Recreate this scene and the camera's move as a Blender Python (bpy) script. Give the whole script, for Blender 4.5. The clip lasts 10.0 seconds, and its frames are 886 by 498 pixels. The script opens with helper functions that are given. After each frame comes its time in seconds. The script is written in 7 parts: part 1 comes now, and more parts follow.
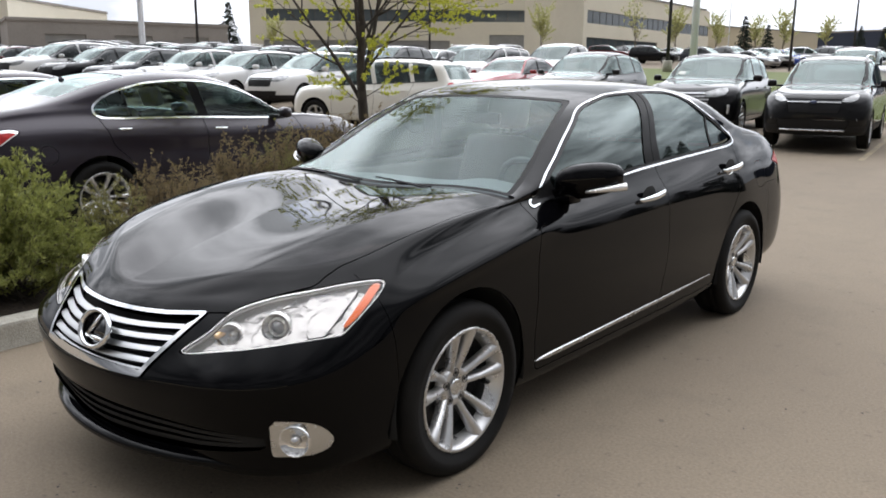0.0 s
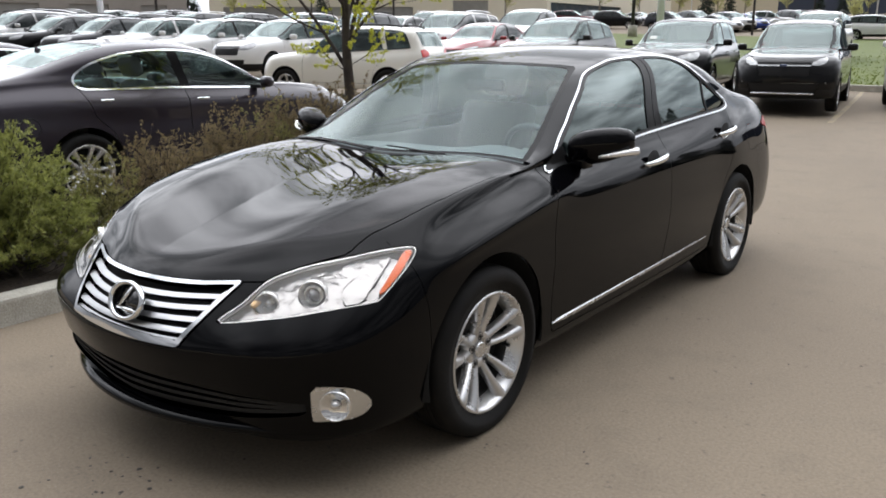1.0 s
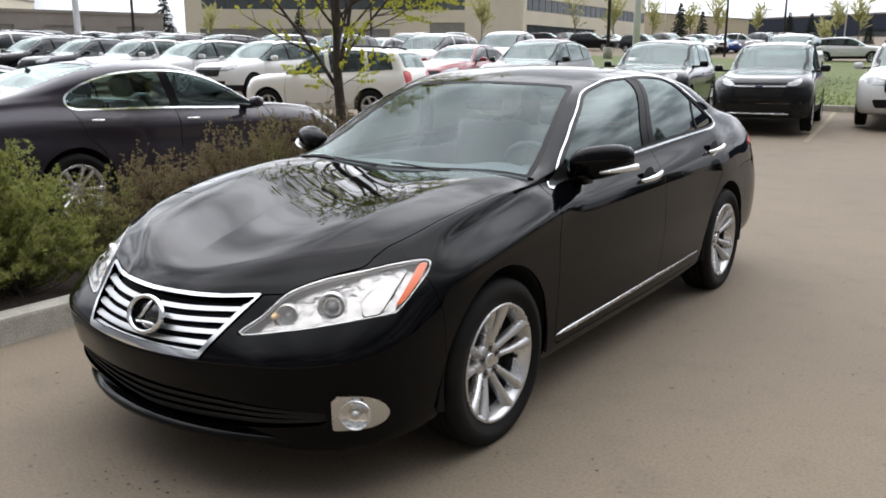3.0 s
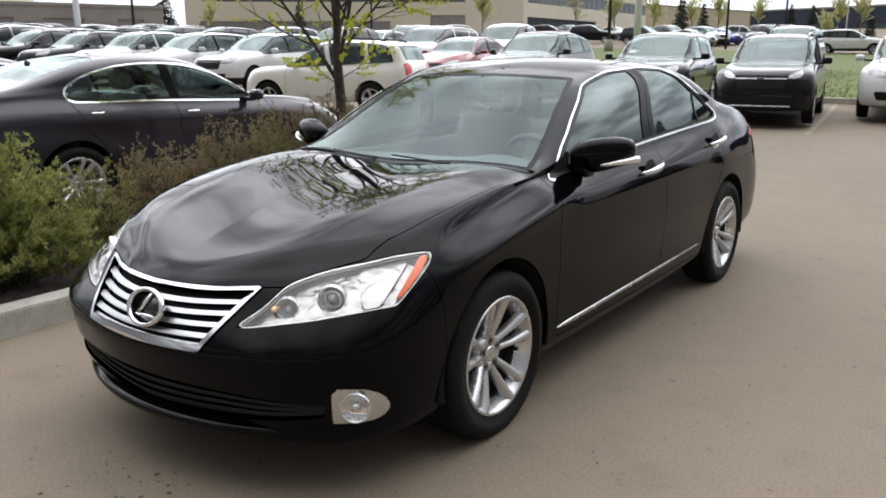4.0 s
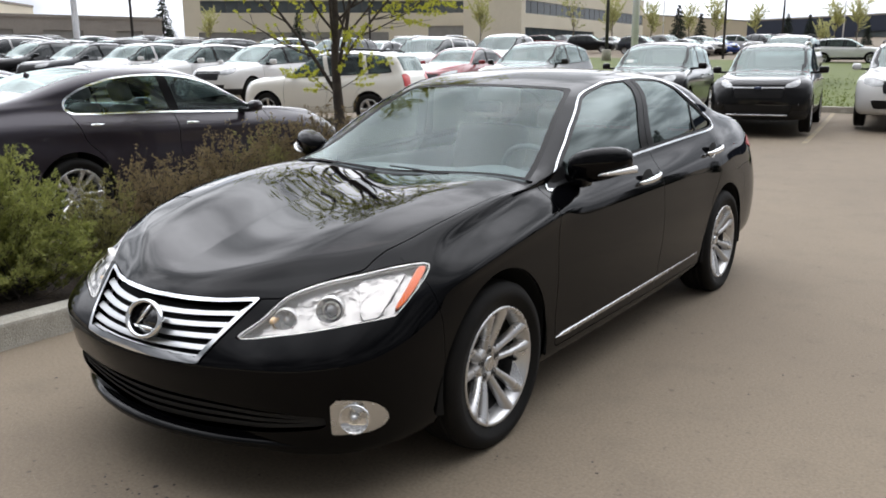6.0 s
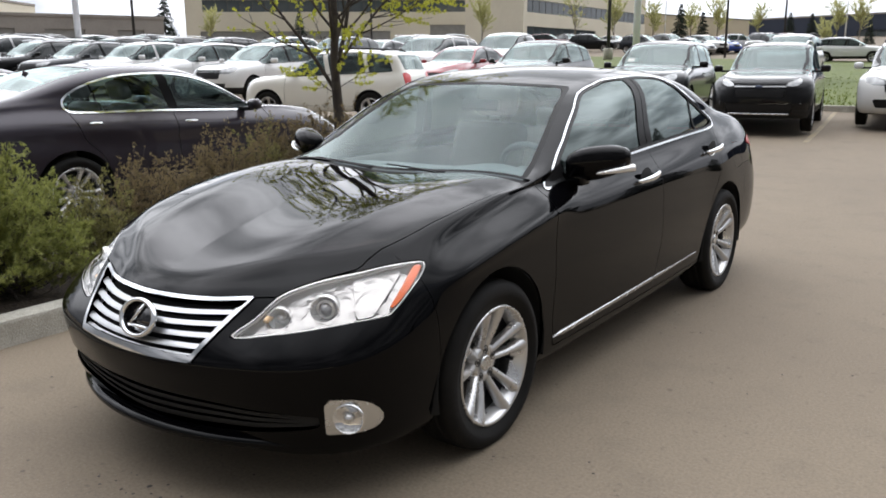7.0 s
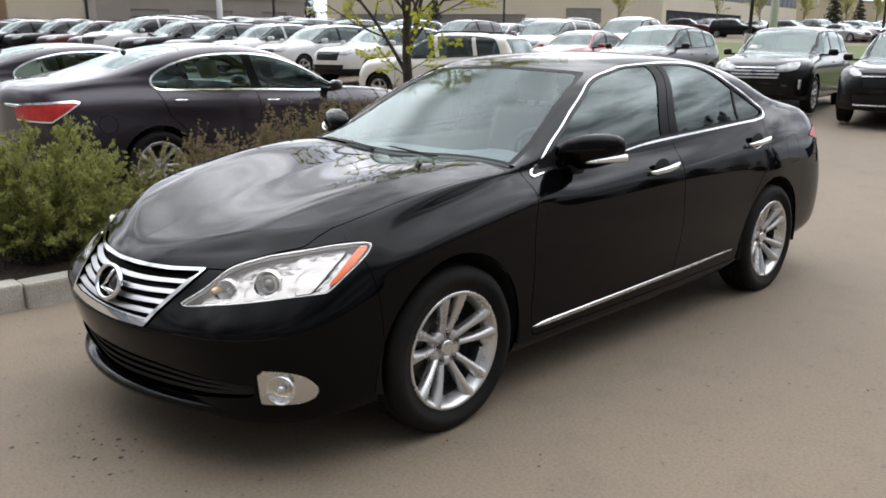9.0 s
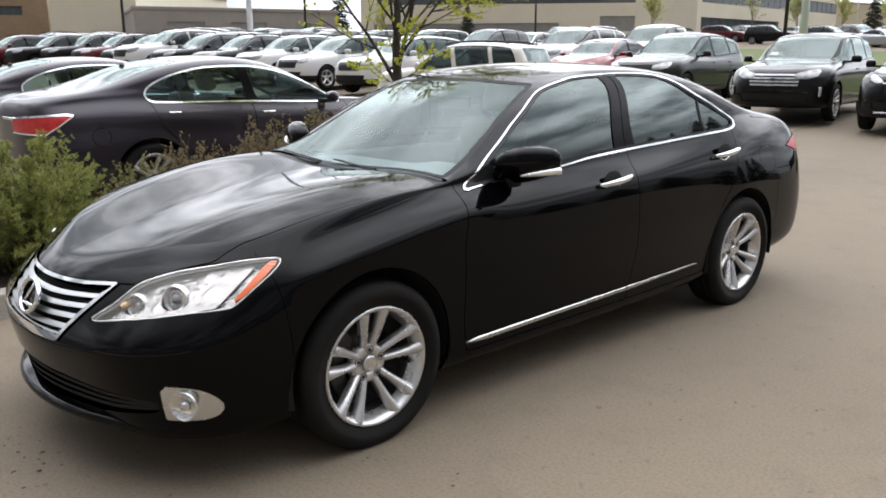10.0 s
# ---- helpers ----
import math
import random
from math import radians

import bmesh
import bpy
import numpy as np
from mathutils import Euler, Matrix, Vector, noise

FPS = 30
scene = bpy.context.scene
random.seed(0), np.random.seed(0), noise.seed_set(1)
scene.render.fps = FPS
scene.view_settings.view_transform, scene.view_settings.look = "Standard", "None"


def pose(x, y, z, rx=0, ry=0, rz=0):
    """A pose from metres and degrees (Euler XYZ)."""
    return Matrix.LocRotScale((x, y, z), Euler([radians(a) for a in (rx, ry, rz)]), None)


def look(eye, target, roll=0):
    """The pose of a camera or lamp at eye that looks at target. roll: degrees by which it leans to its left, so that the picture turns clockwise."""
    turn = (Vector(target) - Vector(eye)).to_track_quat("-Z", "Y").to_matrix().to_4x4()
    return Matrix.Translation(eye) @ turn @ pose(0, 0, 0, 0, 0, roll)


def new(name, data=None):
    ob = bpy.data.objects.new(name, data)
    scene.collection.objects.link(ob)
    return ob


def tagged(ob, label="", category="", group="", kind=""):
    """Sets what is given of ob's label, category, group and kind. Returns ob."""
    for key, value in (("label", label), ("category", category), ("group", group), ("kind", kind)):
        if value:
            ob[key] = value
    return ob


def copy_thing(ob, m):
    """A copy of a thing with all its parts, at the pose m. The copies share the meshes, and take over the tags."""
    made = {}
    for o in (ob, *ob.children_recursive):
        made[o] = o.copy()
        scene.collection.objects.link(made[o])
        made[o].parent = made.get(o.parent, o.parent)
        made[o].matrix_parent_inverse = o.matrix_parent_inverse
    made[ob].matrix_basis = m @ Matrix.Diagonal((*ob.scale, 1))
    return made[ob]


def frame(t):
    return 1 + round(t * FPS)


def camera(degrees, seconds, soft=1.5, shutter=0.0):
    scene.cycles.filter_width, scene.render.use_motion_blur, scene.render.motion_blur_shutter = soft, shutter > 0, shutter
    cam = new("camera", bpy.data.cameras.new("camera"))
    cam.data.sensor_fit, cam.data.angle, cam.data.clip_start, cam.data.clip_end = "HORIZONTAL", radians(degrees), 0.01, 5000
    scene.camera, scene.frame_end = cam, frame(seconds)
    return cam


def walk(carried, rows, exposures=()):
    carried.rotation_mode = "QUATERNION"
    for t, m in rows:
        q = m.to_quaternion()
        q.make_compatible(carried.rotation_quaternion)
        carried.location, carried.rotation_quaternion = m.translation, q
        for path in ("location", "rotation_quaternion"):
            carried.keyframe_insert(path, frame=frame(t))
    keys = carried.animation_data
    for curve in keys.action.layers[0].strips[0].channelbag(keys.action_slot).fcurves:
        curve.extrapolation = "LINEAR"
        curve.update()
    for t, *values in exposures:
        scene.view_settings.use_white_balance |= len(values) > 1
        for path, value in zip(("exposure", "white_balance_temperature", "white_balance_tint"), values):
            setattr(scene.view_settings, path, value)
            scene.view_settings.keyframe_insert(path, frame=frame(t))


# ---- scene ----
cam = camera(57.5, 10.0, soft=1.8)
PATH = [
    (0, (2.626, -3.615, 1.483), (1.365, -2.123, 1.059), 0.3),
    (0.5, (2.563, -3.661, 1.48), (1.318, -2.168, 1.011), 0.7),
    (1, (2.487, -3.787, 1.485), (1.302, -2.256, 0.985), -0.2),
    (1.5, (2.449, -3.892, 1.477), (1.262, -2.363, 0.976), -0.5),
    (2, (2.436, -3.934, 1.478), (1.255, -2.397, 0.983), -0.3),
    (2.5, (2.436, -3.933, 1.479), (1.287, -2.358, 1.034), -0.2),
    (4, (2.433, -3.925, 1.476), (1.287, -2.355, 1.008), -0.2),
    (4.5, (2.436, -3.923, 1.48), (1.294, -2.348, 1.014), -0.3),
    (5, (2.433, -3.925, 1.481), (1.294, -2.346, 1.026), -0.3),
    (5.5, (2.436, -3.928, 1.481), (1.29, -2.35, 1.036), -0.4),
    (7, (2.444, -3.899, 1.474), (1.293, -2.325, 1.027), -0.4),
    (7.5, (2.481, -3.771, 1.469), (1.322, -2.21, 0.998), -0.6),
    (8, (2.581, -3.608, 1.461), (1.357, -2.113, 0.941), 0.7),
    (8.5, (2.752, -3.567, 1.45), (1.426, -2.158, 0.944), 0.6),
    (9, (2.93, -3.498, 1.473), (1.546, -2.137, 0.989), 0.3),
    (9.5, (3.052, -3.311, 1.479), (1.636, -1.986, 0.99), -0.2),
    (10, (3.202, -3.151, 1.488), (1.754, -1.851, 1.025), -0.2),
]
walk(cam, [(t, look(eye, target, roll)) for t, eye, target, roll in PATH], [(0, -0.17), (8, -0.17), (9, -0.11), (10, -0.06)])


# ---------------------------------------------------------------- sky, sun
def make_world():
    w = bpy.data.worlds.new("sky")
    scene.world = w
    w.use_nodes = True
    nt = w.node_tree
    nt.nodes.clear()
    N, L = nt.nodes.new, nt.links.new
    out, bg = N("ShaderNodeOutputWorld"), N("ShaderNodeBackground")
    sky = N("ShaderNodeTexSky")
    sky.sky_type, sky.sun_disc = "NISHITA", False
    sky.sun_elevation, sky.sun_rotation = radians(SUN_ELEVATION), radians(SUN_TURN)
    sky.air_density, sky.dust_density = 1.0, 1.5
    scale = N("ShaderNodeVectorMath")
    scale.operation = "SCALE"
    scale.inputs["Scale"].default_value = 0.13
    L(sky.outputs["Color"], scale.inputs[0])
    tc, sep = N("ShaderNodeTexCoord"), N("ShaderNodeSeparateXYZ")
    L(tc.outputs["Generated"], sep.inputs[0])
    # clouds on a flat layer overhead: direction / (height + a little)
    up = N("ShaderNodeMath")
    up.operation, up.inputs[1].default_value = "ADD", 0.42
    mx = N("ShaderNodeMath")
    mx.operation, mx.inputs[1].default_value = "MAXIMUM", 0.0
    L(sep.outputs["Z"], mx.inputs[0])
    L(mx.outputs[0], up.inputs[0])
    div = N("ShaderNodeVectorMath")
    div.operation = "DIVIDE"
    comb = N("ShaderNodeCombineXYZ")
    for k in "XYZ":
        L(up.outputs[0], comb.inputs[k])
    L(tc.outputs["Generated"], div.inputs[0])
    L(comb.outputs[0], div.inputs[1])
    n1, n2 = N("ShaderNodeTexNoise"), N("ShaderNodeTexNoise")
    n1.inputs["Scale"].default_value, n1.inputs["Detail"].default_value = 1.7, 7.0
    n1.inputs["Roughness"].default_value, n1.inputs["Distortion"].default_value = 0.55, 0.4
    n2.inputs["Scale"].default_value, n2.inputs["Detail"].default_value = 3.6, 5.0
    for n in (n1, n2):
        L(div.outputs[0], n.inputs["Vector"])
    cover, shade = N("ShaderNodeValToRGB"), N("ShaderNodeValToRGB")
    cover.color_ramp.elements[0].position, cover.color_ramp.elements[1].position = 0.25, 0.37
    shade.color_ramp.elements[0].position, shade.color_ramp.elements[1].position = 0.38, 0.64
    shade.color_ramp.elements[0].color = (0.36, 0.39, 0.415, 1)
    shade.color_ramp.elements[1].color = (1.38, 1.43, 1.49, 1)
    L(n1.outputs["Fac"], cover.inputs[0])
    L(n2.outputs["Fac"], shade.inputs[0])
    mix = N("ShaderNodeMix")
    mix.data_type = "RGBA"
    L(cover.outputs["Color"], mix.inputs["Factor"])
    L(scale.outputs[0], mix.inputs["A"])
    L(shade.outputs["Color"], mix.inputs["B"])
    # thin bright overcast towards the horizon
    hz = N("ShaderNodeMapRange")
    hz.inputs["From Min"].default_value, hz.inputs["From Max"].default_value = 0.0, 0.34
    hz.inputs["To Min"].default_value, hz.inputs["To Max"].default_value = 0.92, 0.0
    L(sep.outputs["Z"], hz.inputs["Value"])
    mix2 = N("ShaderNodeMix")
    mix2.data_type = "RGBA"
    mix2.inputs["B"].default_value = (0.32, 0.34, 0.37, 1)
    L(hz.outputs[0], mix2.inputs["Factor"])
    L(mix.outputs["Result"], mix2.inputs["A"])
    # the overcast thins overhead
    zen = N("ShaderNodeMapRange")
    zen.interpolation_type = "SMOOTHSTEP"
    zen.inputs["From Min"].default_value, zen.inputs["From Max"].default_value = 0.60, 1.0
    zen.inputs["To Min"].default_value, zen.inputs["To Max"].default_value = 0.0, 0.75
    L(sep.outputs["Z"], zen.inputs["Value"])
    mix3 = N("ShaderNodeMix")
    mix3.data_type = "RGBA"
    mix3.inputs["B"].default_value = (1.12, 1.16, 1.21, 1)
    L(zen.outputs[0], mix3.inputs["Factor"])
    L(mix2.outputs["Result"], mix3.inputs["A"])
    # the overcast is brighter round the veiled sun
    dot = N("ShaderNodeVectorMath")
    dot.operation = "DOT_PRODUCT"
    e, t = radians(SUN_ELEVATION), radians(SUN_TURN)
    dot.inputs[1].default_value = (math.sin(t) * math.cos(e), math.cos(t) * math.cos(e), math.sin(e))
    L(tc.outputs["Generated"], dot.inputs[0])
    glow = N("ShaderNodeMapRange")
    glow.interpolation_type = "SMOOTHERSTEP"
    glow.inputs["From Min"].default_value, glow.inputs["From Max"].default_value = 0.0, 1.0
    glow.inputs["To Min"].default_value, glow.inputs["To Max"].default_value = 0.36, 2.9
    L(dot.outputs["Value"], glow.inputs["Value"])
    lit = N("ShaderNodeVectorMath")
    lit.operation = "SCALE"
    L(mix3.outputs["Result"], lit.inputs[0])
    L(glow.outputs[0], lit.inputs["Scale"])
    L(lit.outputs[0], bg.inputs["Color"])
    bg.inputs["Strength"].default_value = SKY_STRENGTH
    L(bg.outputs[0], out.inputs[0])


SUN_ELEVATION, SUN_TURN, SKY_STRENGTH = 48.0, 326.0, 1.30
make_world()
sun = new("sun", bpy.data.lights.new("sun", "SUN"))
sun.data.energy, sun.data.angle, sun.data.color = 0.5, radians(90), (1.0, 0.96, 0.90)
sun.matrix_world = look((0, 0, 30), (0 - math.sin(radians(SUN_TURN)) * 20, 0 - math.cos(radians(SUN_TURN)) * 20, 30 - 20 * math.tan(radians(SUN_ELEVATION))))
scene.view_settings.use_white_balance = True
scene.view_settings.white_balance_temperature, scene.view_settings.white_balance_tint = 6470.0, 13.0


# ---------------------------------------------------------------- materials
def material(name, base=(0.5, 0.5, 0.5), rough=0.5, metal=0.0, coat=0.0, spec=0.5, vary=0.0, scale=8.0, fine=0.0, fine_scale=120.0,
             bump=0.0, tint=None, random_tint=0.0, island=False, emit=0.0, rough_vary=0.0, coat_ior=1.5):
    """Principled surface with a coarse and a fine variation of its colour and a relief."""
    m = bpy.data.materials.new(name)
    m.use_nodes = True
    nt = m.node_tree
    b = nt.nodes["Principled BSDF"]
    N, L = nt.nodes.new, nt.links.new
    b.inputs["Base Color"].default_value = (*base, 1)
    b.inputs["Roughness"].default_value, b.inputs["Metallic"].default_value = rough, metal
    b.inputs["Coat Weight"].default_value, b.inputs["Coat Roughness"].default_value, b.inputs["Coat IOR"].default_value = coat, 0.03, coat_ior
    b.inputs["Specular IOR Level"].default_value = spec
    if vary or fine or bump or random_tint or rough_vary:
        tc = N("ShaderNodeTexCoord")
        a, c = N("ShaderNodeTexNoise"), N("ShaderNodeTexNoise")
        a.inputs["Scale"].default_value, a.inputs["Detail"].default_value = scale, 6.0
        c.inputs["Scale"].default_value, c.inputs["Detail"].default_value = fine_scale, 3.0
        for n in (a, c):
            L(tc.outputs["Object"], n.inputs["Vector"])
        hsv = N("ShaderNodeMix")
        hsv.data_type = "RGBA"
        hsv.inputs["A"].default_value = (*base, 1)
        other = tint or tuple(v * 0.5 for v in base)
        hsv.inputs["B"].default_value = (*other, 1)
        total = N("ShaderNodeMath")
        total.operation = "MULTIPLY_ADD"
        mr = N("ShaderNodeMapRange")
        mr.inputs["From Min"].default_value, mr.inputs["From Max"].default_value = 0.35, 0.65
        mr.inputs["To Max"].default_value = vary
        L(a.outputs["Fac"], mr.inputs["Value"])
        mf = N("ShaderNodeMapRange")
        mf.inputs["From Min"].default_value, mf.inputs["From Max"].default_value = 0.35, 0.7
        mf.inputs["To Max"].default_value = fine
        L(c.outputs["Fac"], mf.inputs["Value"])
        add = N("ShaderNodeMath")
        add.operation = "ADD"
        L(mr.outputs[0], add.inputs[0])
        L(mf.outputs[0], add.inputs[1])
        last = add.outputs[0]
        if random_tint:
            if island:
                src = N("ShaderNodeNewGeometry").outputs["Random Per Island"]
            else:
                src = N("ShaderNodeObjectInfo").outputs["Random"]
            total.inputs[1].default_value = random_tint
            L(src, total.inputs[0])
            L(last, total.inputs[2])
            last = total.outputs[0]
        L(last, hsv.inputs["Factor"])
        L(hsv.outputs["Result"], b.inputs["Base Color"])
        if rough_vary:
            rv = N("ShaderNodeMapRange")
            rv.inputs["From Min"].default_value, rv.inputs["From Max"].default_value = 0.35, 0.65
            rv.inputs["To Min"].default_value, rv.inputs["To Max"].default_value = rough - rough_vary, rough + rough_vary
            L(a.outputs["Fac"], rv.inputs["Value"])
            L(rv.outputs[0], b.inputs["Roughness"])
        if bump:
            bp = N("ShaderNodeBump")
            bp.inputs["Strength"].default_value, bp.inputs["Distance"].default_value = bump, 0.01
            L(c.outputs["Fac"], bp.inputs["Height"])
            L(bp.outputs[0], b.inputs["Normal"])
    if emit:
        b.inputs["Emission Color"].default_value = (*base, 1)
        b.inputs["Emission Strength"].default_value = emit
    return m


def glass_material(name, tint=(0.6, 0.66, 0.64), ior=1.5, rough=0.0, tinted=True):
    """A thin pane: clear, tinted, with the gloss of glass."""
    m = bpy.data.materials.new(name)
    m.use_nodes = True
    nt = m.node_tree
    nt.nodes.clear()
    N, L = nt.nodes.new, nt.links.new
    out, mix, tr, gl, lw = (N("ShaderNode" + k) for k in ("OutputMaterial", "MixShader", "BsdfTransparent", "BsdfGlossy", "LayerWeight"))
    tr.inputs["Color"].default_value = (*tint, 1)
    gl.inputs["Roughness"].default_value = rough
    gl.inputs["Color"].default_value = (0.87, 0.99, 0.97, 1) if tinted else (1, 1, 1, 1)
    lw.inputs["Blend"].default_value = 0.5
    head_on = ((ior - 1) / (ior + 1)) ** 2
    power, gain = N("ShaderNodeMath"), N("ShaderNodeMath")
    power.operation, power.inputs[1].default_value = "POWER", 5.0
    gain.operation, gain.inputs[1].default_value, gain.inputs[2].default_value = "MULTIPLY_ADD", 1 - head_on, head_on
    L(lw.outputs["Facing"], power.inputs[0])
    L(power.outputs[0], gain.inputs[0])
    L(gain.outputs[0], mix.inputs[0])
    L(tr.outputs[0], mix.inputs[1])
    L(gl.outputs[0], mix.inputs[2])
    L(mix.outputs[0], out.inputs[0])
    return m


def leaf_material(name, base, tint):
    """Thin leaves: half of the light passes through."""
    m = material(name, base, rough=0.55, random_tint=0.8, island=True, tint=tint)
    nt = m.node_tree
    tr, mix = nt.nodes.new("ShaderNodeBsdfTranslucent"), nt.nodes.new("ShaderNodeMixShader")
    b, out = nt.nodes["Principled BSDF"], nt.nodes["Material Output"]
    nt.links.new(b.inputs["Base Color"].links[0].from_socket, tr.inputs["Color"])
    mix.inputs[0].default_value = 0.5
    nt.links.new(b.outputs[0], mix.inputs[1])
    nt.links.new(tr.outputs[0], mix.inputs[2])
    nt.links.new(mix.outputs[0], out.inputs[0])
    return m


PAINT = {}


def paint(key, base, metal=0.0):
    if key not in PAINT:
        PAINT[key] = material("paint_" + key, base, rough=0.28, metal=metal, coat=1.0, coat_ior=1.25 if max(base) < 0.1 else 1.45, spec=0.1, vary=0.15, scale=3.0, fine=0.06, fine_scale=300.0,
                              tint=tuple(v * 0.8 + 0.01 for v in base))
    return PAINT[key]


M_BLACK = material("black_car_paint", (0.0015, 0.0015, 0.002), rough=0.2, coat=1.0, coat_ior=1.235, spec=0.0, rough_vary=0.02, scale=2.0)
M_CHROME = material("chrome", (0.82, 0.83, 0.84), rough=0.09, metal=1.0, rough_vary=0.03, scale=30)
M_SATIN = material("satin_silver", (0.68, 0.69, 0.70), rough=0.24, metal=1.0, rough_vary=0.05, scale=25)
M_ALLOY = material("alloy", (0.66, 0.66, 0.66), rough=0.30, metal=0.85, vary=0.2, scale=12, rough_vary=0.06, tint=(0.42, 0.41, 0.40))
# alloy again, with the shade inside the rim put into its colour
M_ALLOY_SHADED = material("alloy_shaded_barrel", (0.10, 0.10, 0.10), rough=0.5, metal=0.6, vary=0.5, scale=14, tint=(0.03, 0.03, 0.03))
M_RUBBER = material("tyre_rubber", (0.005, 0.005, 0.005), rough=0.75, spec=0.2, vary=0.6, scale=9, fine=0.3, fine_scale=160, bump=0.15, tint=(0.011, 0.010, 0.009))
M_PLASTIC = material("black_plastic", (0.008, 0.008, 0.009), rough=0.5, spec=0.25, fine=0.3, bump=0.1, tint=(0.018, 0.018, 0.018))
M_BAR = material("grille_bar_silver", (0.47, 0.475, 0.48), rough=0.36, metal=1.0, rough_vary=0.05, scale=25)
M_BRIGHTBAR = material("bright_bar", (0.62, 0.63, 0.64), rough=0.25, metal=0.45, rough_vary=0.05, scale=20)
M_GLOSSBLACK = material("gloss_black", (0.006, 0.006, 0.007), rough=0.1, coat=0.6)
M_PILLAR = material("black_pillar_trim", (0.004, 0.004, 0.0045), rough=0.4, coat=0.15, coat_ior=1.3, spec=0.1)
M_LAMPBALL = material("smoky_lens", (0.26, 0.265, 0.27), rough=0.05, metal=0.5, coat=1.0, coat_ior=1.6)
# black of liners and undersides; also painted where panel gaps lie in shade
M_LINER_SHADE = material("wheel_liner", (0.008, 0.008, 0.008), rough=0.9, fine=0.4, tint=(0.02, 0.02, 0.02))
M_DISC = material("brake_iron", (0.07, 0.065, 0.06), rough=0.45, metal=0.8, vary=0.5, scale=30)
M_NUT = material("nut_and_hole_shade", (0.045, 0.044, 0.043), rough=0.45, metal=0.6)
M_GLASS = glass_material("car_glass", (0.12, 0.15, 0.147), 2.0)
M_WS = glass_material("windscreen_glass", (0.76, 0.87, 0.86), 1.60)
M_FARGLASS = glass_material("far_car_glass", (0.20, 0.25, 0.245), 1.7)
M_CLEARGLASS = glass_material("clear_green_glass", (0.50, 0.62, 0.60), 1.6)
M_LENS = glass_material("lamp_lens", (1.0, 0.99, 0.98), 1.5, 0.0, False)
M_REFLECTOR = material("lamp_reflector", (0.90, 0.90, 0.89), rough=0.22, metal=0.6, vary=0.3, scale=18, rough_vary=0.1, tint=(0.55, 0.54, 0.52))


def facet_reflector():
    """Bright moulded reflector of many small tilted faces."""
    m = material("faceted_reflector", (0.34, 0.332, 0.322), rough=0.26, metal=0.9)
    nt = m.node_tree
    no, bp, tc = nt.nodes.new("ShaderNodeTexNoise"), nt.nodes.new("ShaderNodeBump"), nt.nodes.new("ShaderNodeTexCoord")
    no.inputs["Scale"].default_value, no.inputs["Detail"].default_value, no.inputs["Distortion"].default_value = 24.0, 3.0, 0.8
    bp.inputs["Strength"].default_value, bp.inputs["Distance"].default_value = 0.45, 0.02
    nt.links.new(tc.outputs["Object"], no.inputs["Vector"])
    nt.links.new(no.outputs["Fac"], bp.inputs["Height"])
    nt.links.new(bp.outputs[0], nt.nodes["Principled BSDF"].inputs["Normal"])
    return m


M_FACET = facet_reflector()
M_WHITELAMP = material("lamp_white", (0.94, 0.94, 0.92), rough=0.25, metal=0.05, coat=0.3, vary=0.3, scale=16, tint=(0.68, 0.67, 0.66))
M_BULB = material("bulb", (0.9, 0.6, 0.3), rough=0.2, coat=1.0)
M_ORANGE = material("amber_lens", (0.85, 0.15, 0.015), rough=0.25, coat=0.3, fine=0.3, fine_scale=90, tint=(0.5, 0.06, 0.02))
M_FARLAMP = material("far_lamp_lens", (0.36, 0.37, 0.37), rough=0.15, metal=0.5, coat=0.5, vary=0.8, scale=9, tint=(0.16, 0.16, 0.16))
M_RED = material("red_lens", (0.62, 0.020, 0.018), rough=0.3, coat=0.15, vary=0.5, scale=22, tint=(0.25, 0.01, 0.012))
M_SEAT = material("grey_leather", (0.25, 0.245, 0.23), rough=0.55, vary=0.3, fine=0.2, bump=0.1)
M_DASH = material("dash_grey", (0.11, 0.12, 0.125), rough=0.6, vary=0.3, fine=0.3)
M_BADGE = material("badge_blue", (0.025, 0.04, 0.09), rough=0.25, coat=0.6)
M_FARWS = glass_material("far_windscreen", (0.30, 0.37, 0.36), 1.9)
M_PAPER = material("paper", (0.72, 0.75, 0.70), rough=0.8, vary=0.2)


# ---------------------------------------------------------------- mesh helpers
def mesh_ob(name, verts, faces, mat, parent=None, label="", smooth=True, solid=0.0, kind="", category=""):
    me = bpy.data.meshes.new(name)
    me.from_pydata([tuple(map(float, v)) for v in verts], [], [tuple(map(int, f)) for f in faces])
    if mat:
        me.materials.append(mat)
    if smooth:
        me.polygons.foreach_set("use_smooth", [True] * len(me.polygons))
    me.update()
    ob = new(name, me)
    if parent is not None:
        ob.parent = parent
    if solid:
        s = ob.modifiers.new("thickness", "SOLIDIFY")
        s.thickness, s.offset = solid, -1.0
    return tagged(ob, label=label, kind=kind, category=category)


def part(name, bm, mat, parent, label="", smooth=True, solid=0.0):
    """Links a bmesh as one mesh object under a thing or a part."""
    me = bpy.data.meshes.new(name)
    bmesh.ops.recalc_face_normals(bm, faces=bm.faces)
    bm.to_mesh(me)
    bm.free()
    me.materials.append(mat)
    if smooth:
        me.polygons.foreach_set("use_smooth", [True] * len(me.polygons))
    ob = new(name, me)
    ob.parent = parent
    if solid:
        s = ob.modifiers.new("thickness", "SOLIDIFY")
        s.thickness, s.offset = solid, -1.0
    return tagged(ob, label=label)


def share(name, me, parent, m=None, label=""):
    ob = new(name, me)
    ob.parent = parent
    if m is not None:
        ob.matrix_basis = m
    return tagged(ob, label=label)


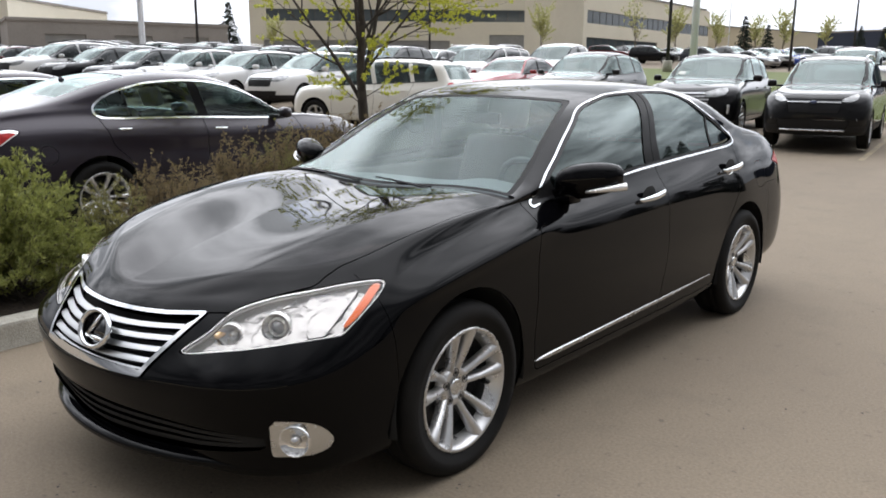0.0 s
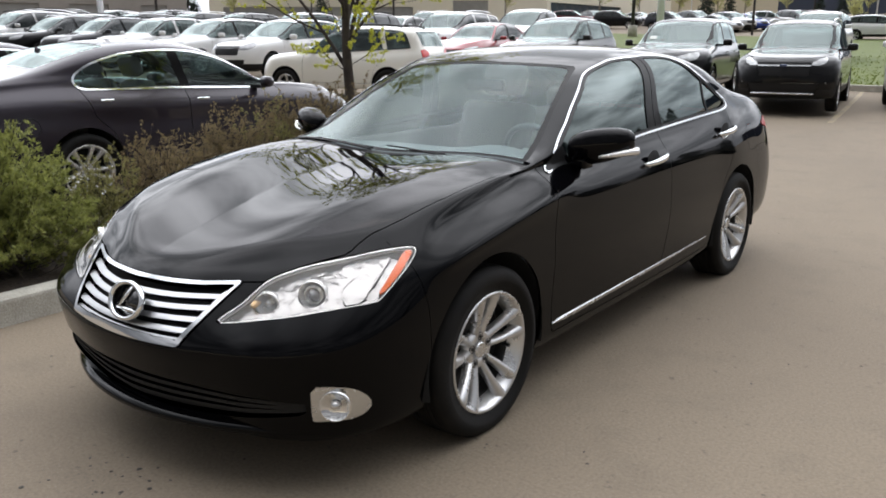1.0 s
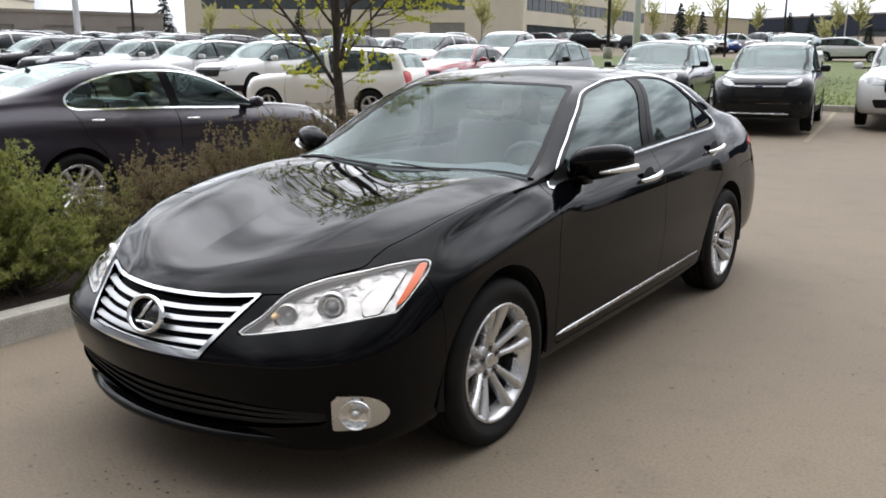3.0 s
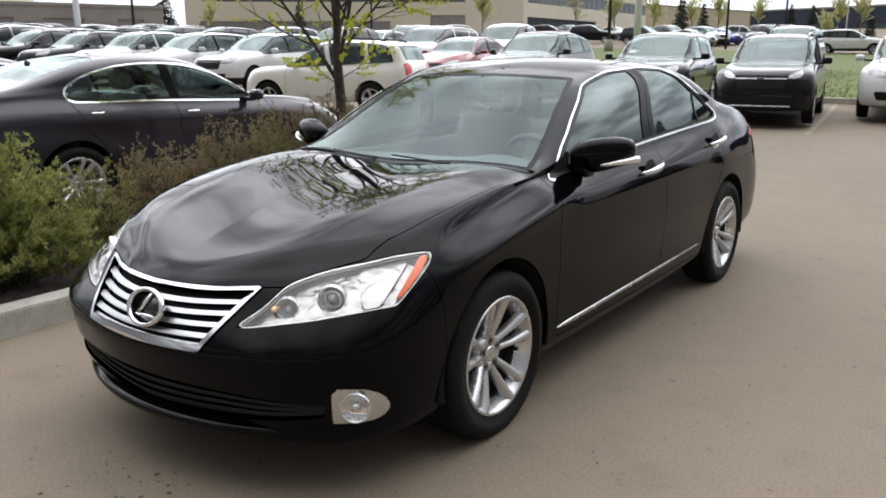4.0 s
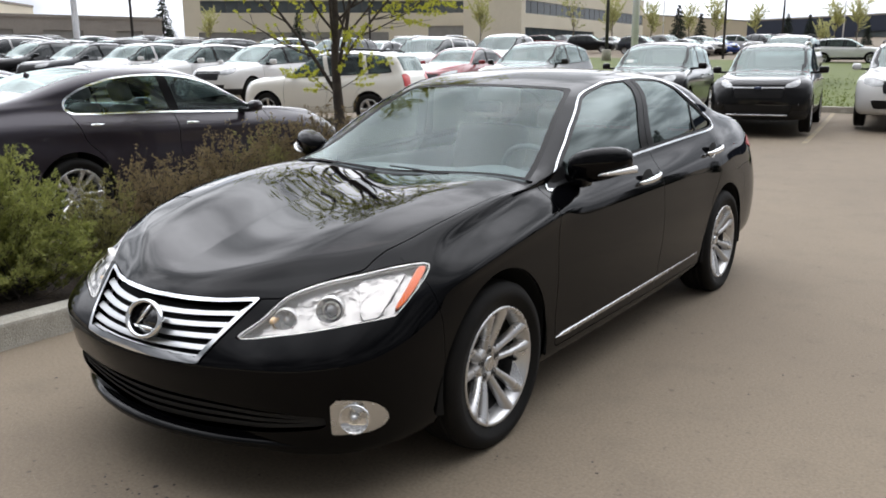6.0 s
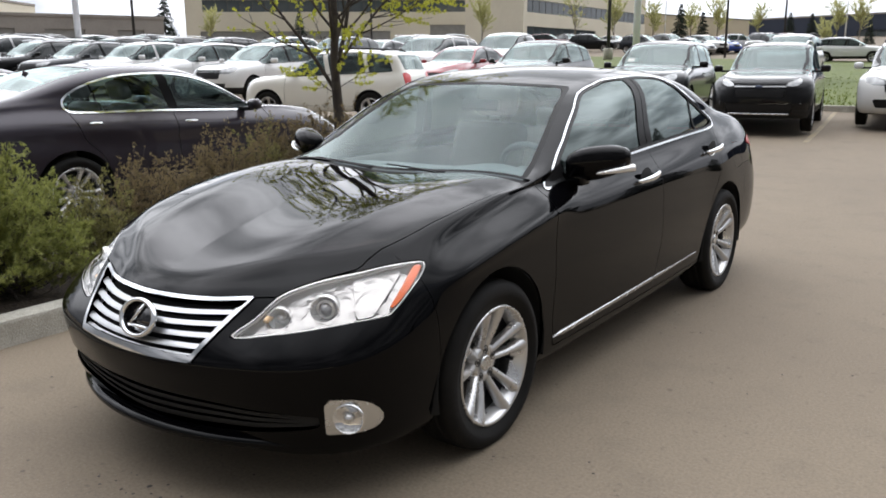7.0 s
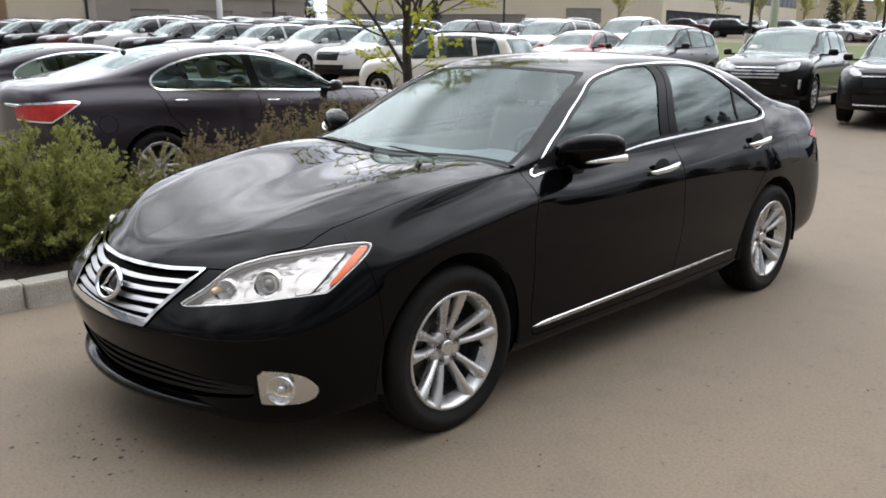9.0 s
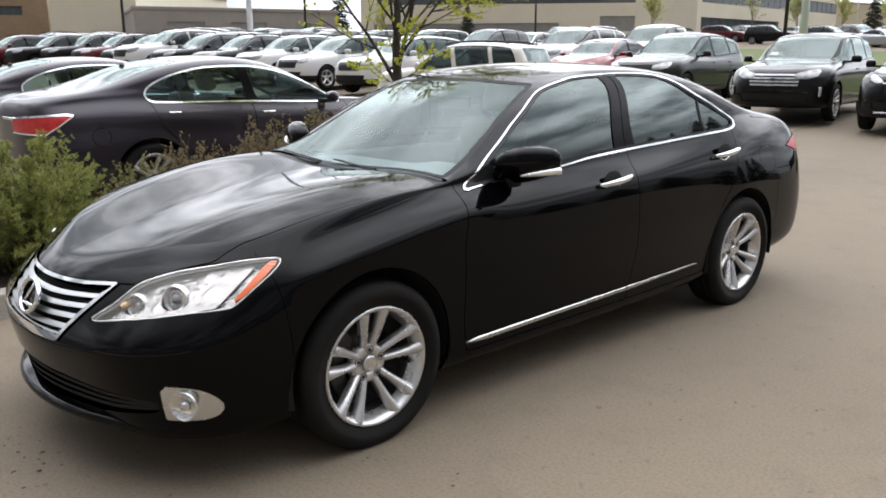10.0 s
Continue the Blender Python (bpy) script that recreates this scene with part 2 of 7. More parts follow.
def box(bm, x0, x1, y0, y1, z0, z1, bevel=0.0, m=None):
    r = bmesh.ops.create_cube(bm, size=1.0)
    vs = r["verts"]
    for v in vs:
        v.co = Vector(((x0 + x1) / 2 + v.co.x * (x1 - x0), (y0 + y1) / 2 + v.co.y * (y1 - y0), (z0 + z1) / 2 + v.co.z * (z1 - z0)))
    if bevel:
        es = list({e for v in vs for e in v.link_edges})
        out = bmesh.ops.bevel(bm, geom=es, offset=bevel, segments=2, affect="EDGES", profile=0.6)
        vs = list({v for f in out["faces"] for v in f.verts} | {v for v in vs if v.is_valid})
    if m is not None:
        bmesh.ops.transform(bm, matrix=m, verts=vs)
    return vs


def lathe(profile, n=48, axis="x"):
    """Verts and faces of a profile [(along, radius)] turned about an axis."""
    V, F = [], []
    k = len(profile)
    for i in range(n):
        a = 2 * math.pi * i / n
        for d, r in profile:
            p = (d, r * math.cos(a), r * math.sin(a))
            V.append(p if axis == "x" else (p[1], p[2], p[0]))
    for i in range(n):
        j = (i + 1) % n
        for q in range(k - 1):
            F.append((i * k + q, j * k + q, j * k + q + 1, i * k + q + 1))
    return V, F


def tube(points, radius, n=8, closed=False, flat=1.0):
    """Verts and faces of a tube along points; radius may be a list."""
    P = [Vector(p) for p in points]
    V, F = [], []
    m = len(P)
    prev = None
    for i, p in enumerate(P):
        a = P[(i - 1) % m] if (i or closed) else p
        b = P[(i + 1) % m] if (i < m - 1 or closed) else p
        t = (b - a).normalized()
        ref = prev if prev is not None else (Vector((0, 0, 1)) if abs(t.z) < 0.9 else Vector((1, 0, 0)))
        side = (ref - t * ref.dot(t)).normalized()
        prev = side
        up = t.cross(side)
        r = radius[i] if isinstance(radius, (list, tuple)) else radius
        for k in range(n):
            ang = 2 * math.pi * k / n
            V.append(p + side * (r * math.cos(ang)) + up * (r * flat * math.sin(ang)))
    rings = m if closed else m - 1
    for i in range(rings):
        j = (i + 1) % m
        for k in range(n):
            k2 = (k + 1) % n
            F.append((i * n + k, i * n + k2, j * n + k2, j * n + k))
    if not closed:
        F.append(tuple(range(n - 1, -1, -1)))
        F.append(tuple((m - 1) * n + k for k in range(n)))
    return V, F


def join_vf(*pairs):
    V, F = [], []
    for v, f in pairs:
        o = len(V)
        V += list(v)
        F += [tuple(i + o for i in q) for q in f]
    return V, F


def smooth_line(keys, n, closed=False):
    """n points on a Catmull-Rom line through 2D or 3D keys."""
    K = np.array(keys, float)
    m = len(K)
    seg = m if closed else m - 1
    out = []
    for t in np.linspace(0, seg, n, endpoint=not closed):
        i = min(int(t), seg - 1)
        f = t - i
        if closed:
            a, b, c, d = K[(i - 1) % m], K[i], K[(i + 1) % m], K[(i + 2) % m]
        else:
            a, b, c, d = K[max(i - 1, 0)], K[i], K[i + 1], K[min(i + 2, m - 1)]
        out.append(0.5 * (2 * b + (c - a) * f + (2 * a - 5 * b + 4 * c - d) * f * f + (3 * b - a - 3 * c + d) * f ** 3))
    return np.array(out)


# ---------------------------------------------------------------- car shells
def pchip(us, vals, q):
    us, vals = np.array(us, float), np.array(vals, float)
    h, d = np.diff(us), np.diff(vals) / np.diff(us)
    s = np.zeros(len(us))
    s[0], s[-1] = d[0], d[-1]
    for i in range(1, len(us) - 1):
        if d[i - 1] * d[i] > 0:
            w1, w2 = 2 * h[i] + h[i - 1], h[i] + 2 * h[i - 1]
            s[i] = (w1 + w2) / (w1 / d[i - 1] + w2 / d[i])
    i = np.clip(np.searchsorted(us, q, side="right") - 1, 0, len(us) - 2)
    t = (q - us[i]) / h[i]
    return ((1 + 2 * t) * (1 - t) ** 2 * vals[i] + t * (1 - t) ** 2 * h[i] * s[i] + t * t * (3 - 2 * t) * vals[i + 1] + t * t * (t - 1) * h[i] * s[i + 1])


def control_net(lines, count=20):
    """Control points of a half shell, rows x columns, from its character lines: each a list of (u, x, y, z)."""
    q = np.arange(count + 1.0)
    rows = []
    for line in lines:
        k = np.array(line, float)
        rows.append(np.stack([pchip(k[:, 0], k[:, c], q) for c in (1, 2, 3)], 1))
    return np.array(rows)


def pad(net):
    """Phantom rows and columns: mirrored at the car's middle, straight on at the bottom edge."""
    flip = np.array([-1.0, 1, 1])
    left, right = net[:, 1:2] * flip, net[:, -2:-1] * flip
    net = np.concatenate([left, net, right], 1)
    low, top = 2 * net[:1] - net[1:2], net[-2:-1] * flip
    return np.concatenate([low, net, top], 0)


def bspline(n, step):
    """Matrix that samples a uniform cubic B-spline of n inner control points (padded by one at each end)."""
    t = np.linspace(0, n - 1, (n - 1) * step + 1)
    B = np.zeros((len(t), n + 2))
    for r, v in enumerate(t):
        i = min(int(v), n - 2)
        f = v - i
        B[r, i:i + 4] = ((1 - f) ** 3 / 6, (3 * f ** 3 - 6 * f * f + 4) / 6, (-3 * f ** 3 + 3 * f * f + 3 * f + 1) / 6, f ** 3 / 6)
    return B, t


class Shell:
    """A piece of a surface: points, normals, (u, v) and faces; can be cut by the sign of a function."""

    def __init__(self, P, Nn, UV, F):
        self.P, self.N, self.UV, self.F = P, Nn, UV, F

    def cut(self, f):
        """The piece where f > 0."""
        D = np.concatenate([self.P, self.N, self.UV], 1)
        f = np.where(np.abs(f) < 1e-7, 1e-7, f)
        pos = f > 0
        rows, faces, kept, crossing = [], [], {}, {}

        def keep(i):
            if i not in kept:
                kept[i] = len(rows)
                rows.append(D[i])
            return kept[i]

        def cross(a, b):
            k = (a, b) if a < b else (b, a)
            if k not in crossing:
                t = f[k[0]] / (f[k[0]] - f[k[1]])
                crossing[k] = len(rows)
                rows.append(D[k[0]] * (1 - t) + D[k[1]] * t)
            return crossing[k]

        for q in self.F:
            s = [pos[i] for i in q]
            if all(s):
                faces.append(tuple(keep(i) for i in q))
            elif any(s):
                g = []
                for n_, i in enumerate(q):
                    j = q[(n_ + 1) % len(q)]
                    if pos[i]:
                        g.append(keep(i))
                    if pos[i] != pos[j]:
                        g.append(cross(i, j))
                if len(g) > 2:
                    faces.append(tuple(g))
        R = np.array(rows) if rows else np.zeros((0, 8))
        return Shell(R[:, :3], R[:, 3:6], R[:, 6:8], faces)

    def split(self, f, gap=0.0):
        return self.cut(-f - gap), self.cut(f - gap)

    def moved(self, d):
        return Shell(self.P + self.N * d, self.N, self.UV, self.F)

    def mirrored(self):
        k = np.array([-1.0, 1, 1])
        return Shell(self.P * k, self.N * k, self.UV, [tuple(reversed(q)) for q in self.F])

    def both(self):
        o = self.mirrored()
        n = len(self.P)
        P = np.concatenate([self.P, o.P])
        F = list(self.F) + [tuple(i + n for i in q) for q in o.F]
        # weld along the middle
        near = np.where(np.abs(self.P[:, 0]) < 1e-4)[0]
        swap = {int(i) + n: int(i) for i in near}
        F = [tuple(dict.fromkeys(swap.get(i, i) for i in q)) for q in F]
        F = [q for q in F if len(q) > 2]
        return Shell(P, np.concatenate([self.N, o.N]), np.concatenate([self.UV, o.UV]), F)

    def pieces(self):
        """Its connected pieces, without crumbs."""
        root = list(range(len(self.P)))

        def find(i):
            while root[i] != i:
                root[i] = root[root[i]]
                i = root[i]
            return i
        for q in self.F:
            a = find(q[0])
            for i in q[1:]:
                root[find(i)] = a
        sets = {}
        for q in self.F:
            sets.setdefault(find(q[0]), []).append(q)
        return [Shell(self.P, self.N, self.UV, f) for f in sets.values() if len(f) > 5]

    def ob(self, name, mat, parent, label="", solid=0.0):
        """Links the piece, with its smooth normals and a returned edge of the given depth, coloured dark as gap shade.
        """
        used = sorted({i for q in self.F for i in q})
        back = {k: j for j, k in enumerate(used)}
        P, Nn = list(self.P[used]), list(self.N[used])
        F = [tuple(back[i] for i in q) for q in self.F]
        count = len(F)
        if solid:
            edges = {}
            for q in F:
                for a, b in zip(q, q[1:] + q[:1]):
                    edges[(a, b)] = 1
            for a, b in [e for e in edges if (e[1], e[0]) not in edges]:
                o = len(P)
                na, nb = np.array(Nn[a]), np.array(Nn[b])
                P += [P[b], P[a], P[a] - na * solid, P[b] - nb * solid]
                out = np.cross(P[a] - P[b], na)
                out = out / max(np.linalg.norm(out), 1e-9)
                Nn += [out] * 4
                F.append((o, o + 1, o + 2, o + 3))
        me = bpy.data.meshes.new(name)
        me.from_pydata([tuple(map(float, p)) for p in P], [], F)
        me.materials.append(mat)
        if solid:
            # matt black on the edges stands in for shade in the panel gaps
            me.materials.append(mat if mat in (M_CHROME, M_SATIN) else M_LINER_SHADE)
            me.polygons.foreach_set("material_index", [0] * count + [1] * (len(F) - count))
        me.polygons.foreach_set("use_smooth", [True] * len(F))
        lengths = [n_ / max(np.linalg.norm(n_), 1e-9) for n_ in Nn]
        me.normals_split_custom_set_from_vertices([tuple(map(float, n_)) for n_ in lengths])
        me.update()
        ob = new(name, me)
        ob.parent = parent
        return tagged(ob, label=label)


def car_surface(lines, su=8, sv=6, shape=None):
    net = control_net(lines)
    # sharpen, so that the smooth surface passes close to the lines
    for _ in range(2):
        p = pad(net)
        Bu, _u = bspline(net.shape[1], 1)
        Bv, _v = bspline(net.shape[0], 1)
        s = np.einsum("ri,ijc,kj->rkc", Bv, p, Bu)
        net = net + 0.5 * ((net if _ == 0 else base_net) - s) if _ else net + 0.6 * (net - s)
        if _ == 0:
            base_net = control_net(lines)
    p = pad(net)
    Bu, tu = bspline(net.shape[1], su)
    Bv, tv = bspline(net.shape[0], sv)
    S = np.einsum("ri,ijc,kj->rkc", Bv, p, Bu)
    S[:, 0, 0], S[:, -1, 0], S[-1, :, 0] = 0, 0, 0
    if shape is not None:
        shape(S, tu, tv)
    du = np.gradient(S, axis=1)
    dv = np.gradient(S, axis=0)
    Nn = np.cross(du, dv)
    Nn /= np.maximum(np.linalg.norm(Nn, axis=2, keepdims=True), 1e-9)
    r, c = S.shape[:2]
    UV = np.stack(np.meshgrid(tu, tv), 2)
    F = [(i * c + j, i * c + j + 1, (i + 1) * c + j + 1, (i + 1) * c + j) for i in range(r - 1) for j in range(c - 1)]
    return Shell(S.reshape(-1, 3), Nn.reshape(-1, 3), UV.reshape(-1, 2), F)


def sdf(P, poly):
    """Signed distance from 2D points to a polygon, negative inside."""
    A = np.array(poly, float)
    B = np.roll(A, -1, 0)
    d = np.full(len(P), 1e9)
    inside = np.zeros(len(P), bool)
    for a, b in zip(A, B):
        e, w = b - a, P - a
        t = np.clip((w @ e) / max(e @ e, 1e-12), 0, 1)
        d = np.minimum(d, np.linalg.norm(w - t[:, None] * e, axis=1))
        c = (a[1] > P[:, 1]) != (b[1] > P[:, 1])
        xs = a[0] + (P[:, 1] - a[1]) / np.where(b[1] == a[1], 1e-12, b[1] - a[1]) * e[0]
        inside ^= c & (P[:, 0] < xs)
    return np.where(inside, -d, d)


def side2(S):
    return S.P[:, 1:3]


def front2(S):
    return S.P[:, [0, 2]]


def corner2(S):
    """Seen along the front corner's diagonal."""
    return np.stack([(S.P[:, 0] + S.P[:, 1]) / math.sqrt(2), S.P[:, 2]], 1)


def rear2(S):
    return np.stack([(S.P[:, 1] - S.P[:, 0]) / math.sqrt(2), S.P[:, 2]], 1)


def from_edge(S, poly, query=None):
    """Distance in space from the points of S (cut by poly in the side view) to its rim, negative inwards."""
    P = S.P if query is None else query.P
    f = sdf(side2(S), poly)
    rim = S.P[np.abs(f) < 2e-4]
    A = np.array(poly, float)
    A = np.concatenate([A, A[:1]])
    step = np.concatenate([[0], np.cumsum(np.linalg.norm(np.diff(A, axis=0), axis=1))])
    t = np.linspace(0, step[-1], 900, endpoint=False)
    dense = np.stack([np.interp(t, step, A[:, 0]), np.interp(t, step, A[:, 1])], 1)
    near = np.array([np.argmin((dense[:, 0] - q[1]) ** 2 + (dense[:, 1] - q[2]) ** 2) for q in rim])
    o = np.argsort(near)
    x = np.interp(t, t[near[o]], rim[o, 0], period=step[-1])
    D = np.column_stack([x, dense])
    out = np.empty(len(P))
    for i in range(0, len(P), 2000):
        q = P[i:i + 2000]
        out[i:i + 2000] = np.sqrt(((q[:, None] - D[None]) ** 2).sum(2).min(1))
    return -np.where(np.abs(sdf(P[:, 1:3], poly)) < 2e-4, 0.0, out)


def band(S, f, h):
    """The piece of S where |f| < h, also where it is narrower than a face."""
    a = S.cut(f(S) + h)
    return a.cut(h - f(a)) if a.F else a


# ---------------------------------------------------------------- wheels
def wheel_meshes(tag, R, r_rim, width, spokes, pairs, n=56, detail=True):
    """Meshes of a wheel whose outer face looks along +x and whose hub is the origin."""
    w = width / 2
    tyre = lathe([(-w * 0.55, r_rim - 0.012), (-w * 0.92, r_rim + 0.004), (-w * 1.06, r_rim + (R - r_rim) * 0.45), (-w * 0.98, R - 0.022), (-w * 0.78, R - 0.004),
                  (-w * 0.40, R), (-w * 0.38, R - 0.007), (-w * 0.34, R - 0.007), (-w * 0.32, R), (w * 0.02 - 0.02, R), (w * 0.02 - 0.012, R - 0.007), (w * 0.02 + 0.012, R - 0.007),
                  (w * 0.02 + 0.02, R), (w * 0.36, R), (w * 0.38, R - 0.007), (w * 0.42, R - 0.007), (w * 0.44, R), (w * 0.78, R - 0.004), (w * 0.98, R - 0.022),
                  (w * 1.06, r_rim + (R - r_rim) * 0.45), (w * 1.02, r_rim + (R - r_rim) * 0.40), (w * 0.92, r_rim + 0.004), (w * 0.55, r_rim - 0.012)], n)
    # barrel with its outer lip; the inner part takes the shaded alloy colour
    inside = lathe([(-w * 0.8, r_rim - 0.02), (-w * 0.6, r_rim - 0.035), (w * 0.36, r_rim - 0.035)], n)
    barrel = lathe([(w * 0.36, r_rim - 0.035), (w * 0.72, r_rim - 0.022), (w * 0.90, r_rim - 0.013), (w * 0.97, r_rim - 0.004),
                    (w * 0.93, r_rim + 0.004), (w * 0.80, r_rim)], n)
    hub = lathe([(w * 0.28, 0.0), (w * 0.30, 0.030), (w * 0.42, 0.034), (w * 0.44, 0.066), (w * 0.40, 0.075), (w * 0.1, 0.085)], 30)
    pieces = [barrel, hub]
    arms = []
    count = spokes * (2 if pairs else 1)
    for k in range(count):
        if pairs:
            g = 2 * math.pi * (k // 2) / spokes + math.pi / 2
            s = -1 if k % 2 else 1
            a0, a1 = g + s * 0.27, g + s * 0.205
        else:
            g = 2 * math.pi * k / spokes + math.pi / 2
            a0 = a1 = g
        V, F = [], []
        rs = [0.055, 0.09, 0.13, 0.17, r_rim - 0.028, r_rim - 0.010]
        xs = [w * 0.40, w * 0.52, w * 0.66, w * 0.78, w * 0.90, w * 0.93]
        hw = [0.0180, 0.0150, 0.0155, 0.0185, 0.0235, 0.0270] if pairs else [0.026, 0.026, 0.028, 0.032, 0.040, 0.046]
        for i, (r, x, h) in enumerate(zip(rs, xs, hw)):
            a = a0 + (a1 - a0) * i / 5
            ey, ez = math.cos(a), math.sin(a)
            ty, tz = -math.sin(a), math.cos(a)
            for du, dx in ((-1.0, -0.036), (-1.0, -0.013), (-0.55, -0.001), (0.0, 0.003), (0.5, 0.0), (1.0, -0.013), (1.0, -0.036)):
                V.append((x + dx, r * ey + h * du * ty, r * ez + h * du * tz))
        for i in range(5):
            for j in range(6):
                F.append((i * 7 + j, i * 7 + j + 1, (i + 1) * 7 + j + 1, (i + 1) * 7 + j))
        arms.append((V, F))
    rim = join_vf(*pieces)
    # centre cap
    cap = lathe([(w * 0.44, 0.033), (w * 0.49, 0.031), (w * 0.505, 0.026), (w * 0.49, 0.022), (w * 0.50, 0.012), (w * 0.505, 0.0)], 24)
    nuts = []
    for k in range(5):
        a = 2 * math.pi * k / 5 + math.pi / 2
        # dark collar paints the shade of a recessed hole round each nut
        V, F = lathe([(w * 0.30, 0.0165), (w * 0.455, 0.0165), (w * 0.46, 0.0145), (w * 0.40, 0.0140), (w * 0.40, 0.0085), (w * 0.45, 0.0080), (w * 0.455, 0.0)], 12)
        nuts.append(([(x, y + 0.057 * math.cos(a), z + 0.057 * math.sin(a)) for x, y, z in V], F))
    disc = lathe([(w * 0.02, 0.0), (w * 0.05, 0.07), (-w * 0.12, 0.075), (-w * 0.12, 0.148), (-w * 0.30, 0.148), (-w * 0.30, 0.02)], 36)
    caliper = lathe([(w * 0.06, 0.10), (w * 0.10, 0.115), (w * 0.10, 0.16), (w * 0.0, 0.17), (-w * 0.3, 0.17)], 60)
    cv = [p for p in caliper[0]]
    cal = (cv, [f for f in caliper[1] if cv[f[0]][1] < -0.055 or False])
    # black disc put in behind the spokes so the openings look deep in shade
    back = lathe([(-w * 0.13, 0.0), (-w * 0.13, r_rim - 0.034)], 24)
    made = {}
    todo = [("tyre", tyre, M_RUBBER), ("wheel", rim, M_ALLOY), ("wheel_cap", cap, M_SATIN), ("barrel", inside, M_ALLOY_SHADED), ("brake_disc", disc, M_DISC), ("brake_caliper", cal, M_DISC), ("shade_disc", back, M_LINER_SHADE)]
    todo += [("spoke_%d" % k, a, M_ALLOY) for k, a in enumerate(arms)]
    if detail:
        todo += [("wheel_nut_%d" % k, a, M_NUT) for k, a in enumerate(nuts)]
        vv, vf = lathe([(0.0, 0.0), (0.0, 0.006), (-0.03, 0.007)], 10)
        todo.append(("valve", ([(x + w * 0.55, y + 0.192 * math.cos(-0.20), z + 0.192 * math.sin(-0.20)) for x, y, z in vv], vf), M_PLASTIC))
    for key, (V, F), mat in todo:
        me = bpy.data.meshes.new(tag + "_" + key)
        me.from_pydata([tuple(map(float, p)) for p in V], [], F)
        bm = bmesh.new()
        bm.from_mesh(me)
        bmesh.ops.remove_doubles(bm, verts=bm.verts, dist=1e-5)
        bmesh.ops.recalc_face_normals(bm, faces=bm.faces)
        bm.to_mesh(me)
        bm.free()
        me.materials.append(mat)
        me.polygons.foreach_set("use_smooth", [True] * len(me.polygons))
        made[key] = me
    if not detail:
        made.pop("brake_caliper")
    return made


def put_wheels(car, meshes, half, yf, yr, z, turn=0.0):
    for sx in (1, -1):
        for y, a in ((yf, turn), (yr, 0.37)):
            spin = Matrix.Rotation(a if sx > 0 else a + 0.4, 4, "X")
            m = pose(sx * half, y, z, 0, 0, 0 if sx > 0 else 180) @ spin
            wheel = share("wheel", meshes["wheel"], car, m, "silver alloy wheel")
            for key in meshes:
                if key != "wheel":
                    share(key.rstrip("_0123456789"), meshes[key], wheel)


def arch_liner(car, x_in, x_out, yc, zc, R):
    for sx in (1, -1):
        V, F = [], []
        n = 20
        for i in range(n + 1):
            a = math.radians(-12 + 204 * i / n)
            for x, r in ((x_out, R - 0.002), (x_out - 0.03, R + 0.012), (x_in, R + 0.012), (x_in, 0.05)):
                V.append((sx * x, yc + r * math.cos(a), zc + r * math.sin(a)))
        for i in range(n):
            for j in range(3):
                F.append((i * 4 + j, i * 4 + j + 1, (i + 1) * 4 + j + 1, (i + 1) * 4 + j))
        mesh_ob("wheel_liner", V, F, M_LINER_SHADE, car)


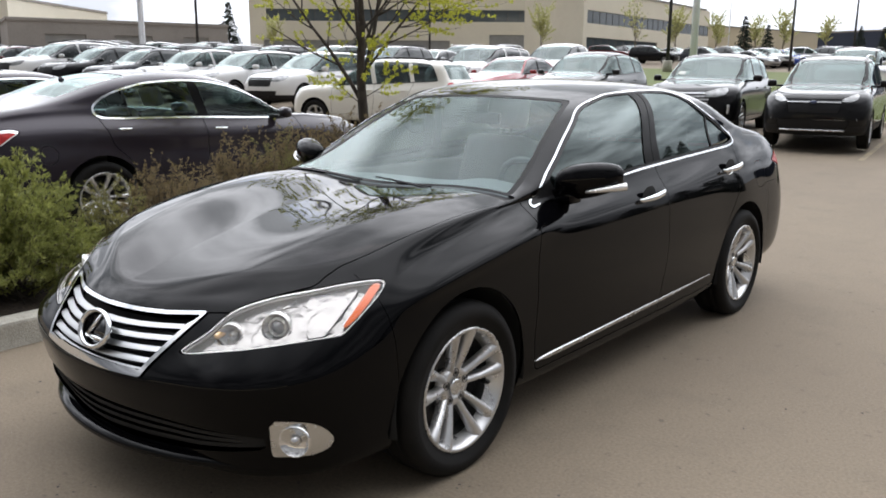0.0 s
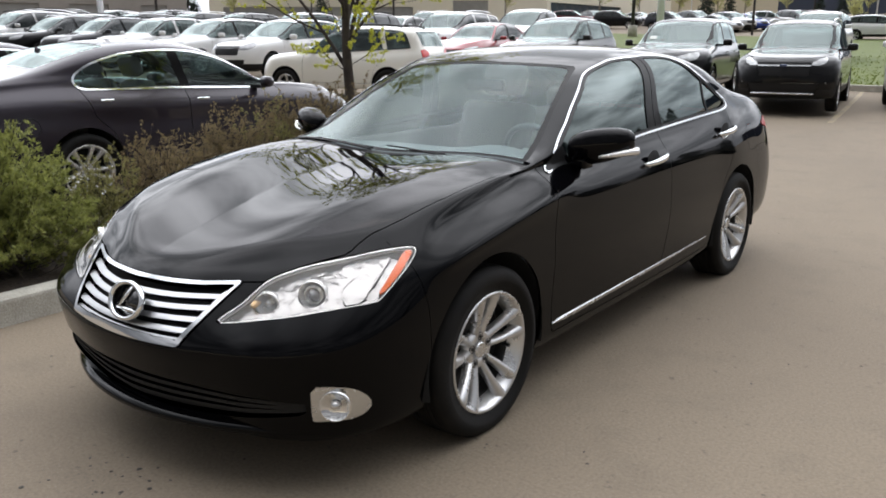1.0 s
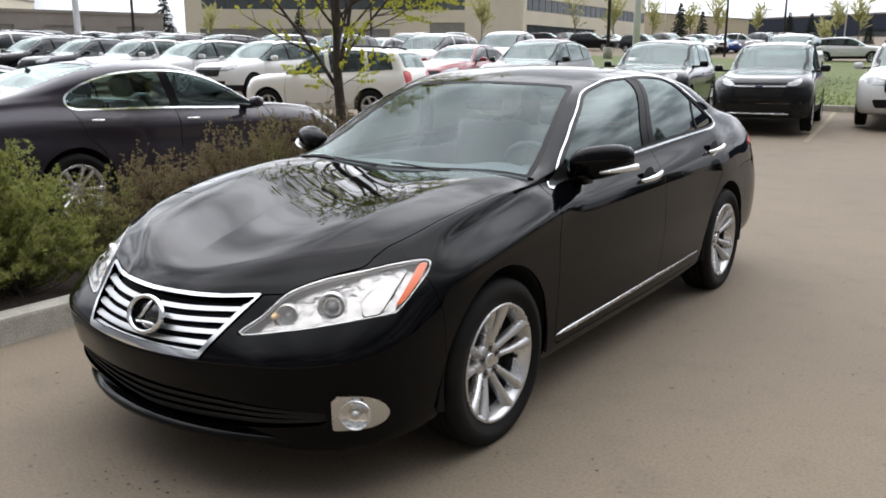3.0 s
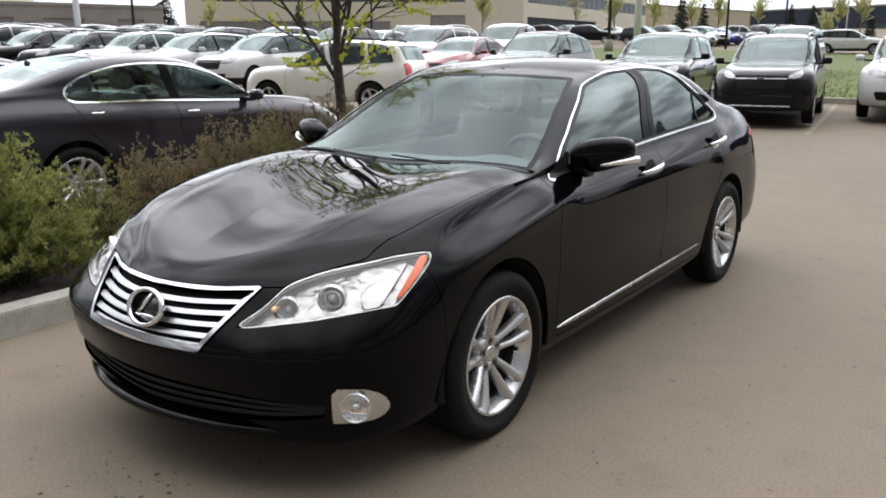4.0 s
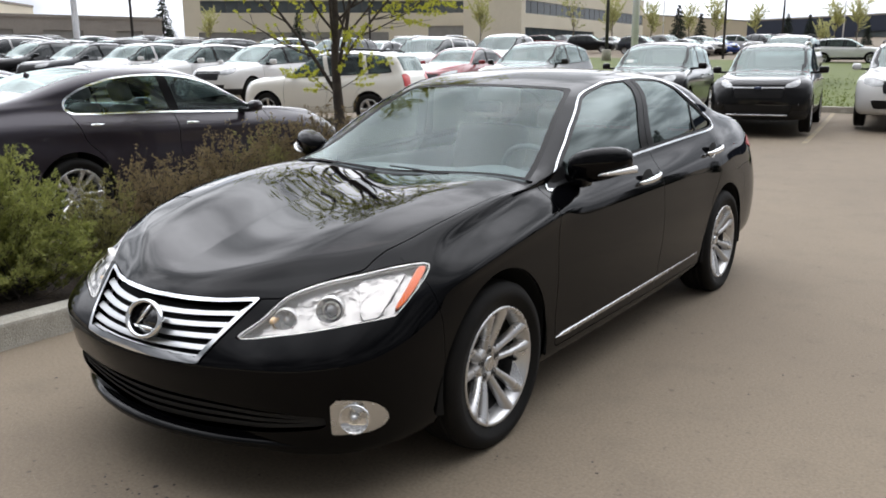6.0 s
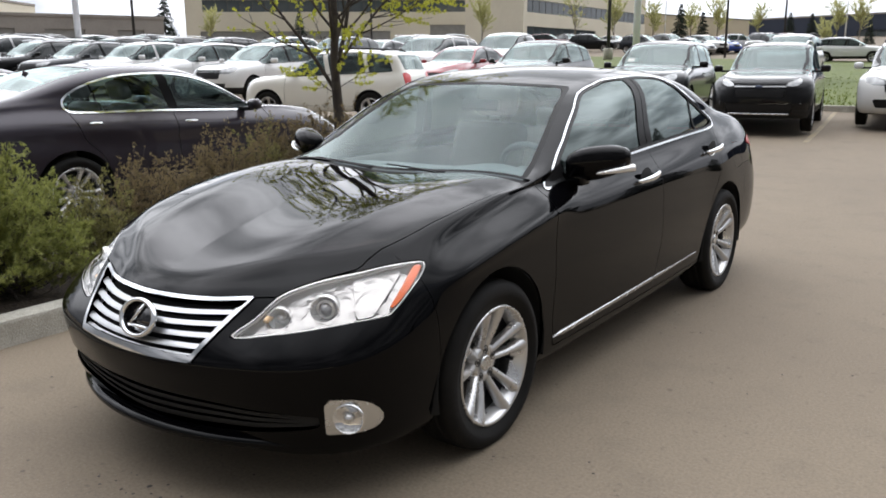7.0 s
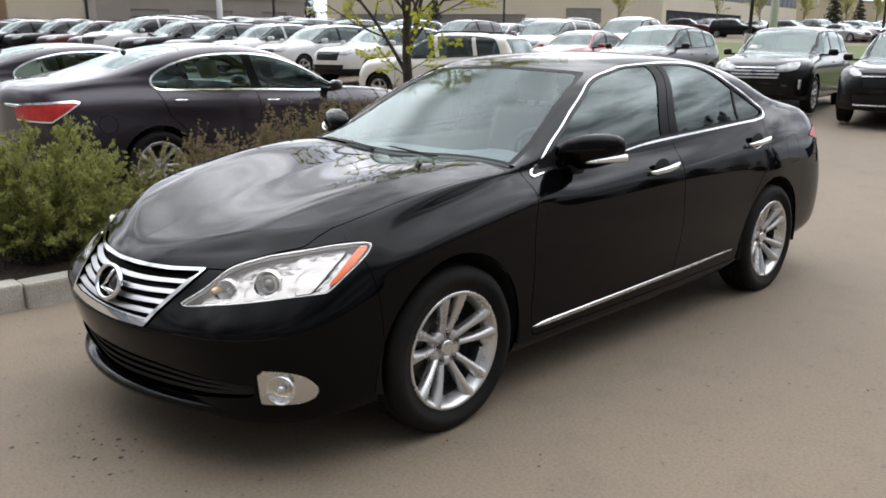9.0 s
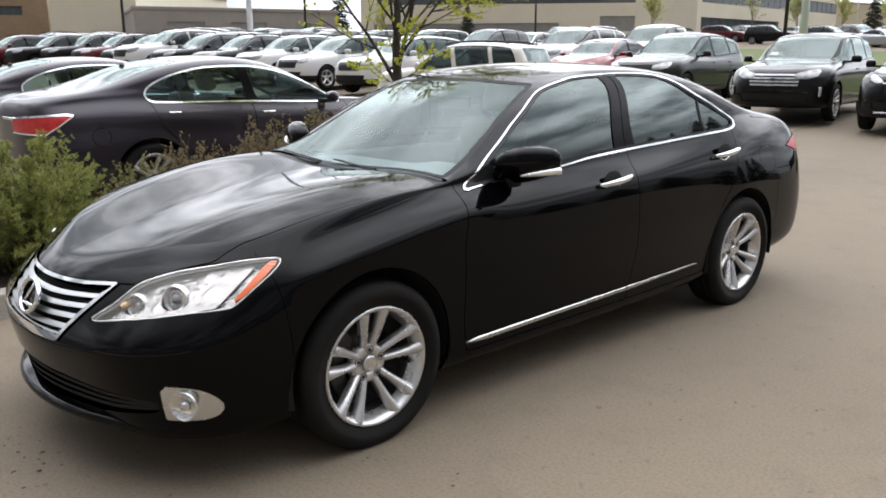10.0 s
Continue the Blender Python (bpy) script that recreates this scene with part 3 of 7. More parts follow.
# ---------------------------------------------------------------- the black sedan
HERO = [
    # underside, lip, lower, widest, upper, shoulder, belt, glass, rail, quarter, spine: (u, x, y, z)
    [(0, 0, -2.258, 0.185), (2, 0.42, -2.183, 0.185), (3, 0.632, -2.125, 0.19), (4, 0.782, -1.96, 0.2), (5, 0.808, -1.74, 0.2), (7, 0.8, -1, 0.185), (13, 0.8, 1.1, 0.2), (15, 0.8, 1.75, 0.24), (16, 0.8, 2.06, 0.27), (17, 0.715, 2.26, 0.29), (18, 0.48, 2.34, 0.29), (20, 0, 2.39, 0.29)],
    [(0, 0, -2.349, 0.225), (2, 0.42, -2.276, 0.225), (3, 0.642, -2.208, 0.228), (4, 0.817, -2.02, 0.232), (5, 0.863, -1.76, 0.24), (7, 0.866, -1, 0.225), (13, 0.868, 1.1, 0.24), (15, 0.86, 1.75, 0.29), (16, 0.85, 2.07, 0.32), (17, 0.765, 2.29, 0.34), (18, 0.5, 2.39, 0.34), (20, 0, 2.45, 0.34)],
    [(0, 0, -2.392, 0.45), (1, 0.22, -2.381, 0.45), (2, 0.42, -2.338, 0.46), (3, 0.655, -2.262, 0.475), (4, 0.846, -2.072, 0.49), (5, 0.895, -1.76, 0.49), (6, 0.895, -1.4, 0.42), (7, 0.882, -1, 0.4), (13, 0.884, 1.1, 0.41), (14, 0.895, 1.39, 0.43), (15, 0.885, 1.75, 0.43), (16, 0.87, 2.07, 0.44), (17, 0.785, 2.31, 0.45), (18, 0.51, 2.42, 0.45), (20, 0, 2.475, 0.45)],
    [(0, 0, -2.393, 0.515), (1, 0.22, -2.378, 0.515), (2, 0.42, -2.335, 0.538), (3, 0.655, -2.256, 0.553), (4, 0.845, -2.06, 0.578), (5, 0.904, -1.76, 0.615), (6, 0.91, -1.4, 0.65), (7, 0.897, -1, 0.58), (13, 0.898, 1.1, 0.6), (14, 0.908, 1.39, 0.63), (15, 0.895, 1.75, 0.62), (16, 0.877, 2.07, 0.62), (17, 0.785, 2.32, 0.62), (18, 0.51, 2.43, 0.62), (20, 0, 2.48, 0.62)],
    [(0, 0, -2.356, 0.61), (1, 0.22, -2.333, 0.61), (2, 0.41, -2.253, 0.625), (3, 0.632, -2.16, 0.65), (4, 0.827, -1.96, 0.68), (5, 0.892, -1.71, 0.71), (6, 0.902, -1.4, 0.735), (7, 0.89, -1, 0.74), (13, 0.886, 1.1, 0.77), (14, 0.893, 1.39, 0.785), (15, 0.872, 1.75, 0.79), (16, 0.85, 2.07, 0.79), (17, 0.765, 2.32, 0.78), (18, 0.5, 2.42, 0.78), (20, 0, 2.465, 0.78)],
    [(0, 0, -2.293, 0.69), (1, 0.22, -2.268, 0.692), (2, 0.4, -2.178, 0.71), (3, 0.607, -2.075, 0.735), (4, 0.797, -1.88, 0.765), (5, 0.858, -1.67, 0.795), (6, 0.878, -1.39, 0.82), (7, 0.878, -1, 0.85), (9, 0.87, -0.4, 0.875), (11, 0.865, 0.4, 0.9005), (13, 0.853, 1.1, 0.9303), (14, 0.85, 1.39, 0.9502), (15, 0.824, 1.75, 0.9602), (16, 0.795, 2.06, 0.9502), (17, 0.735, 2.31, 0.9353), (18, 0.49, 2.41, 0.9353), (20, 0, 2.46, 0.9353)],
    [(0, 0, -2.213, 0.748), (1, 0.22, -2.188, 0.752), (2, 0.385, -2.103, 0.768), (3, 0.56, -1.988, 0.802), (4, 0.715, -1.808, 0.843), (5, 0.775, -1.62, 0.874), (6, 0.8, -1.36, 0.906), (7, 0.79, -1, 0.9404), (8, 0.788, -0.78, 0.9452), (9, 0.786, -0.4, 0.9671), (11, 0.781, 0.4, 1.005), (13, 0.771, 1.1, 1.0607), (14, 0.758, 1.39, 1.0906), (15, 0.741, 1.75, 1.0836), (16, 0.726, 2.05, 1.0617), (17, 0.681, 2.28, 1.0359), (18, 0.461, 2.37, 1.0398), (20, 0.006, 2.42, 1.0448)],
    [(0, 0, -2.108, 0.79), (1, 0.2, -2.083, 0.793), (2, 0.36, -2.008, 0.807), (3, 0.51, -1.908, 0.842), (4, 0.65, -1.76, 0.885), (5, 0.715, -1.57, 0.914), (6, 0.745, -1.33, 0.9355), (7, 0.748, -1, 0.9812), (8, 0.75, -0.76, 0.9801), (9, 0.769, -0.4, 1.0995), (10, 0.749, 0, 1.1841), (11, 0.736, 0.4, 1.2089), (12, 0.733, 0.8, 1.2089), (13, 0.734, 1.1, 1.194), (14, 0.712, 1.37, 1.1742), (15, 0.696, 1.72, 1.1314), (16, 0.686, 2.02, 1.1035), (17, 0.616, 2.24, 1.0816), (18, 0.396, 2.31, 1.0796), (20, 0.006, 2.345, 1.0846)],
    [(0, 0, -1.988, 0.828), (1, 0.17, -1.973, 0.83), (2, 0.31, -1.918, 0.854), (3, 0.45, -1.838, 0.898), (4, 0.58, -1.71, 0.936), (5, 0.64, -1.53, 0.9585), (6, 0.675, -1.3, 0.9854), (7, 0.692, -1, 1.0032), (8, 0.722, -0.74, 1.0149), (9, 0.724, -0.38, 1.2099), (10, 0.695, 0, 1.3562), (11, 0.679, 0.4, 1.4), (12, 0.677, 0.8, 1.3871), (13, 0.68, 1.1, 1.3454), (14, 0.672, 1.36, 1.2788), (15, 0.63, 1.7, 1.1782), (16, 0.605, 2, 1.1284), (17, 0.535, 2.17, 1.1115), (18, 0.34, 2.22, 1.1095), (20, 0, 2.255, 1.1145)],
    [(0, 0, -1.858, 0.865), (2, 0.18, -1.818, 0.874), (4, 0.31, -1.62, 0.922), (5, 0.34, -1.48, 0.9414), (6, 0.345, -1.26, 0.9712), (7, 0.35, -1, 0.9961), (8, 0.38, -0.73, 1.0796), (9, 0.375, -0.38, 1.2597), (10, 0.36, 0, 1.403), (11, 0.352, 0.4, 1.4448), (12, 0.35, 0.8, 1.4329), (13, 0.35, 1.1, 1.3912), (14, 0.35, 1.36, 1.3236), (15, 0.34, 1.68, 1.2031), (16, 0.335, 1.97, 1.1433), (18, 0.18, 2.12, 1.1294), (20, 0, 2.15, 1.1324)],
    [(0, 0, -1.78, 0.885), (2, 0, -1.74, 0.893), (4, 0, -1.56, 0.9234), (5, 0, -1.44, 0.9433), (6, 0, -1.24, 0.9712), (7, 0, -1, 1), (8, 0, -0.72, 1.0995), (9, 0, -0.38, 1.2776), (10, 0, 0, 1.4189), (11, 0, 0.4, 1.4597), (12, 0, 0.8, 1.4498), (13, 0, 1.1, 1.4081), (14, 0, 1.36, 1.3385), (15, 0, 1.68, 1.2131), (16, 0.02, 1.96, 1.1503), (18, 0, 2.07, 1.1393), (20, 0, 2.09, 1.1393)],
]
HERO_WINDOW = smooth_line([(-0.838, 0.938), (-0.745, 1.002), (-0.56, 1.110), (-0.41, 1.200), (-0.235, 1.293), (-0.125, 1.338), (0.0, 1.371), (0.09, 1.387), (0.25, 1.398), (0.45, 1.402), (0.68, 1.392), (0.85, 1.354), (1.02, 1.284), (1.26, 1.198), (1.415, 1.132), (1.428, 1.098), (1.40, 1.072), (1.28, 1.056), (1.08, 1.048), (0.52, 1.026), (0.04, 1.005), (-0.177, 0.986), (-0.5, 0.964), (-0.758, 0.945)], 160, True)
HERO_LAMP = smooth_line([(-1.316, 0.602), (-1.23, 0.663), (-1.15, 0.724), (-1.06, 0.757), (-0.98, 0.776), (-0.882, 0.792), (-0.775, 0.808), (-0.686, 0.813), (-0.656, 0.808), (-0.652, 0.796), (-0.672, 0.768), (-0.724, 0.722), (-0.782, 0.674), (-0.80, 0.668), (-0.897, 0.659), (-0.99, 0.647), (-1.155, 0.623)], 130, True)
HERO_FOG = smooth_line([(-1.018, 0.424), (-1.016, 0.302), (-1.006, 0.294), (-0.963, 0.292), (-0.887, 0.291), (-0.838, 0.307), (-0.822, 0.333), (-0.831, 0.362), (-0.867, 0.398), (-0.925, 0.420), (-1.005, 0.428)], 80, True)
HERO_GRILLE = [(-0.430, 0.716), (-0.318, 0.516), (-0.15, 0.510), (0.0, 0.508), (0.15, 0.510), (0.318, 0.516), (0.430, 0.716), (0.30, 0.706), (0.19, 0.703), (0.0, 0.700), (-0.19, 0.703), (-0.30, 0.706)]
HERO_INTAKE = [(-0.722, 0.364), (-0.6, 0.378), (-0.3, 0.388), (0, 0.392), (0.3, 0.388), (0.6, 0.378), (0.722, 0.364), (0.716, 0.322), (0.5, 0.290), (0.25, 0.266), (0, 0.260), (-0.25, 0.266), (-0.5, 0.290), (-0.716, 0.322)]
YF, YR, WHEEL_R = -1.3875, 1.3875, 0.335


def fair_hood(S, tu, tv):
    """Makes the hood one smooth sheet with a soft ridge from each grille corner to the windscreen's foot."""
    U, V = np.meshgrid(tu, tv)
    x, y, z = S[..., 0], S[..., 1], S[..., 2]
    step = lambda t: np.clip(t, 0, 1) ** 2 * (3 - 2 * np.clip(t, 0, 1))
    w = step((V - 5.7) / 1.0) * step((7.8 - U) / 0.9)
    ridge_x = 0.425 + (y + 2.15) * 0.19
    ridge = -0.009 / (1 + np.exp(-(x - ridge_x - 0.03) / 0.030)) - 0.012 * np.sqrt((x - ridge_x) ** 2 + 0.035 ** 2)
    m = w > 0.02
    a, b = x ** 2 / 0.5, (y + 1.6) / 0.6
    basis = [a ** i * b ** j for i in range(2) for j in range(3)] + [a * a]
    A = np.stack([q[m] for q in basis], 1)
    wt = (0.3 + w[m])[:, None]
    c = np.linalg.lstsq(A * wt, (z - ridge)[m] * wt[:, 0], rcond=None)[0]
    smooth = sum(k * q for k, q in zip(c, basis)) + ridge
    S[..., 2] = z + w * (np.where(m, smooth, z) - z)
    # flared front wing: a proud lip with a hollow above it, fading into the door
    run = step((U - 4.5) / 0.9) * step((8.8 - U) / 1.8)
    crest = 4.35 + 0.36 * (U - 5.0)
    S[..., 0] = x + run * 0.022 * (np.exp(-((V - crest) / 0.48) ** 2) - np.exp(-((V - crest - 1.0) / 0.48) ** 2))


def build_sedan():
    car = new("parked_sedan")
    S = car_surface(HERO, 12, 11, fair_hood)
    v = lambda s: s.UV[:, 1]
    # wheel openings
    for yc in (YF, YR):
        d = np.hypot(S.P[:, 1] - yc, S.P[:, 2] - 0.338) - 0.382
        S = S.cut(np.where(S.P[:, 0] > 0.45, d, 1.0))
        arch_liner(car, 0.50, 0.89, yc, 0.338, 0.382)
    # side glass
    fw = lambda s: np.maximum(sdf(side2(s), HERO_WINDOW), (v(s) - 8.9) * 0.1)
    W, S = S.split(fw(S))
    # windscreen and rear screen
    def screen(s):
        x, y = s.P[:, 0], s.P[:, 1]
        top = -0.128 + 0.10 * x * x
        base = -0.965 + 0.14 * x * x
        edge = (x - 0.688 + 0.262 * (y + 0.765)) * 0.9
        return np.maximum.reduce([y - top, base - y, edge])
    G, S = S.split(screen(S))
    def back_screen(s):
        x, y = s.P[:, 0], s.P[:, 1]
        return np.maximum.reduce([y - (1.62 - 0.1 * x * x), (0.98 - 0.1 * x * x) - y, (8.35 - v(s)) * 0.07])
    Gb, S = S.split(back_screen(S))
    # lamps, grille, air intake
    far = lambda s, c: np.where((s.P[:, 1] < -1.5) & (s.P[:, 0] > 0.1), c, 1.0)
    L, S = S.split(far(S, sdf(corner2(S), HERO_LAMP)), 0.0015)
    Fg, S = S.split(far(S, sdf(corner2(S), HERO_FOG)), 0.001)
    gf = lambda s: np.where(s.P[:, 1] < -1.8, sdf(front2(s), HERO_GRILLE), 1.0)
    Gr, S = S.split(gf(S), 0.001)
    It, S = S.split(np.where(S.P[:, 1] < -1.8, sdf(front2(S), HERO_INTAKE), 1.0))
    # hood
    def hood(s):
        x, y = s.P[:, 0], s.P[:, 1]
        u = s.UV[:, 0]
        low = np.interp(u, [0, 2.1, 2.5, 2.8, 3.16, 3.55, 3.64, 3.9, 4.25, 5, 7, 9], [5.10, 5.02, 4.98, 5.35, 5.52, 5.62, 5.84, 6.18, 6.37, 6.72, 7.15, 7.45])
        return np.maximum((low - v(s)) * 0.07, y - (-1.045 + 0.16 * x * x))
    H, S = S.split(hood(S), 0.0022)
    # cowl, between hood and windscreen
    def cowl(s):
        x, y = s.P[:, 0], s.P[:, 1]
        return np.maximum.reduce([(7.45 - v(s)) * 0.07, (-1.043 + 0.16 * x * x) - y, y - (-0.96 + 0.14 * x * x)])
    C, S = S.split(cowl(S))
    # doors
    d1 = [(-0.865, 0.975), (-0.905, 0.86), (-0.925, 0.70), (-0.925, 0.40), (-0.90, 0.26), (0.235, 0.262), (0.285, 0.50), (0.305, 0.80), (0.312, 1.05), (0.290, 1.40), (0.0, 1.42), (-0.5, 1.30)]
    d2 = [(0.312, 1.05), (0.305, 0.80), (0.285, 0.50), (0.235, 0.262), (0.96, 0.275), (1.00, 0.42), (1.12, 0.66), (1.27, 0.80), (1.335, 0.98), (1.372, 1.085), (1.36, 1.14), (1.0, 1.33), (0.5, 1.42), (0.290, 1.40)]
    side = lambda s, c: np.where((s.P[:, 0] > 0.5) & (v(s) < 7.4), c, 1.0)
    D1, S = S.split(side(S, sdf(side2(S), d1)), 0.0022)
    D2, S = S.split(side(S, sdf(side2(S), d2)), 0.0022)
    # bumpers, trunk lid, filler flap
    def bump_f(s):
        y, z = s.P[:, 1], s.P[:, 2]
        return np.maximum(y - (-1.775 + np.clip(z - 0.6, -0.4, 0.3) * -0.15), np.where(v(s) > 5.75, 1.0, -1.0))
    Bf, S = S.split(bump_f(S), 0.0012)
    Br, S = S.split(np.maximum(1.80 - S.P[:, 1], S.P[:, 2] - 0.80), 0.0015)
    T, S = S.split(np.maximum.reduce([(1.70 + 0.0 * S.P[:, 1]) - S.P[:, 1], (6.55 - v(S)) * 0.07]), 0.002)
    tl = [(0.96, 0.885), (0.845, 0.925), (0.98, 0.965), (1.13, 0.985), (1.33, 0.985), (1.72, 0.975), (1.72, 0.87), (1.06, 0.865)]
    R_, S = S.split(np.where(S.P[:, 1] > 1.6, sdf(rear2(S), tl), 1.0), 0.0015)
    flap, S = S.split(np.where(v(S) < 6.6, sdf(side2(S), smooth_line([(1.60, 0.80), (1.60, 0.93), (1.72, 0.945), (1.78, 0.93), (1.78, 0.81), (1.7, 0.785)], 40, True)), 1.0), 0.0015)
    roof, S = S.split(np.maximum((8.72 - v(S)) * 0.07, np.abs(S.P[:, 1] - 0.35) - 0.9))
    roof.both().ob("roof", M_BLACK, car, "", 0.01)
    # panels
    for sh, name in ((S, "body_side"), (D1, "front_door"), (D2, "rear_door")):
        for q in (sh, sh.mirrored()):
            ob = q.ob(name, M_BLACK, car, "", 0.012)
            if name.endswith("door"):
                sx = 1 if q is sh else -1
                hy, hx, hz = (-0.010, 0.862, 0.893) if name[0] == "f" else (1.06, 0.852, 0.946)
                door_handle(ob, sx, hx, hy, hz)
    flap.ob("fuel_flap", M_BLACK, car, "", 0.01)
    H.both().ob("hood", M_BLACK, car, "", 0.015)
    Bf.both().ob("front_bumper", M_BLACK, car, "", 0.024)
    Br.both().ob("rear_bumper", M_BLACK, car, "", 0.015)
    T.both().ob("trunk_lid", M_BLACK, car, "", 0.012)
    C.both().moved(-0.012).ob("cowl", M_PLASTIC, car, "matt black plastic cowl", 0.01)
    for q in (R_, R_.mirrored()):
        q.moved(0.004).ob("tail_light", M_RED, car, "red tail light")
    # glass and its trim
    sf = screen(G)
    # the screen bends evenly
    gx, gy = G.P[:, 0], G.P[:, 1] + 0.5
    k = float((gx @ G.N[:, 0]) / (gx @ gx)) * 0.75
    A = np.column_stack([np.ones(len(gx)), gy])
    even = np.column_stack([k * gx, A @ np.linalg.lstsq(A, G.N[:, 1:], rcond=None)[0]])
    even[:, 1] -= 0.16 * (1 - np.clip((gy + 0.02) / 0.36, 0, 1))
    G.N = even / np.linalg.norm(even, axis=1, keepdims=True)
    G.cut(-sf - 0.024).both().moved(-0.004).ob("windscreen", M_WS, car, "clear windscreen with sky reflections").visible_shadow = False
    G.cut(sf + 0.026).both().moved(-0.002).ob("windscreen_border", M_PILLAR, car, "", 0.004)
    Gb.both().moved(-0.004).ob("rear_screen", M_GLASS, car).visible_shadow = False
    w = from_edge(W, HERO_WINDOW)
    wide = lambda s: np.interp(s.P[:, 1], [-0.70, -0.55, -0.1, 0.12], [0.007, 0.0065, 0.0070, 0.0110])
    chrome = W.cut(w + wide(W))
    seal = W.cut(-w - wide(W) + 0.001)
    inner = W.cut(-w - 0.025)
    # the panes bend evenly
    A = np.column_stack([np.ones(len(inner.P)), inner.P[:, 1], inner.P[:, 2] - 1.2])
    even = A @ np.linalg.lstsq(A, inner.N, rcond=None)[0]
    inner.N = even / np.linalg.norm(even, axis=1, keepdims=True)
    seal = seal.cut(from_edge(W, HERO_WINDOW, seal) + 0.026)
    y, z = inner.P[:, 1], inner.P[:, 2]
    fore, aft = 0.224 + 0.0 * z, 0.350 + (1.386 - z) * 0.14
    split = 0.300 + (1.386 - z) * 0.05
    split_line = lambda q: q.P[:, 1] - (1.087 + (1.059 - q.P[:, 2]) * 0.24)
    quarter = split_line(inner)
    divider = band(inner, split_line, 0.010)
    sail = y + 0.615 + 0.8 * (z - 0.982)
    for k in (0, 1):
        mir = (lambda q: q) if k == 0 else (lambda q: q.mirrored())
        mir(chrome.moved(0.004)).ob("window_surround", M_CHROME, car, "bright chrome window surround", 0.008)
        mir(seal.moved(0.001)).ob("window_seal", M_PLASTIC, car, "", 0.006)
        mir(inner.cut(np.minimum(y - fore, split - y - 0.003)).moved(-0.001)).ob("front_pillar_trim", M_PILLAR, car, "", 0.008)
        mir(inner.cut(np.minimum(y - split - 0.003, aft - y)).moved(-0.001)).ob("rear_pillar_trim", M_PILLAR, car, "", 0.008)
        mir(divider.moved(-0.002)).ob("window_divider", M_PLASTIC, car, "", 0.008)
        mir(inner.cut(-sail).moved(0.001)).ob("mirror_sail", M_PLASTIC, car, "", 0.008)
        for f, nm in ((np.minimum(fore - y, sail), "front_side_window"), (np.minimum(y - aft, -quarter - 0.009), "rear_side_window"), (quarter - 0.009, "quarter_window")):
            mir(inner.cut(f).moved(-0.006)).ob(nm, M_GLASS, car).visible_shadow = False
    # lamps
    for k in (0, 1):
        head_lamp(car, L, k)
        fog_lamp(car, Fg, k)
    grille(car, Gr, gf)
    # air intake: dark tray and three bars
    tray = It.both().moved(-0.022).ob("air_intake", M_LINER_SHADE, car)
    top = lambda s: np.interp(np.abs(s.P[:, 0]), [0, 0.3, 0.6, 0.722], [0.392, 0.388, 0.378, 0.364])
    low = lambda s: np.interp(np.abs(s.P[:, 0]), [0, 0.25, 0.5, 0.716], [0.260, 0.266, 0.290, 0.322])
    for q in (0.25, 0.5, 0.75):
        band(It, lambda s: s.P[:, 2] - low(s) - (top(s) - low(s)) * q, 0.007).both().moved(-0.010).ob("bar", M_LINER_SHADE, tray, "", 0.012)
    V, F = [], []
    xs = np.linspace(-0.80, 0.80, 33)
    for x in xs:
        e = -2.390 + 0.42 * x * x + 0.10 * x ** 4
        out = np.array([0.42 * 2 * x + 0.4 * x ** 3, -1.0]) / math.hypot(0.84 * x + 0.4 * x ** 3, 1.0)
        fade = min(1.0, (0.80 - abs(x)) / 0.10)
        for d, z in ((-0.075, 0.268), (-0.022, 0.262), (-0.006, 0.254), (0.0, 0.243), (-0.004, 0.232), (-0.02, 0.224), (-0.09, 0.205)):
            d = d - 0.03 * (1 - fade)
            V.append((x + out[0] * d, e + out[1] * d, z))
    for i in range(len(xs) - 1):
        for k in range(6):
            F.append((i * 7 + k, i * 7 + k + 1, (i + 1) * 7 + k + 1, (i + 1) * 7 + k))
    mesh_ob("bumper_lip", V, F, M_BLACK, car)
    # chrome sill strip, one piece to each door
    for sx in (1, -1):
        for a, b in ((-0.905, 0.232), (0.240, 0.905)):
            V, F = [], []
            for t in np.linspace(0, 1, 12):
                yy = a + (b - a) * t
                zz = 0.305 + (yy + 0.9) * 0.0185
                tip = min(1.0, (yy + 0.905) / 0.06 + 0.25)
                for dx, dz in ((0.0, -0.016 * tip), (0.010, -0.013 * tip), (0.013, 0.004 * tip), (0.006, 0.013 * tip), (0.0, 0.013 * tip)):
                    V.append((sx * (0.868 + dx), yy, zz + dz))
            for i in range(11):
                for j in range(4):
                    F.append((i * 5 + j, i * 5 + j + 1, (i + 1) * 5 + j + 1, (i + 1) * 5 + j))
            F += [(0, 1, 2, 3, 4), (55, 56, 57, 58, 59)]
            mesh_ob("sill_strip", V, F, M_SATIN, car, "bright metal sill strip", False)
    # underbody
    bm = bmesh.new()
    box(bm, -0.50, 0.50, -2.15, 2.2, 0.19, 0.26, 0.02)
    box(bm, -0.79, 0.79, -0.95, 0.95, 0.19, 0.26, 0.02)
    part("underbody", bm, M_LINER_SHADE, car)
    for sx in (1, -1):
        side_mirror(car, sx)
        wiper(car, sx)
    cabin(car)
    put_wheels(car, wheel_meshes("hero", WHEEL_R + 0.003, 0.237, 0.205, 5, True), 0.795, YF, YR, WHEEL_R - 0.008)
    car.location.x = -0.03
    return tagged(car, "glossy black four-door sedan parked beside the planted kerb", "car")


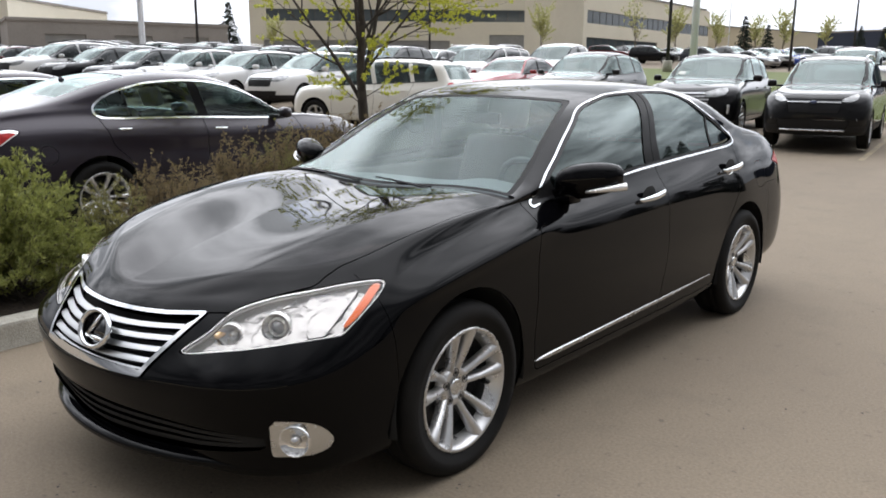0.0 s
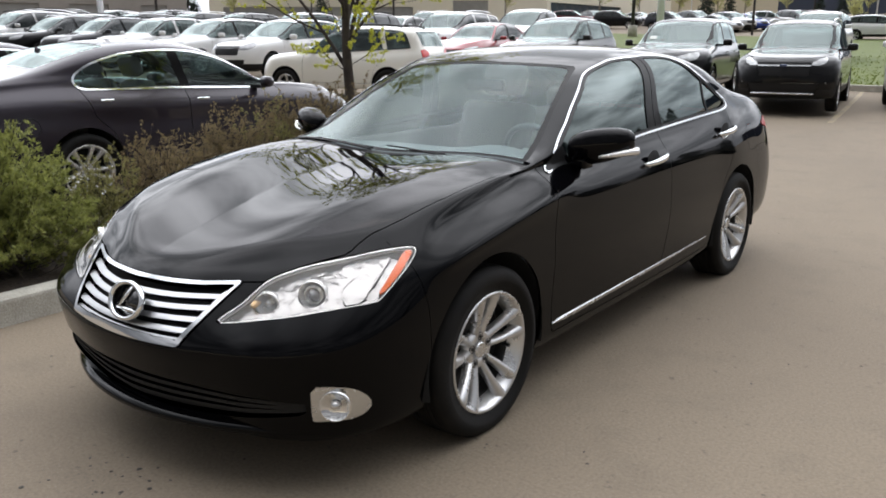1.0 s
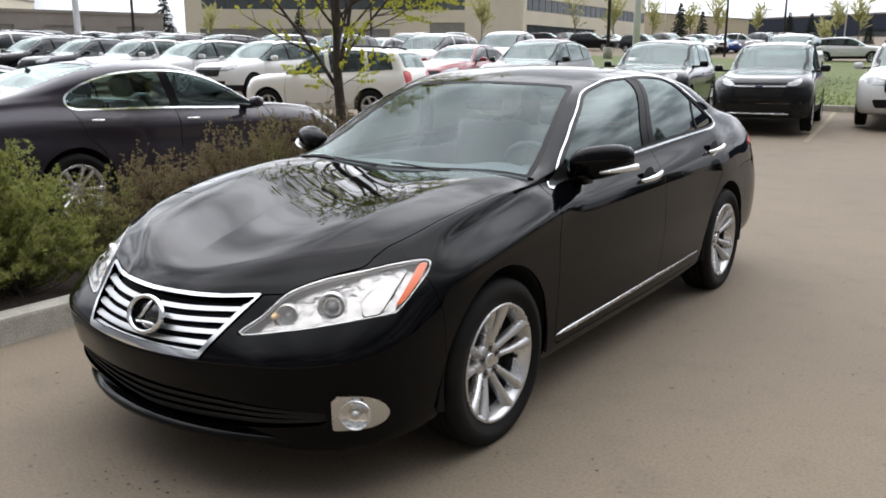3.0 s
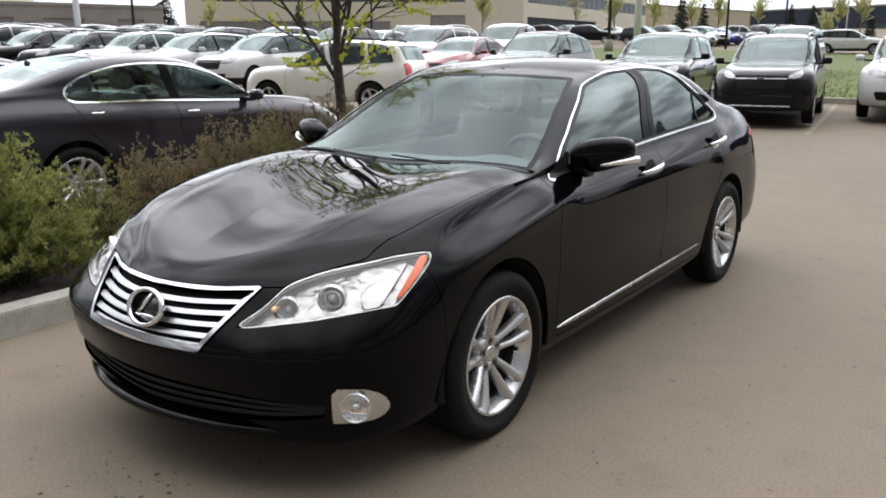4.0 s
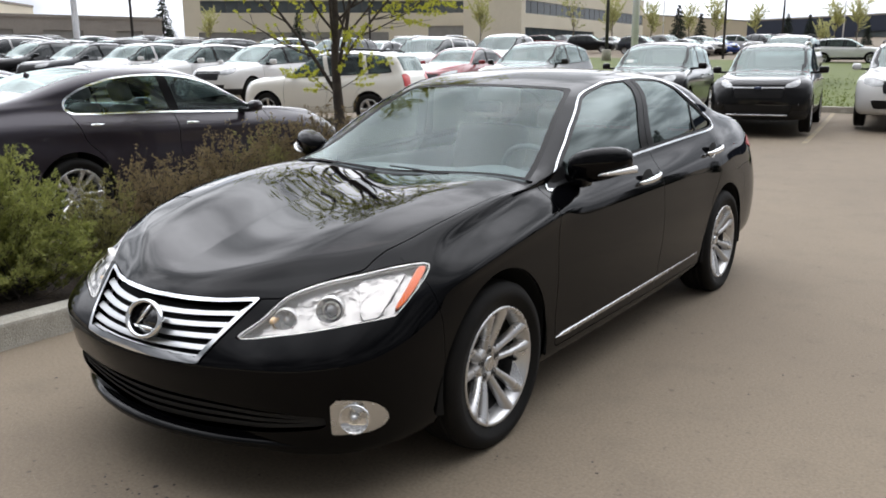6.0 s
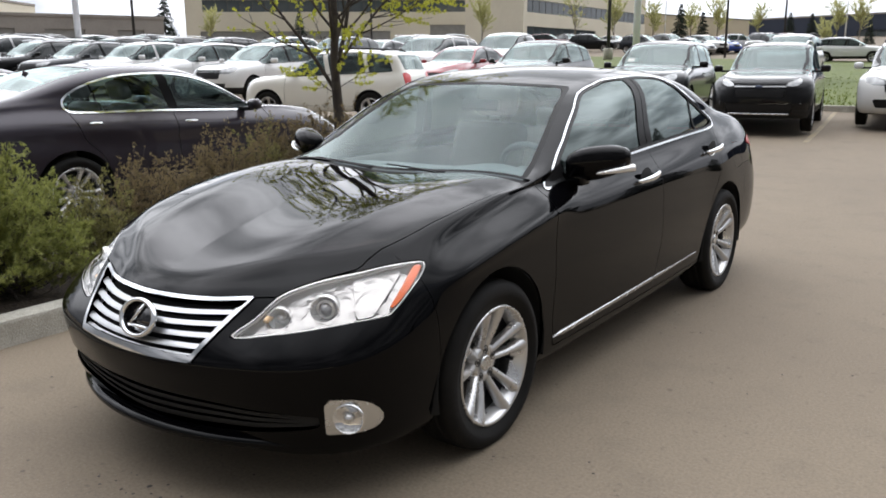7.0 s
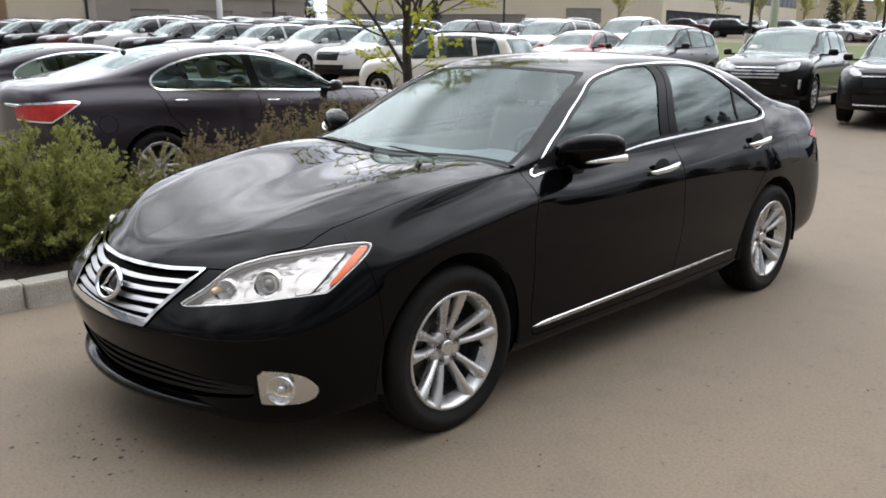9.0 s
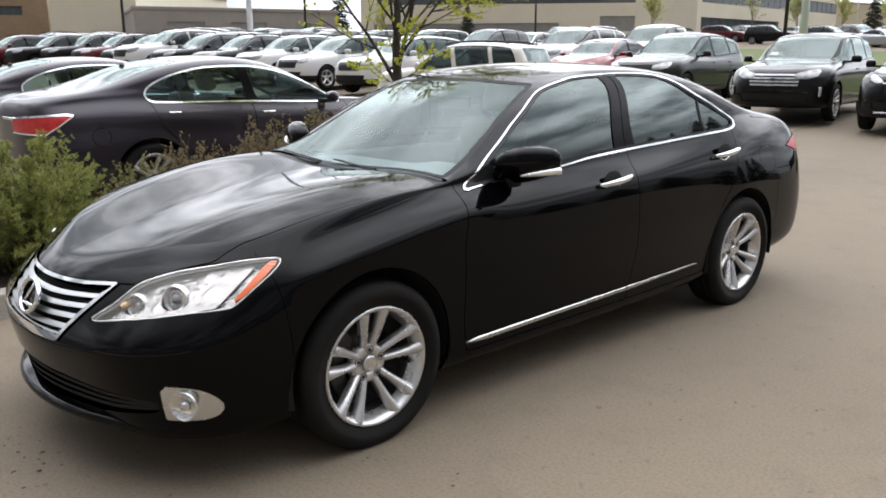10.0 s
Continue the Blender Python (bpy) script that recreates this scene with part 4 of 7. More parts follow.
def door_handle(door, sx, x, y, z):
    """Chrome bar over a dark scoop with a chrome lower rim."""
    V, F = lathe([(0.0, 0.001), (0.004, 0.030), (0.0, 0.034)], 28)
    mesh_ob("handle_cup", [(sx * (x + 0.003 + a * 0.5), y + 0.105 + b * 2.1, z + 0.006 + c * 1.30) for a, b, c in V], F, M_LINER_SHADE, door)
    rimV, rimF = tube([(sx * (x + 0.005), y + 0.105 + 0.070 * math.cos(a), z + 0.004 + 0.044 * math.sin(a)) for a in np.linspace(math.pi * 1.08, math.pi * 1.92, 14)], 0.0045, 6)
    mesh_ob("handle_rim", rimV, rimF, M_CHROME, door, "thin chrome rim")
    pts, rad = [], []
    for t in np.linspace(0, 1, 18):
        bow = math.sin(math.pi * min(1, max(0, t))) ** 0.45
        pts.append((sx * (x + 0.004 + 0.040 * bow), y - 0.012 + 0.262 * t, z - 0.010 + 0.026 * t))
        rad.append(0.0175 * (0.45 + 0.55 * bow) * (0.8 + 0.25 * t))
    mesh_ob("door_handle", *tube(pts, rad, 10, flat=0.75), M_CHROME, door, "chrome door handle")


def head_lamp(car, L, k):
    mir = (lambda q: q) if k == 0 else (lambda q: q.mirrored())
    sx = 1 if k == 0 else -1
    def upturned(q, k):
        """The same piece with its facets turned towards the sky."""
        n_ = q.N + np.array([0, 0, k])
        return Shell(q.P, n_ / np.linalg.norm(n_, axis=1, keepdims=True), q.UV, q.F)
    def seat_at(x, z, d):
        i = int(np.argmin((L.P[:, 0] - x) ** 2 + (L.P[:, 2] - z) ** 2))
        return L.P[i] - L.N[i] * d
    bowls = [(*seat_at(0.658, 0.704, 0.030), 0.044, "projector"), (*seat_at(0.536, 0.668, 0.030), 0.037, "beam_bowl")]
    clear = np.min([np.linalg.norm(L.P - L.N * 0.024 - np.array(b[:3]), axis=1) - b[3] * 1.10 for b in bowls], 0)
    lamp = mir(upturned(L.cut(clear).moved(-0.024), 0.6)).ob("headlight", M_FACET, car, "clear headlight with amber corner strip")
    f = sdf(corner2(L), HERO_LAMP)
    rim = L.cut(np.minimum(-f, f + 0.008))
    # side walls of the housing
    V, F = [], []
    S = L
    edges = {}
    for q in S.F:
        for a, b in zip(q, q[1:] + q[:1]):
            e = (min(a, b), max(a, b))
            edges[e] = edges.get(e, 0) + 1
    for (a, b), n_ in edges.items():
        if n_ == 1:
            o = len(V)
            for i, d in ((a, -0.002), (b, -0.002), (b, -0.061), (a, -0.061)):
                V.append(S.P[i] * np.array([sx, 1, 1]) + S.N[i] * np.array([sx, 1, 1]) * d)
            F.append((o, o + 1, o + 2, o + 3))
    mesh_ob("housing", V, F, M_WHITELAMP, lamp)
    mir(L.cut(np.minimum(-f, f + 0.005)).moved(-0.0015)).ob("lamp_seal", M_WHITELAMP, lamp, "", 0.006)
    glass = mir(L.moved(-0.001)).ob("lens", M_LENS, lamp)
    glass.visible_shadow = False
    # amber strip along the rear edge
    s, z = corner2(L).T
    line = (s + 0.728) - (z - 0.745) * 0.86
    amber = np.minimum.reduce([0.0175 - np.abs(line), -f - 0.008, z - 0.692])
    mir(L.cut(amber).moved(-0.008)).ob("amber_reflector", M_ORANGE, lamp, "amber side strip", 0.01)
    # inner bezel: a bright ledge under the bowls and a divider beside them
    g = -f
    ledge = L.cut(np.minimum.reduce([g - 0.006, 0.020 - g, 0.668 - z, -0.80 - s, s + 1.20]))
    mir(upturned(ledge.moved(-0.012), 0.8)).ob("bezel_ledge", M_FACET, lamp, "", 0.016)
    wing = L.cut(np.minimum.reduce([g - 0.012, s + 0.905, -0.782 - s - (0.745 - z) * 0.9]))
    mir(upturned(wing.moved(-0.016), 0.55)).ob("corner_reflector", M_FACET, lamp, "silver corner reflector", 0.012)
    n = Vector((0.46 * sx, -0.88, 0.05)).normalized()
    rot = n.to_track_quat("X", "Z").to_matrix().to_4x4()
    for x, y, z, r, nm in bowls:
        at = Matrix.Translation((sx * x, y, z)) @ rot
        bowl = lathe([(-0.048, 0.0), (-0.044, r * 0.35), (-0.032, r * 0.66), (-0.006, r * 0.93), (0.0, r * 0.98), (0.004, r * 1.06), (0.0, r * 1.14), (-0.02, r * 1.18)], 32)
        mesh_ob(nm, [at @ Vector(p) for p in bowl[0]], bowl[1], M_REFLECTOR, lamp)
        if nm == "projector":
            ring = lathe([(-0.012, r * 0.52), (-0.004, r * 0.56), (-0.004, r * 0.70), (-0.014, r * 0.74)], 32)
            ball = lathe([(0.010, 0.0), (0.007, r * 0.22), (-0.001, r * 0.42), (-0.012, r * 0.54)], 28)
            mesh_ob("projector_ring", [at @ Vector(p) for p in ring[0]], ring[1], M_REFLECTOR, lamp)
            mesh_ob("projector_lens", [at @ Vector(p) for p in ball[0]], ball[1], M_LAMPBALL, lamp, "smoky round lens")
        else:
            hood_ = lathe([(-0.006, 0.0), (-0.008, r * 0.25), (-0.018, r * 0.34), (-0.045, r * 0.30)], 20)
            mesh_ob("bulb_shield", [at @ Vector(p) for p in hood_[0]], hood_[1], M_CHROME, lamp)
    bulb = lathe([(0.022, 0.0), (0.018, 0.009), (0.0, 0.012), (-0.03, 0.011)], 14)
    mesh_ob("turn_bulb", [Matrix.Translation(Vector(seat_at(0.505, 0.672, 0.022)) * Vector((sx, 1, 1))) @ rot @ Vector(p) for p in bulb[0]], bulb[1], M_BULB, lamp, "orange bulb")


def fog_lamp(car, Fg, k):
    mir = (lambda q: q) if k == 0 else (lambda q: q.mirrored())
    sx = 1 if k == 0 else -1
    fog = mir(Fg.moved(0.002)).ob("fog_lamp", M_SATIN, car, "silver fog lamp bezel with round lamp", 0.03)
    n = Vector((0.52 * sx, -0.85, 0.0)).normalized()
    rot = n.to_track_quat("X", "Z").to_matrix().to_4x4()
    at = Matrix.Translation((sx * 0.789, -2.117, 0.357))
    bowl = lathe([(0.000, 0.0), (0.002, 0.022), (0.008, 0.040), (0.018, 0.048), (0.020, 0.050), (0.010, 0.053)], 28)
    mesh_ob("fog_bowl", [at @ rot @ Vector(p) for p in bowl[0]], bowl[1], M_CHROME, fog)
    lens = lathe([(0.028, 0.0), (0.026, 0.030), (0.020, 0.050)], 28)
    mesh_ob("fog_glass", [at @ rot @ Vector(p) for p in lens[0]], lens[1], M_LENS, fog).visible_shadow = False
    knob = lathe([(0.022, 0.0), (0.018, 0.014), (0.004, 0.018)], 16)
    mesh_ob("fog_bulb_shield", [at @ rot @ Vector(p) for p in knob[0]], knob[1], M_SATIN, fog)


def grille(car, Gr, gf):
    f = gf(Gr)
    x, z = Gr.P[:, 0], Gr.P[:, 2]
    wide = np.where(z < 0.535, 0.030, np.where(z > 0.682, 0.011, 0.019))
    frame_ = Gr.cut(np.minimum(-f, f + wide))
    g = frame_.both().moved(0.007).ob("grille", M_CHROME, car, "chrome grille with horizontal bars and round badge", 0.03)
    back = Gr.cut(-f - 0.004).both().moved(-0.05)
    back.ob("grille_backing", M_LINER_SHADE, g)
    inner = Gr.cut(-f - 0.012)
    x, z = inner.P[:, 0], inner.P[:, 2]
    rows = [(0.663 - 0.0335 * i, 0.0088) for i in range(4)] + [(0.537, 0.0035)]
    for mid, half in rows:
        level = lambda q: q.P[:, 2] - (mid + 0.012 * (q.P[:, 0] / 0.38) ** 2)
        bar = band(inner, level, half).both()
        d = level(bar) / half
        bar.P = bar.P + bar.N * (-0.016 + 0.011 * (0.5 - 0.5 * d) + 0.004 * (1 - d * d))[:, None] + np.array([0, -0.006, 0])
        tilt = bar.N + np.array([0, 0, 0.55]) + np.array([0, 0, 0.25]) * d[:, None]
        bar.N = tilt / np.linalg.norm(tilt, axis=1, keepdims=True)
        bar.ob("bar", M_BAR, g, "", 0.02)
    # badge: ring with a slanted stroke
    at = Matrix.Translation((0.040, -2.352, 0.620)) @ Matrix.Rotation(radians(-22), 4, "X")
    V, F = [], []
    n = 40
    for i in range(n):
        a = 2 * math.pi * i / n
        for q in range(8):
            b = 2 * math.pi * q / 8
            r = 1.0 + 0.13 * math.cos(b)
            V.append(at @ Vector((0.090 * r * math.cos(a), -0.014 + 0.010 * math.sin(b), 0.062 * r * math.sin(a))))
    for i in range(n):
        for q in range(8):
            F.append((i * 8 + q, i * 8 + (q + 1) % 8, ((i + 1) % n) * 8 + (q + 1) % 8, ((i + 1) % n) * 8 + q))
    badge = mesh_ob("badge", V, F, M_CHROME, g, "oval chrome badge")
    plate = lathe([(0.0, 0.0), (0.0, 1.0), (0.010, 1.0)], 36)
    mesh_ob("badge_plate", [at @ Vector((0.084 * p[1], -0.010 + p[0], 0.056 * p[2])) for p in plate[0]], plate[1], M_GLOSSBLACK, badge)
    strokes = [tube([(at @ Vector(p)) for p in ((0.020, -0.014, 0.050), (-0.006, -0.016, 0.008), (-0.032, -0.014, -0.026))], [0.006, 0.0075, 0.0075], 6),
               tube([(at @ Vector(p)) for p in ((-0.035, -0.014, -0.027), (0.01, -0.016, -0.028), (0.060, -0.014, -0.028))], [0.0075, 0.0075, 0.006], 6)]
    mesh_ob("badge_stroke", *join_vf(*strokes), M_CHROME, badge)


def side_mirror(car, sx):
    V, F = [], []
    n, m = 22, 16
    c = Vector((0.905, -0.575, 1.040))
    for i in range(m + 1):
        t = i / m
        a = math.pi * t
        for j in range(n):
            b = 2 * math.pi * j / n
            r = max(math.sin(a), 0.0) ** 0.55
            lx = -math.cos(a) * 0.130
            cb = math.copysign(abs(math.cos(b)) ** 0.8, math.cos(b))
            sb = math.copysign(abs(math.sin(b)) ** 0.8, math.sin(b))
            ly = r * cb * (0.090 if cb < 0 else 0.034)
            lz = r * sb * (0.074 + 0.006 * t if sb > 0 else 0.058 + 0.060 * (1 - t) ** 1.5)
            sweep = 0.06 * (lx / 0.122) * 0.5
            V.append((sx * (c.x + lx), c.y + ly + sweep + 0.03 * t, c.z + lz + 0.012 * (lx / 0.122)))
    for i in range(m):
        for j in range(n):
            F.append((i * n + j, i * n + (j + 1) % n, (i + 1) * n + (j + 1) % n, (i + 1) * n + j))
    mirror = mesh_ob("door_mirror", V, F, M_BLACK, car, "black door mirror with clear side repeater")
    bm = bmesh.new()
    vs = box(bm, 0.74, 0.87, -0.65, -0.56, 0.935, 0.995, 0.018)
    if sx < 0:
        bmesh.ops.scale(bm, vec=(-1, 1, 1), verts=bm.verts)
    part("mirror_foot", bm, M_BLACK, mirror)
    pts = [(sx * (0.93 + 0.135 * t), -0.640 + 0.015 * t + 0.085 * t * t, 0.997 + 0.026 * t) for t in np.linspace(0, 1, 10)]
    mesh_ob("side_repeater", *tube(pts, [0.005 + 0.012 * (i / 9) for i in range(10)], 8), M_REFLECTOR, mirror, "clear side repeater")
    V = [(sx * (c.x + 0.10 * math.cos(a)), c.y + 0.047 + 0.02 * math.cos(a), c.z + 0.052 * math.sin(a)) for a in np.linspace(0, 2 * math.pi, 24, endpoint=False)]
    mesh_ob("mirror_glass", V, [tuple(range(24))], M_CHROME, mirror, "silvered mirror glass", False)


def wiper(car, sx):
    x0 = 0.34 if sx > 0 else -0.08
    x1 = -0.02 if sx > 0 else -0.52
    pts = [(x0 + (x1 - x0) * t, -0.972 + 0.13 * (x0 + (x1 - x0) * t) ** 2 + 0.035 * t, 0.997 + 0.012 * t) for t in np.linspace(0, 1, 12)]
    blade = mesh_ob("wiper", *tube(pts, 0.004, 6), M_PLASTIC, car)
    arm = [(x0 + (x1 - x0) * t, -0.985 + 0.13 * (x0 + (x1 - x0) * t) ** 2 + 0.03 * t, 0.990 + 0.014 * math.sin(math.pi * t * 0.8)) for t in np.linspace(0, 0.55, 8)]
    mesh_ob("arm", *tube(arm, 0.005, 6), M_PLASTIC, blade)


def cushion(bm, x0, x1, y0, y1, z0, z1, m=None, bevel=0.05):
    box(bm, x0, x1, y0, y1, z0, z1, bevel, m)


def cabin(car):
    bm = bmesh.new()
    box(bm, -0.72, 0.72, -0.9, 1.5, 0.27, 0.33, 0.01)
    part("cabin_floor", bm, M_DASH, car)
    V, F = [], []
    prof = [(-0.93, 0.60), (-0.93, 0.945), (-0.80, 0.968), (-0.55, 0.965), (-0.42, 0.935), (-0.36, 0.86), (-0.40, 0.70), (-0.50, 0.60)]
    xs = np.linspace(-0.68, 0.68, 15)
    for x in xs:
        hood_ = 0.035 * math.exp(-((x - 0.36) / 0.17) ** 2)
        for y, z in prof:
            V.append((x, y, z + (hood_ if z > 0.9 and y > -0.7 else 0) - 0.02 * (abs(x) / 0.68) ** 4))
    k = len(prof)
    for i in range(14):
        for j in range(k - 1):
            F.append((i * k + j, i * k + j + 1, (i + 1) * k + j + 1, (i + 1) * k + j))
    mesh_ob("dashboard", V, F, M_DASH, car)
    at = Matrix.Translation((0.36, -0.20, 0.90)) @ Matrix.Rotation(radians(-64), 4, "X")
    ring = tube([at @ Vector((0.185 * math.cos(a), 0.185 * math.sin(a), 0)) for a in np.linspace(0, 2 * math.pi, 40, endpoint=False)], 0.016, 8, True)
    wheel = mesh_ob("steering_wheel", *ring, M_DASH, car, "grey steering wheel")
    bm = bmesh.new()
    box(bm, -0.07, 0.07, -0.06, 0.06, -0.05, 0.0, 0.02)
    box(bm, -0.18, 0.18, -0.02, 0.02, -0.02, 0.0, 0.008)
    bmesh.ops.transform(bm, matrix=at, verts=bm.verts)
    part("wheel_hub", bm, M_DASH, wheel)
    for x in (-0.37, 0.37):
        seat(car, x, 0.12)
    bm = bmesh.new()
    cushion(bm, -0.62, 0.62, 0.82, 1.30, 0.33, 0.60)
    cushion(bm, -0.62, 0.62, 1.22, 1.38, 0.50, 1.02, None, 0.06)
    bench = part("rear_seat", bm, M_SEAT, car)
    for x in (-0.36, 0.36):
        bm = bmesh.new()
        cushion(bm, x - 0.13, x + 0.13, 1.30, 1.39, 1.03, 1.16, None, 0.04)
        part("headrest", bm, M_SEAT, bench)
    bm = bmesh.new()
    box(bm, -0.62, 0.62, 1.36, 1.72, 0.98, 1.01, 0.01)
    part("rear_shelf", bm, M_DASH, car)
    bm = bmesh.new()
    box(bm, -0.12, 0.12, -0.17, -0.145, 1.225, 1.285, 0.012)
    part("rear_view_mirror", bm, M_PLASTIC, car)
    for sx in (1, -1):
        bm = bmesh.new()
        box(bm, sx * 0.78 - 0.02, sx * 0.78 + 0.02, -0.85, 1.25, 0.35, 0.94, 0.02)
        part("door_card", bm, M_SEAT, car)


def seat(car, x, y):
    bm = bmesh.new()
    cushion(bm, x - 0.26, x + 0.26, y - 0.28, y + 0.25, 0.40, 0.58)
    s = part("front_seat", bm, M_SEAT, car)
    lean = Matrix.Translation((x, y + 0.22, 0.52)) @ Matrix.Rotation(radians(-20), 4, "X")
    bm = bmesh.new()
    cushion(bm, -0.25, 0.25, -0.07, 0.07, 0.0, 0.62, lean, 0.06)
    part("backrest", bm, M_SEAT, s)
    bm = bmesh.new()
    cushion(bm, -0.14, 0.14, -0.06, 0.05, 0.67, 0.86, lean, 0.045)
    part("headrest", bm, M_SEAT, s)
    for dx in (-0.05, 0.05):
        mesh_ob("headrest_post", *tube([lean @ Vector((dx, 0, 0.58)), lean @ Vector((dx, 0, 0.72))], 0.007, 6), M_CHROME, s)


hero = build_sedan()


# ---------------------------------------------------------------- ground
def rise(x, y):
    """Height of the land: level round the sedan, climbing gently away from it."""
    s = (x - 2.5) * -0.52 + (y + 3.9) * 0.854
    s = np.minimum(s, 150.0)
    level = -0.95 * (1 - np.exp(-np.maximum(np.minimum(y, 200.0) - 28.0, 0.0) / 18.0))
    return level + 0.050 * 2.0 * np.log1p(np.exp(np.clip((s - 15.5) / 2.0, -30, 80)))


def asphalt():
    """Dusty asphalt: wide pale drifts of dust, darker worn lanes, oil spots, stone speckle."""
    m = bpy.data.materials.new("dusty_asphalt")
    m.use_nodes = True
    nt = m.node_tree
    N, L = nt.nodes.new, nt.links.new
    b = nt.nodes["Principled BSDF"]
    b.inputs["Roughness"].default_value = 0.88
    b.inputs["Specular IOR Level"].default_value = 0.25
    tc = N("ShaderNodeTexCoord")

    def noise(scale, detail, lo, hi, stretch=None, rough=0.55):
        n, r = N("ShaderNodeTexNoise"), N("ShaderNodeMapRange")
        n.inputs["Scale"].default_value, n.inputs["Detail"].default_value, n.inputs["Roughness"].default_value = scale, detail, rough
        if stretch:
            mp = N("ShaderNodeMapping")
            mp.inputs["Scale"].default_value, mp.inputs["Rotation"].default_value = stretch, (0, 0, 0.25)
            L(tc.outputs["Object"], mp.inputs["Vector"])
            L(mp.outputs[0], n.inputs["Vector"])
        else:
            L(tc.outputs["Object"], n.inputs["Vector"])
        r.inputs["From Min"].default_value, r.inputs["From Max"].default_value = lo, hi
        L(n.outputs["Fac"], r.inputs["Value"])
        return n, r.outputs[0]

    def blend(a, colour, fac, amount):
        x, k = N("ShaderNodeMix"), N("ShaderNodeMath")
        x.data_type = "RGBA"
        k.operation, k.inputs[1].default_value = "MULTIPLY", amount
        L(fac, k.inputs[0])
        L(k.outputs[0], x.inputs["Factor"])
        if isinstance(a, tuple):
            x.inputs["A"].default_value = (*a, 1)
        else:
            L(a, x.inputs["A"])
        x.inputs["B"].default_value = (*colour, 1)
        return x.outputs["Result"]

    _, drift = noise(0.30, 5, 0.38, 0.62)
    _, lanes = noise(0.55, 5, 0.45, 0.70, (1.0, 0.22, 1.0))
    _, blot = noise(2.6, 6, 0.52, 0.78)
    grain_n, grain = noise(75.0, 4, 0.42, 0.70, None, 0.7)
    _, pits = noise(16.0, 4, 0.64, 0.74, None, 0.6)
    _, pale = noise(150.0, 1, 0.60, 0.75)
    vor, spot = N("ShaderNodeTexVoronoi"), N("ShaderNodeMapRange")
    vor.inputs["Scale"].default_value = 0.9
    L(tc.outputs["Object"], vor.inputs["Vector"])
    spot.inputs["From Min"].default_value, spot.inputs["From Max"].default_value = 0.14, 0.02
    L(vor.outputs["Distance"], spot.inputs["Value"])
    c = blend((0.199, 0.160, 0.117), (0.253, 0.205, 0.146), drift, 0.5)
    c = blend(c, (0.133, 0.109, 0.082), lanes, 0.28)
    c = blend(c, (0.095, 0.080, 0.063), blot, 0.30)
    c = blend(c, (0.075, 0.065, 0.053), spot.outputs[0], 0.16)
    c = blend(c, (0.092, 0.076, 0.058), grain, 0.55)
    c = blend(c, (0.058, 0.049, 0.038), pits, 0.7)
    c = blend(c, (0.313, 0.279, 0.231), pale, 0.6)
    L(c, b.inputs["Base Color"])
    bp = N("ShaderNodeBump")
    bp.inputs["Strength"].default_value, bp.inputs["Distance"].default_value = 0.18, 0.006
    L(grain_n.outputs["Fac"], bp.inputs["Height"])
    L(bp.outputs[0], b.inputs["Normal"])
    return m


M_ASPHALT = asphalt()


def ground_sheet():
    k = np.concatenate([-np.geomspace(900, 6, 26), np.linspace(-5, 5, 11), np.geomspace(6, 900, 26)])
    xs, ys = k - 4.0, k + 8.0
    X, Y = np.meshgrid(xs, ys)
    Z = rise(X, Y)
    n = len(xs)
    V = np.stack([X, Y, Z], 2).reshape(-1, 3)
    F = [(i * n + j, i * n + j + 1, (i + 1) * n + j + 1, (i + 1) * n + j) for i in range(n - 1) for j in range(n - 1)]
    return mesh_ob("ground", V, F, M_ASPHALT, None, "dusty grey-brown asphalt of the car park", True, 0, "structure", "ground")


ground_sheet()


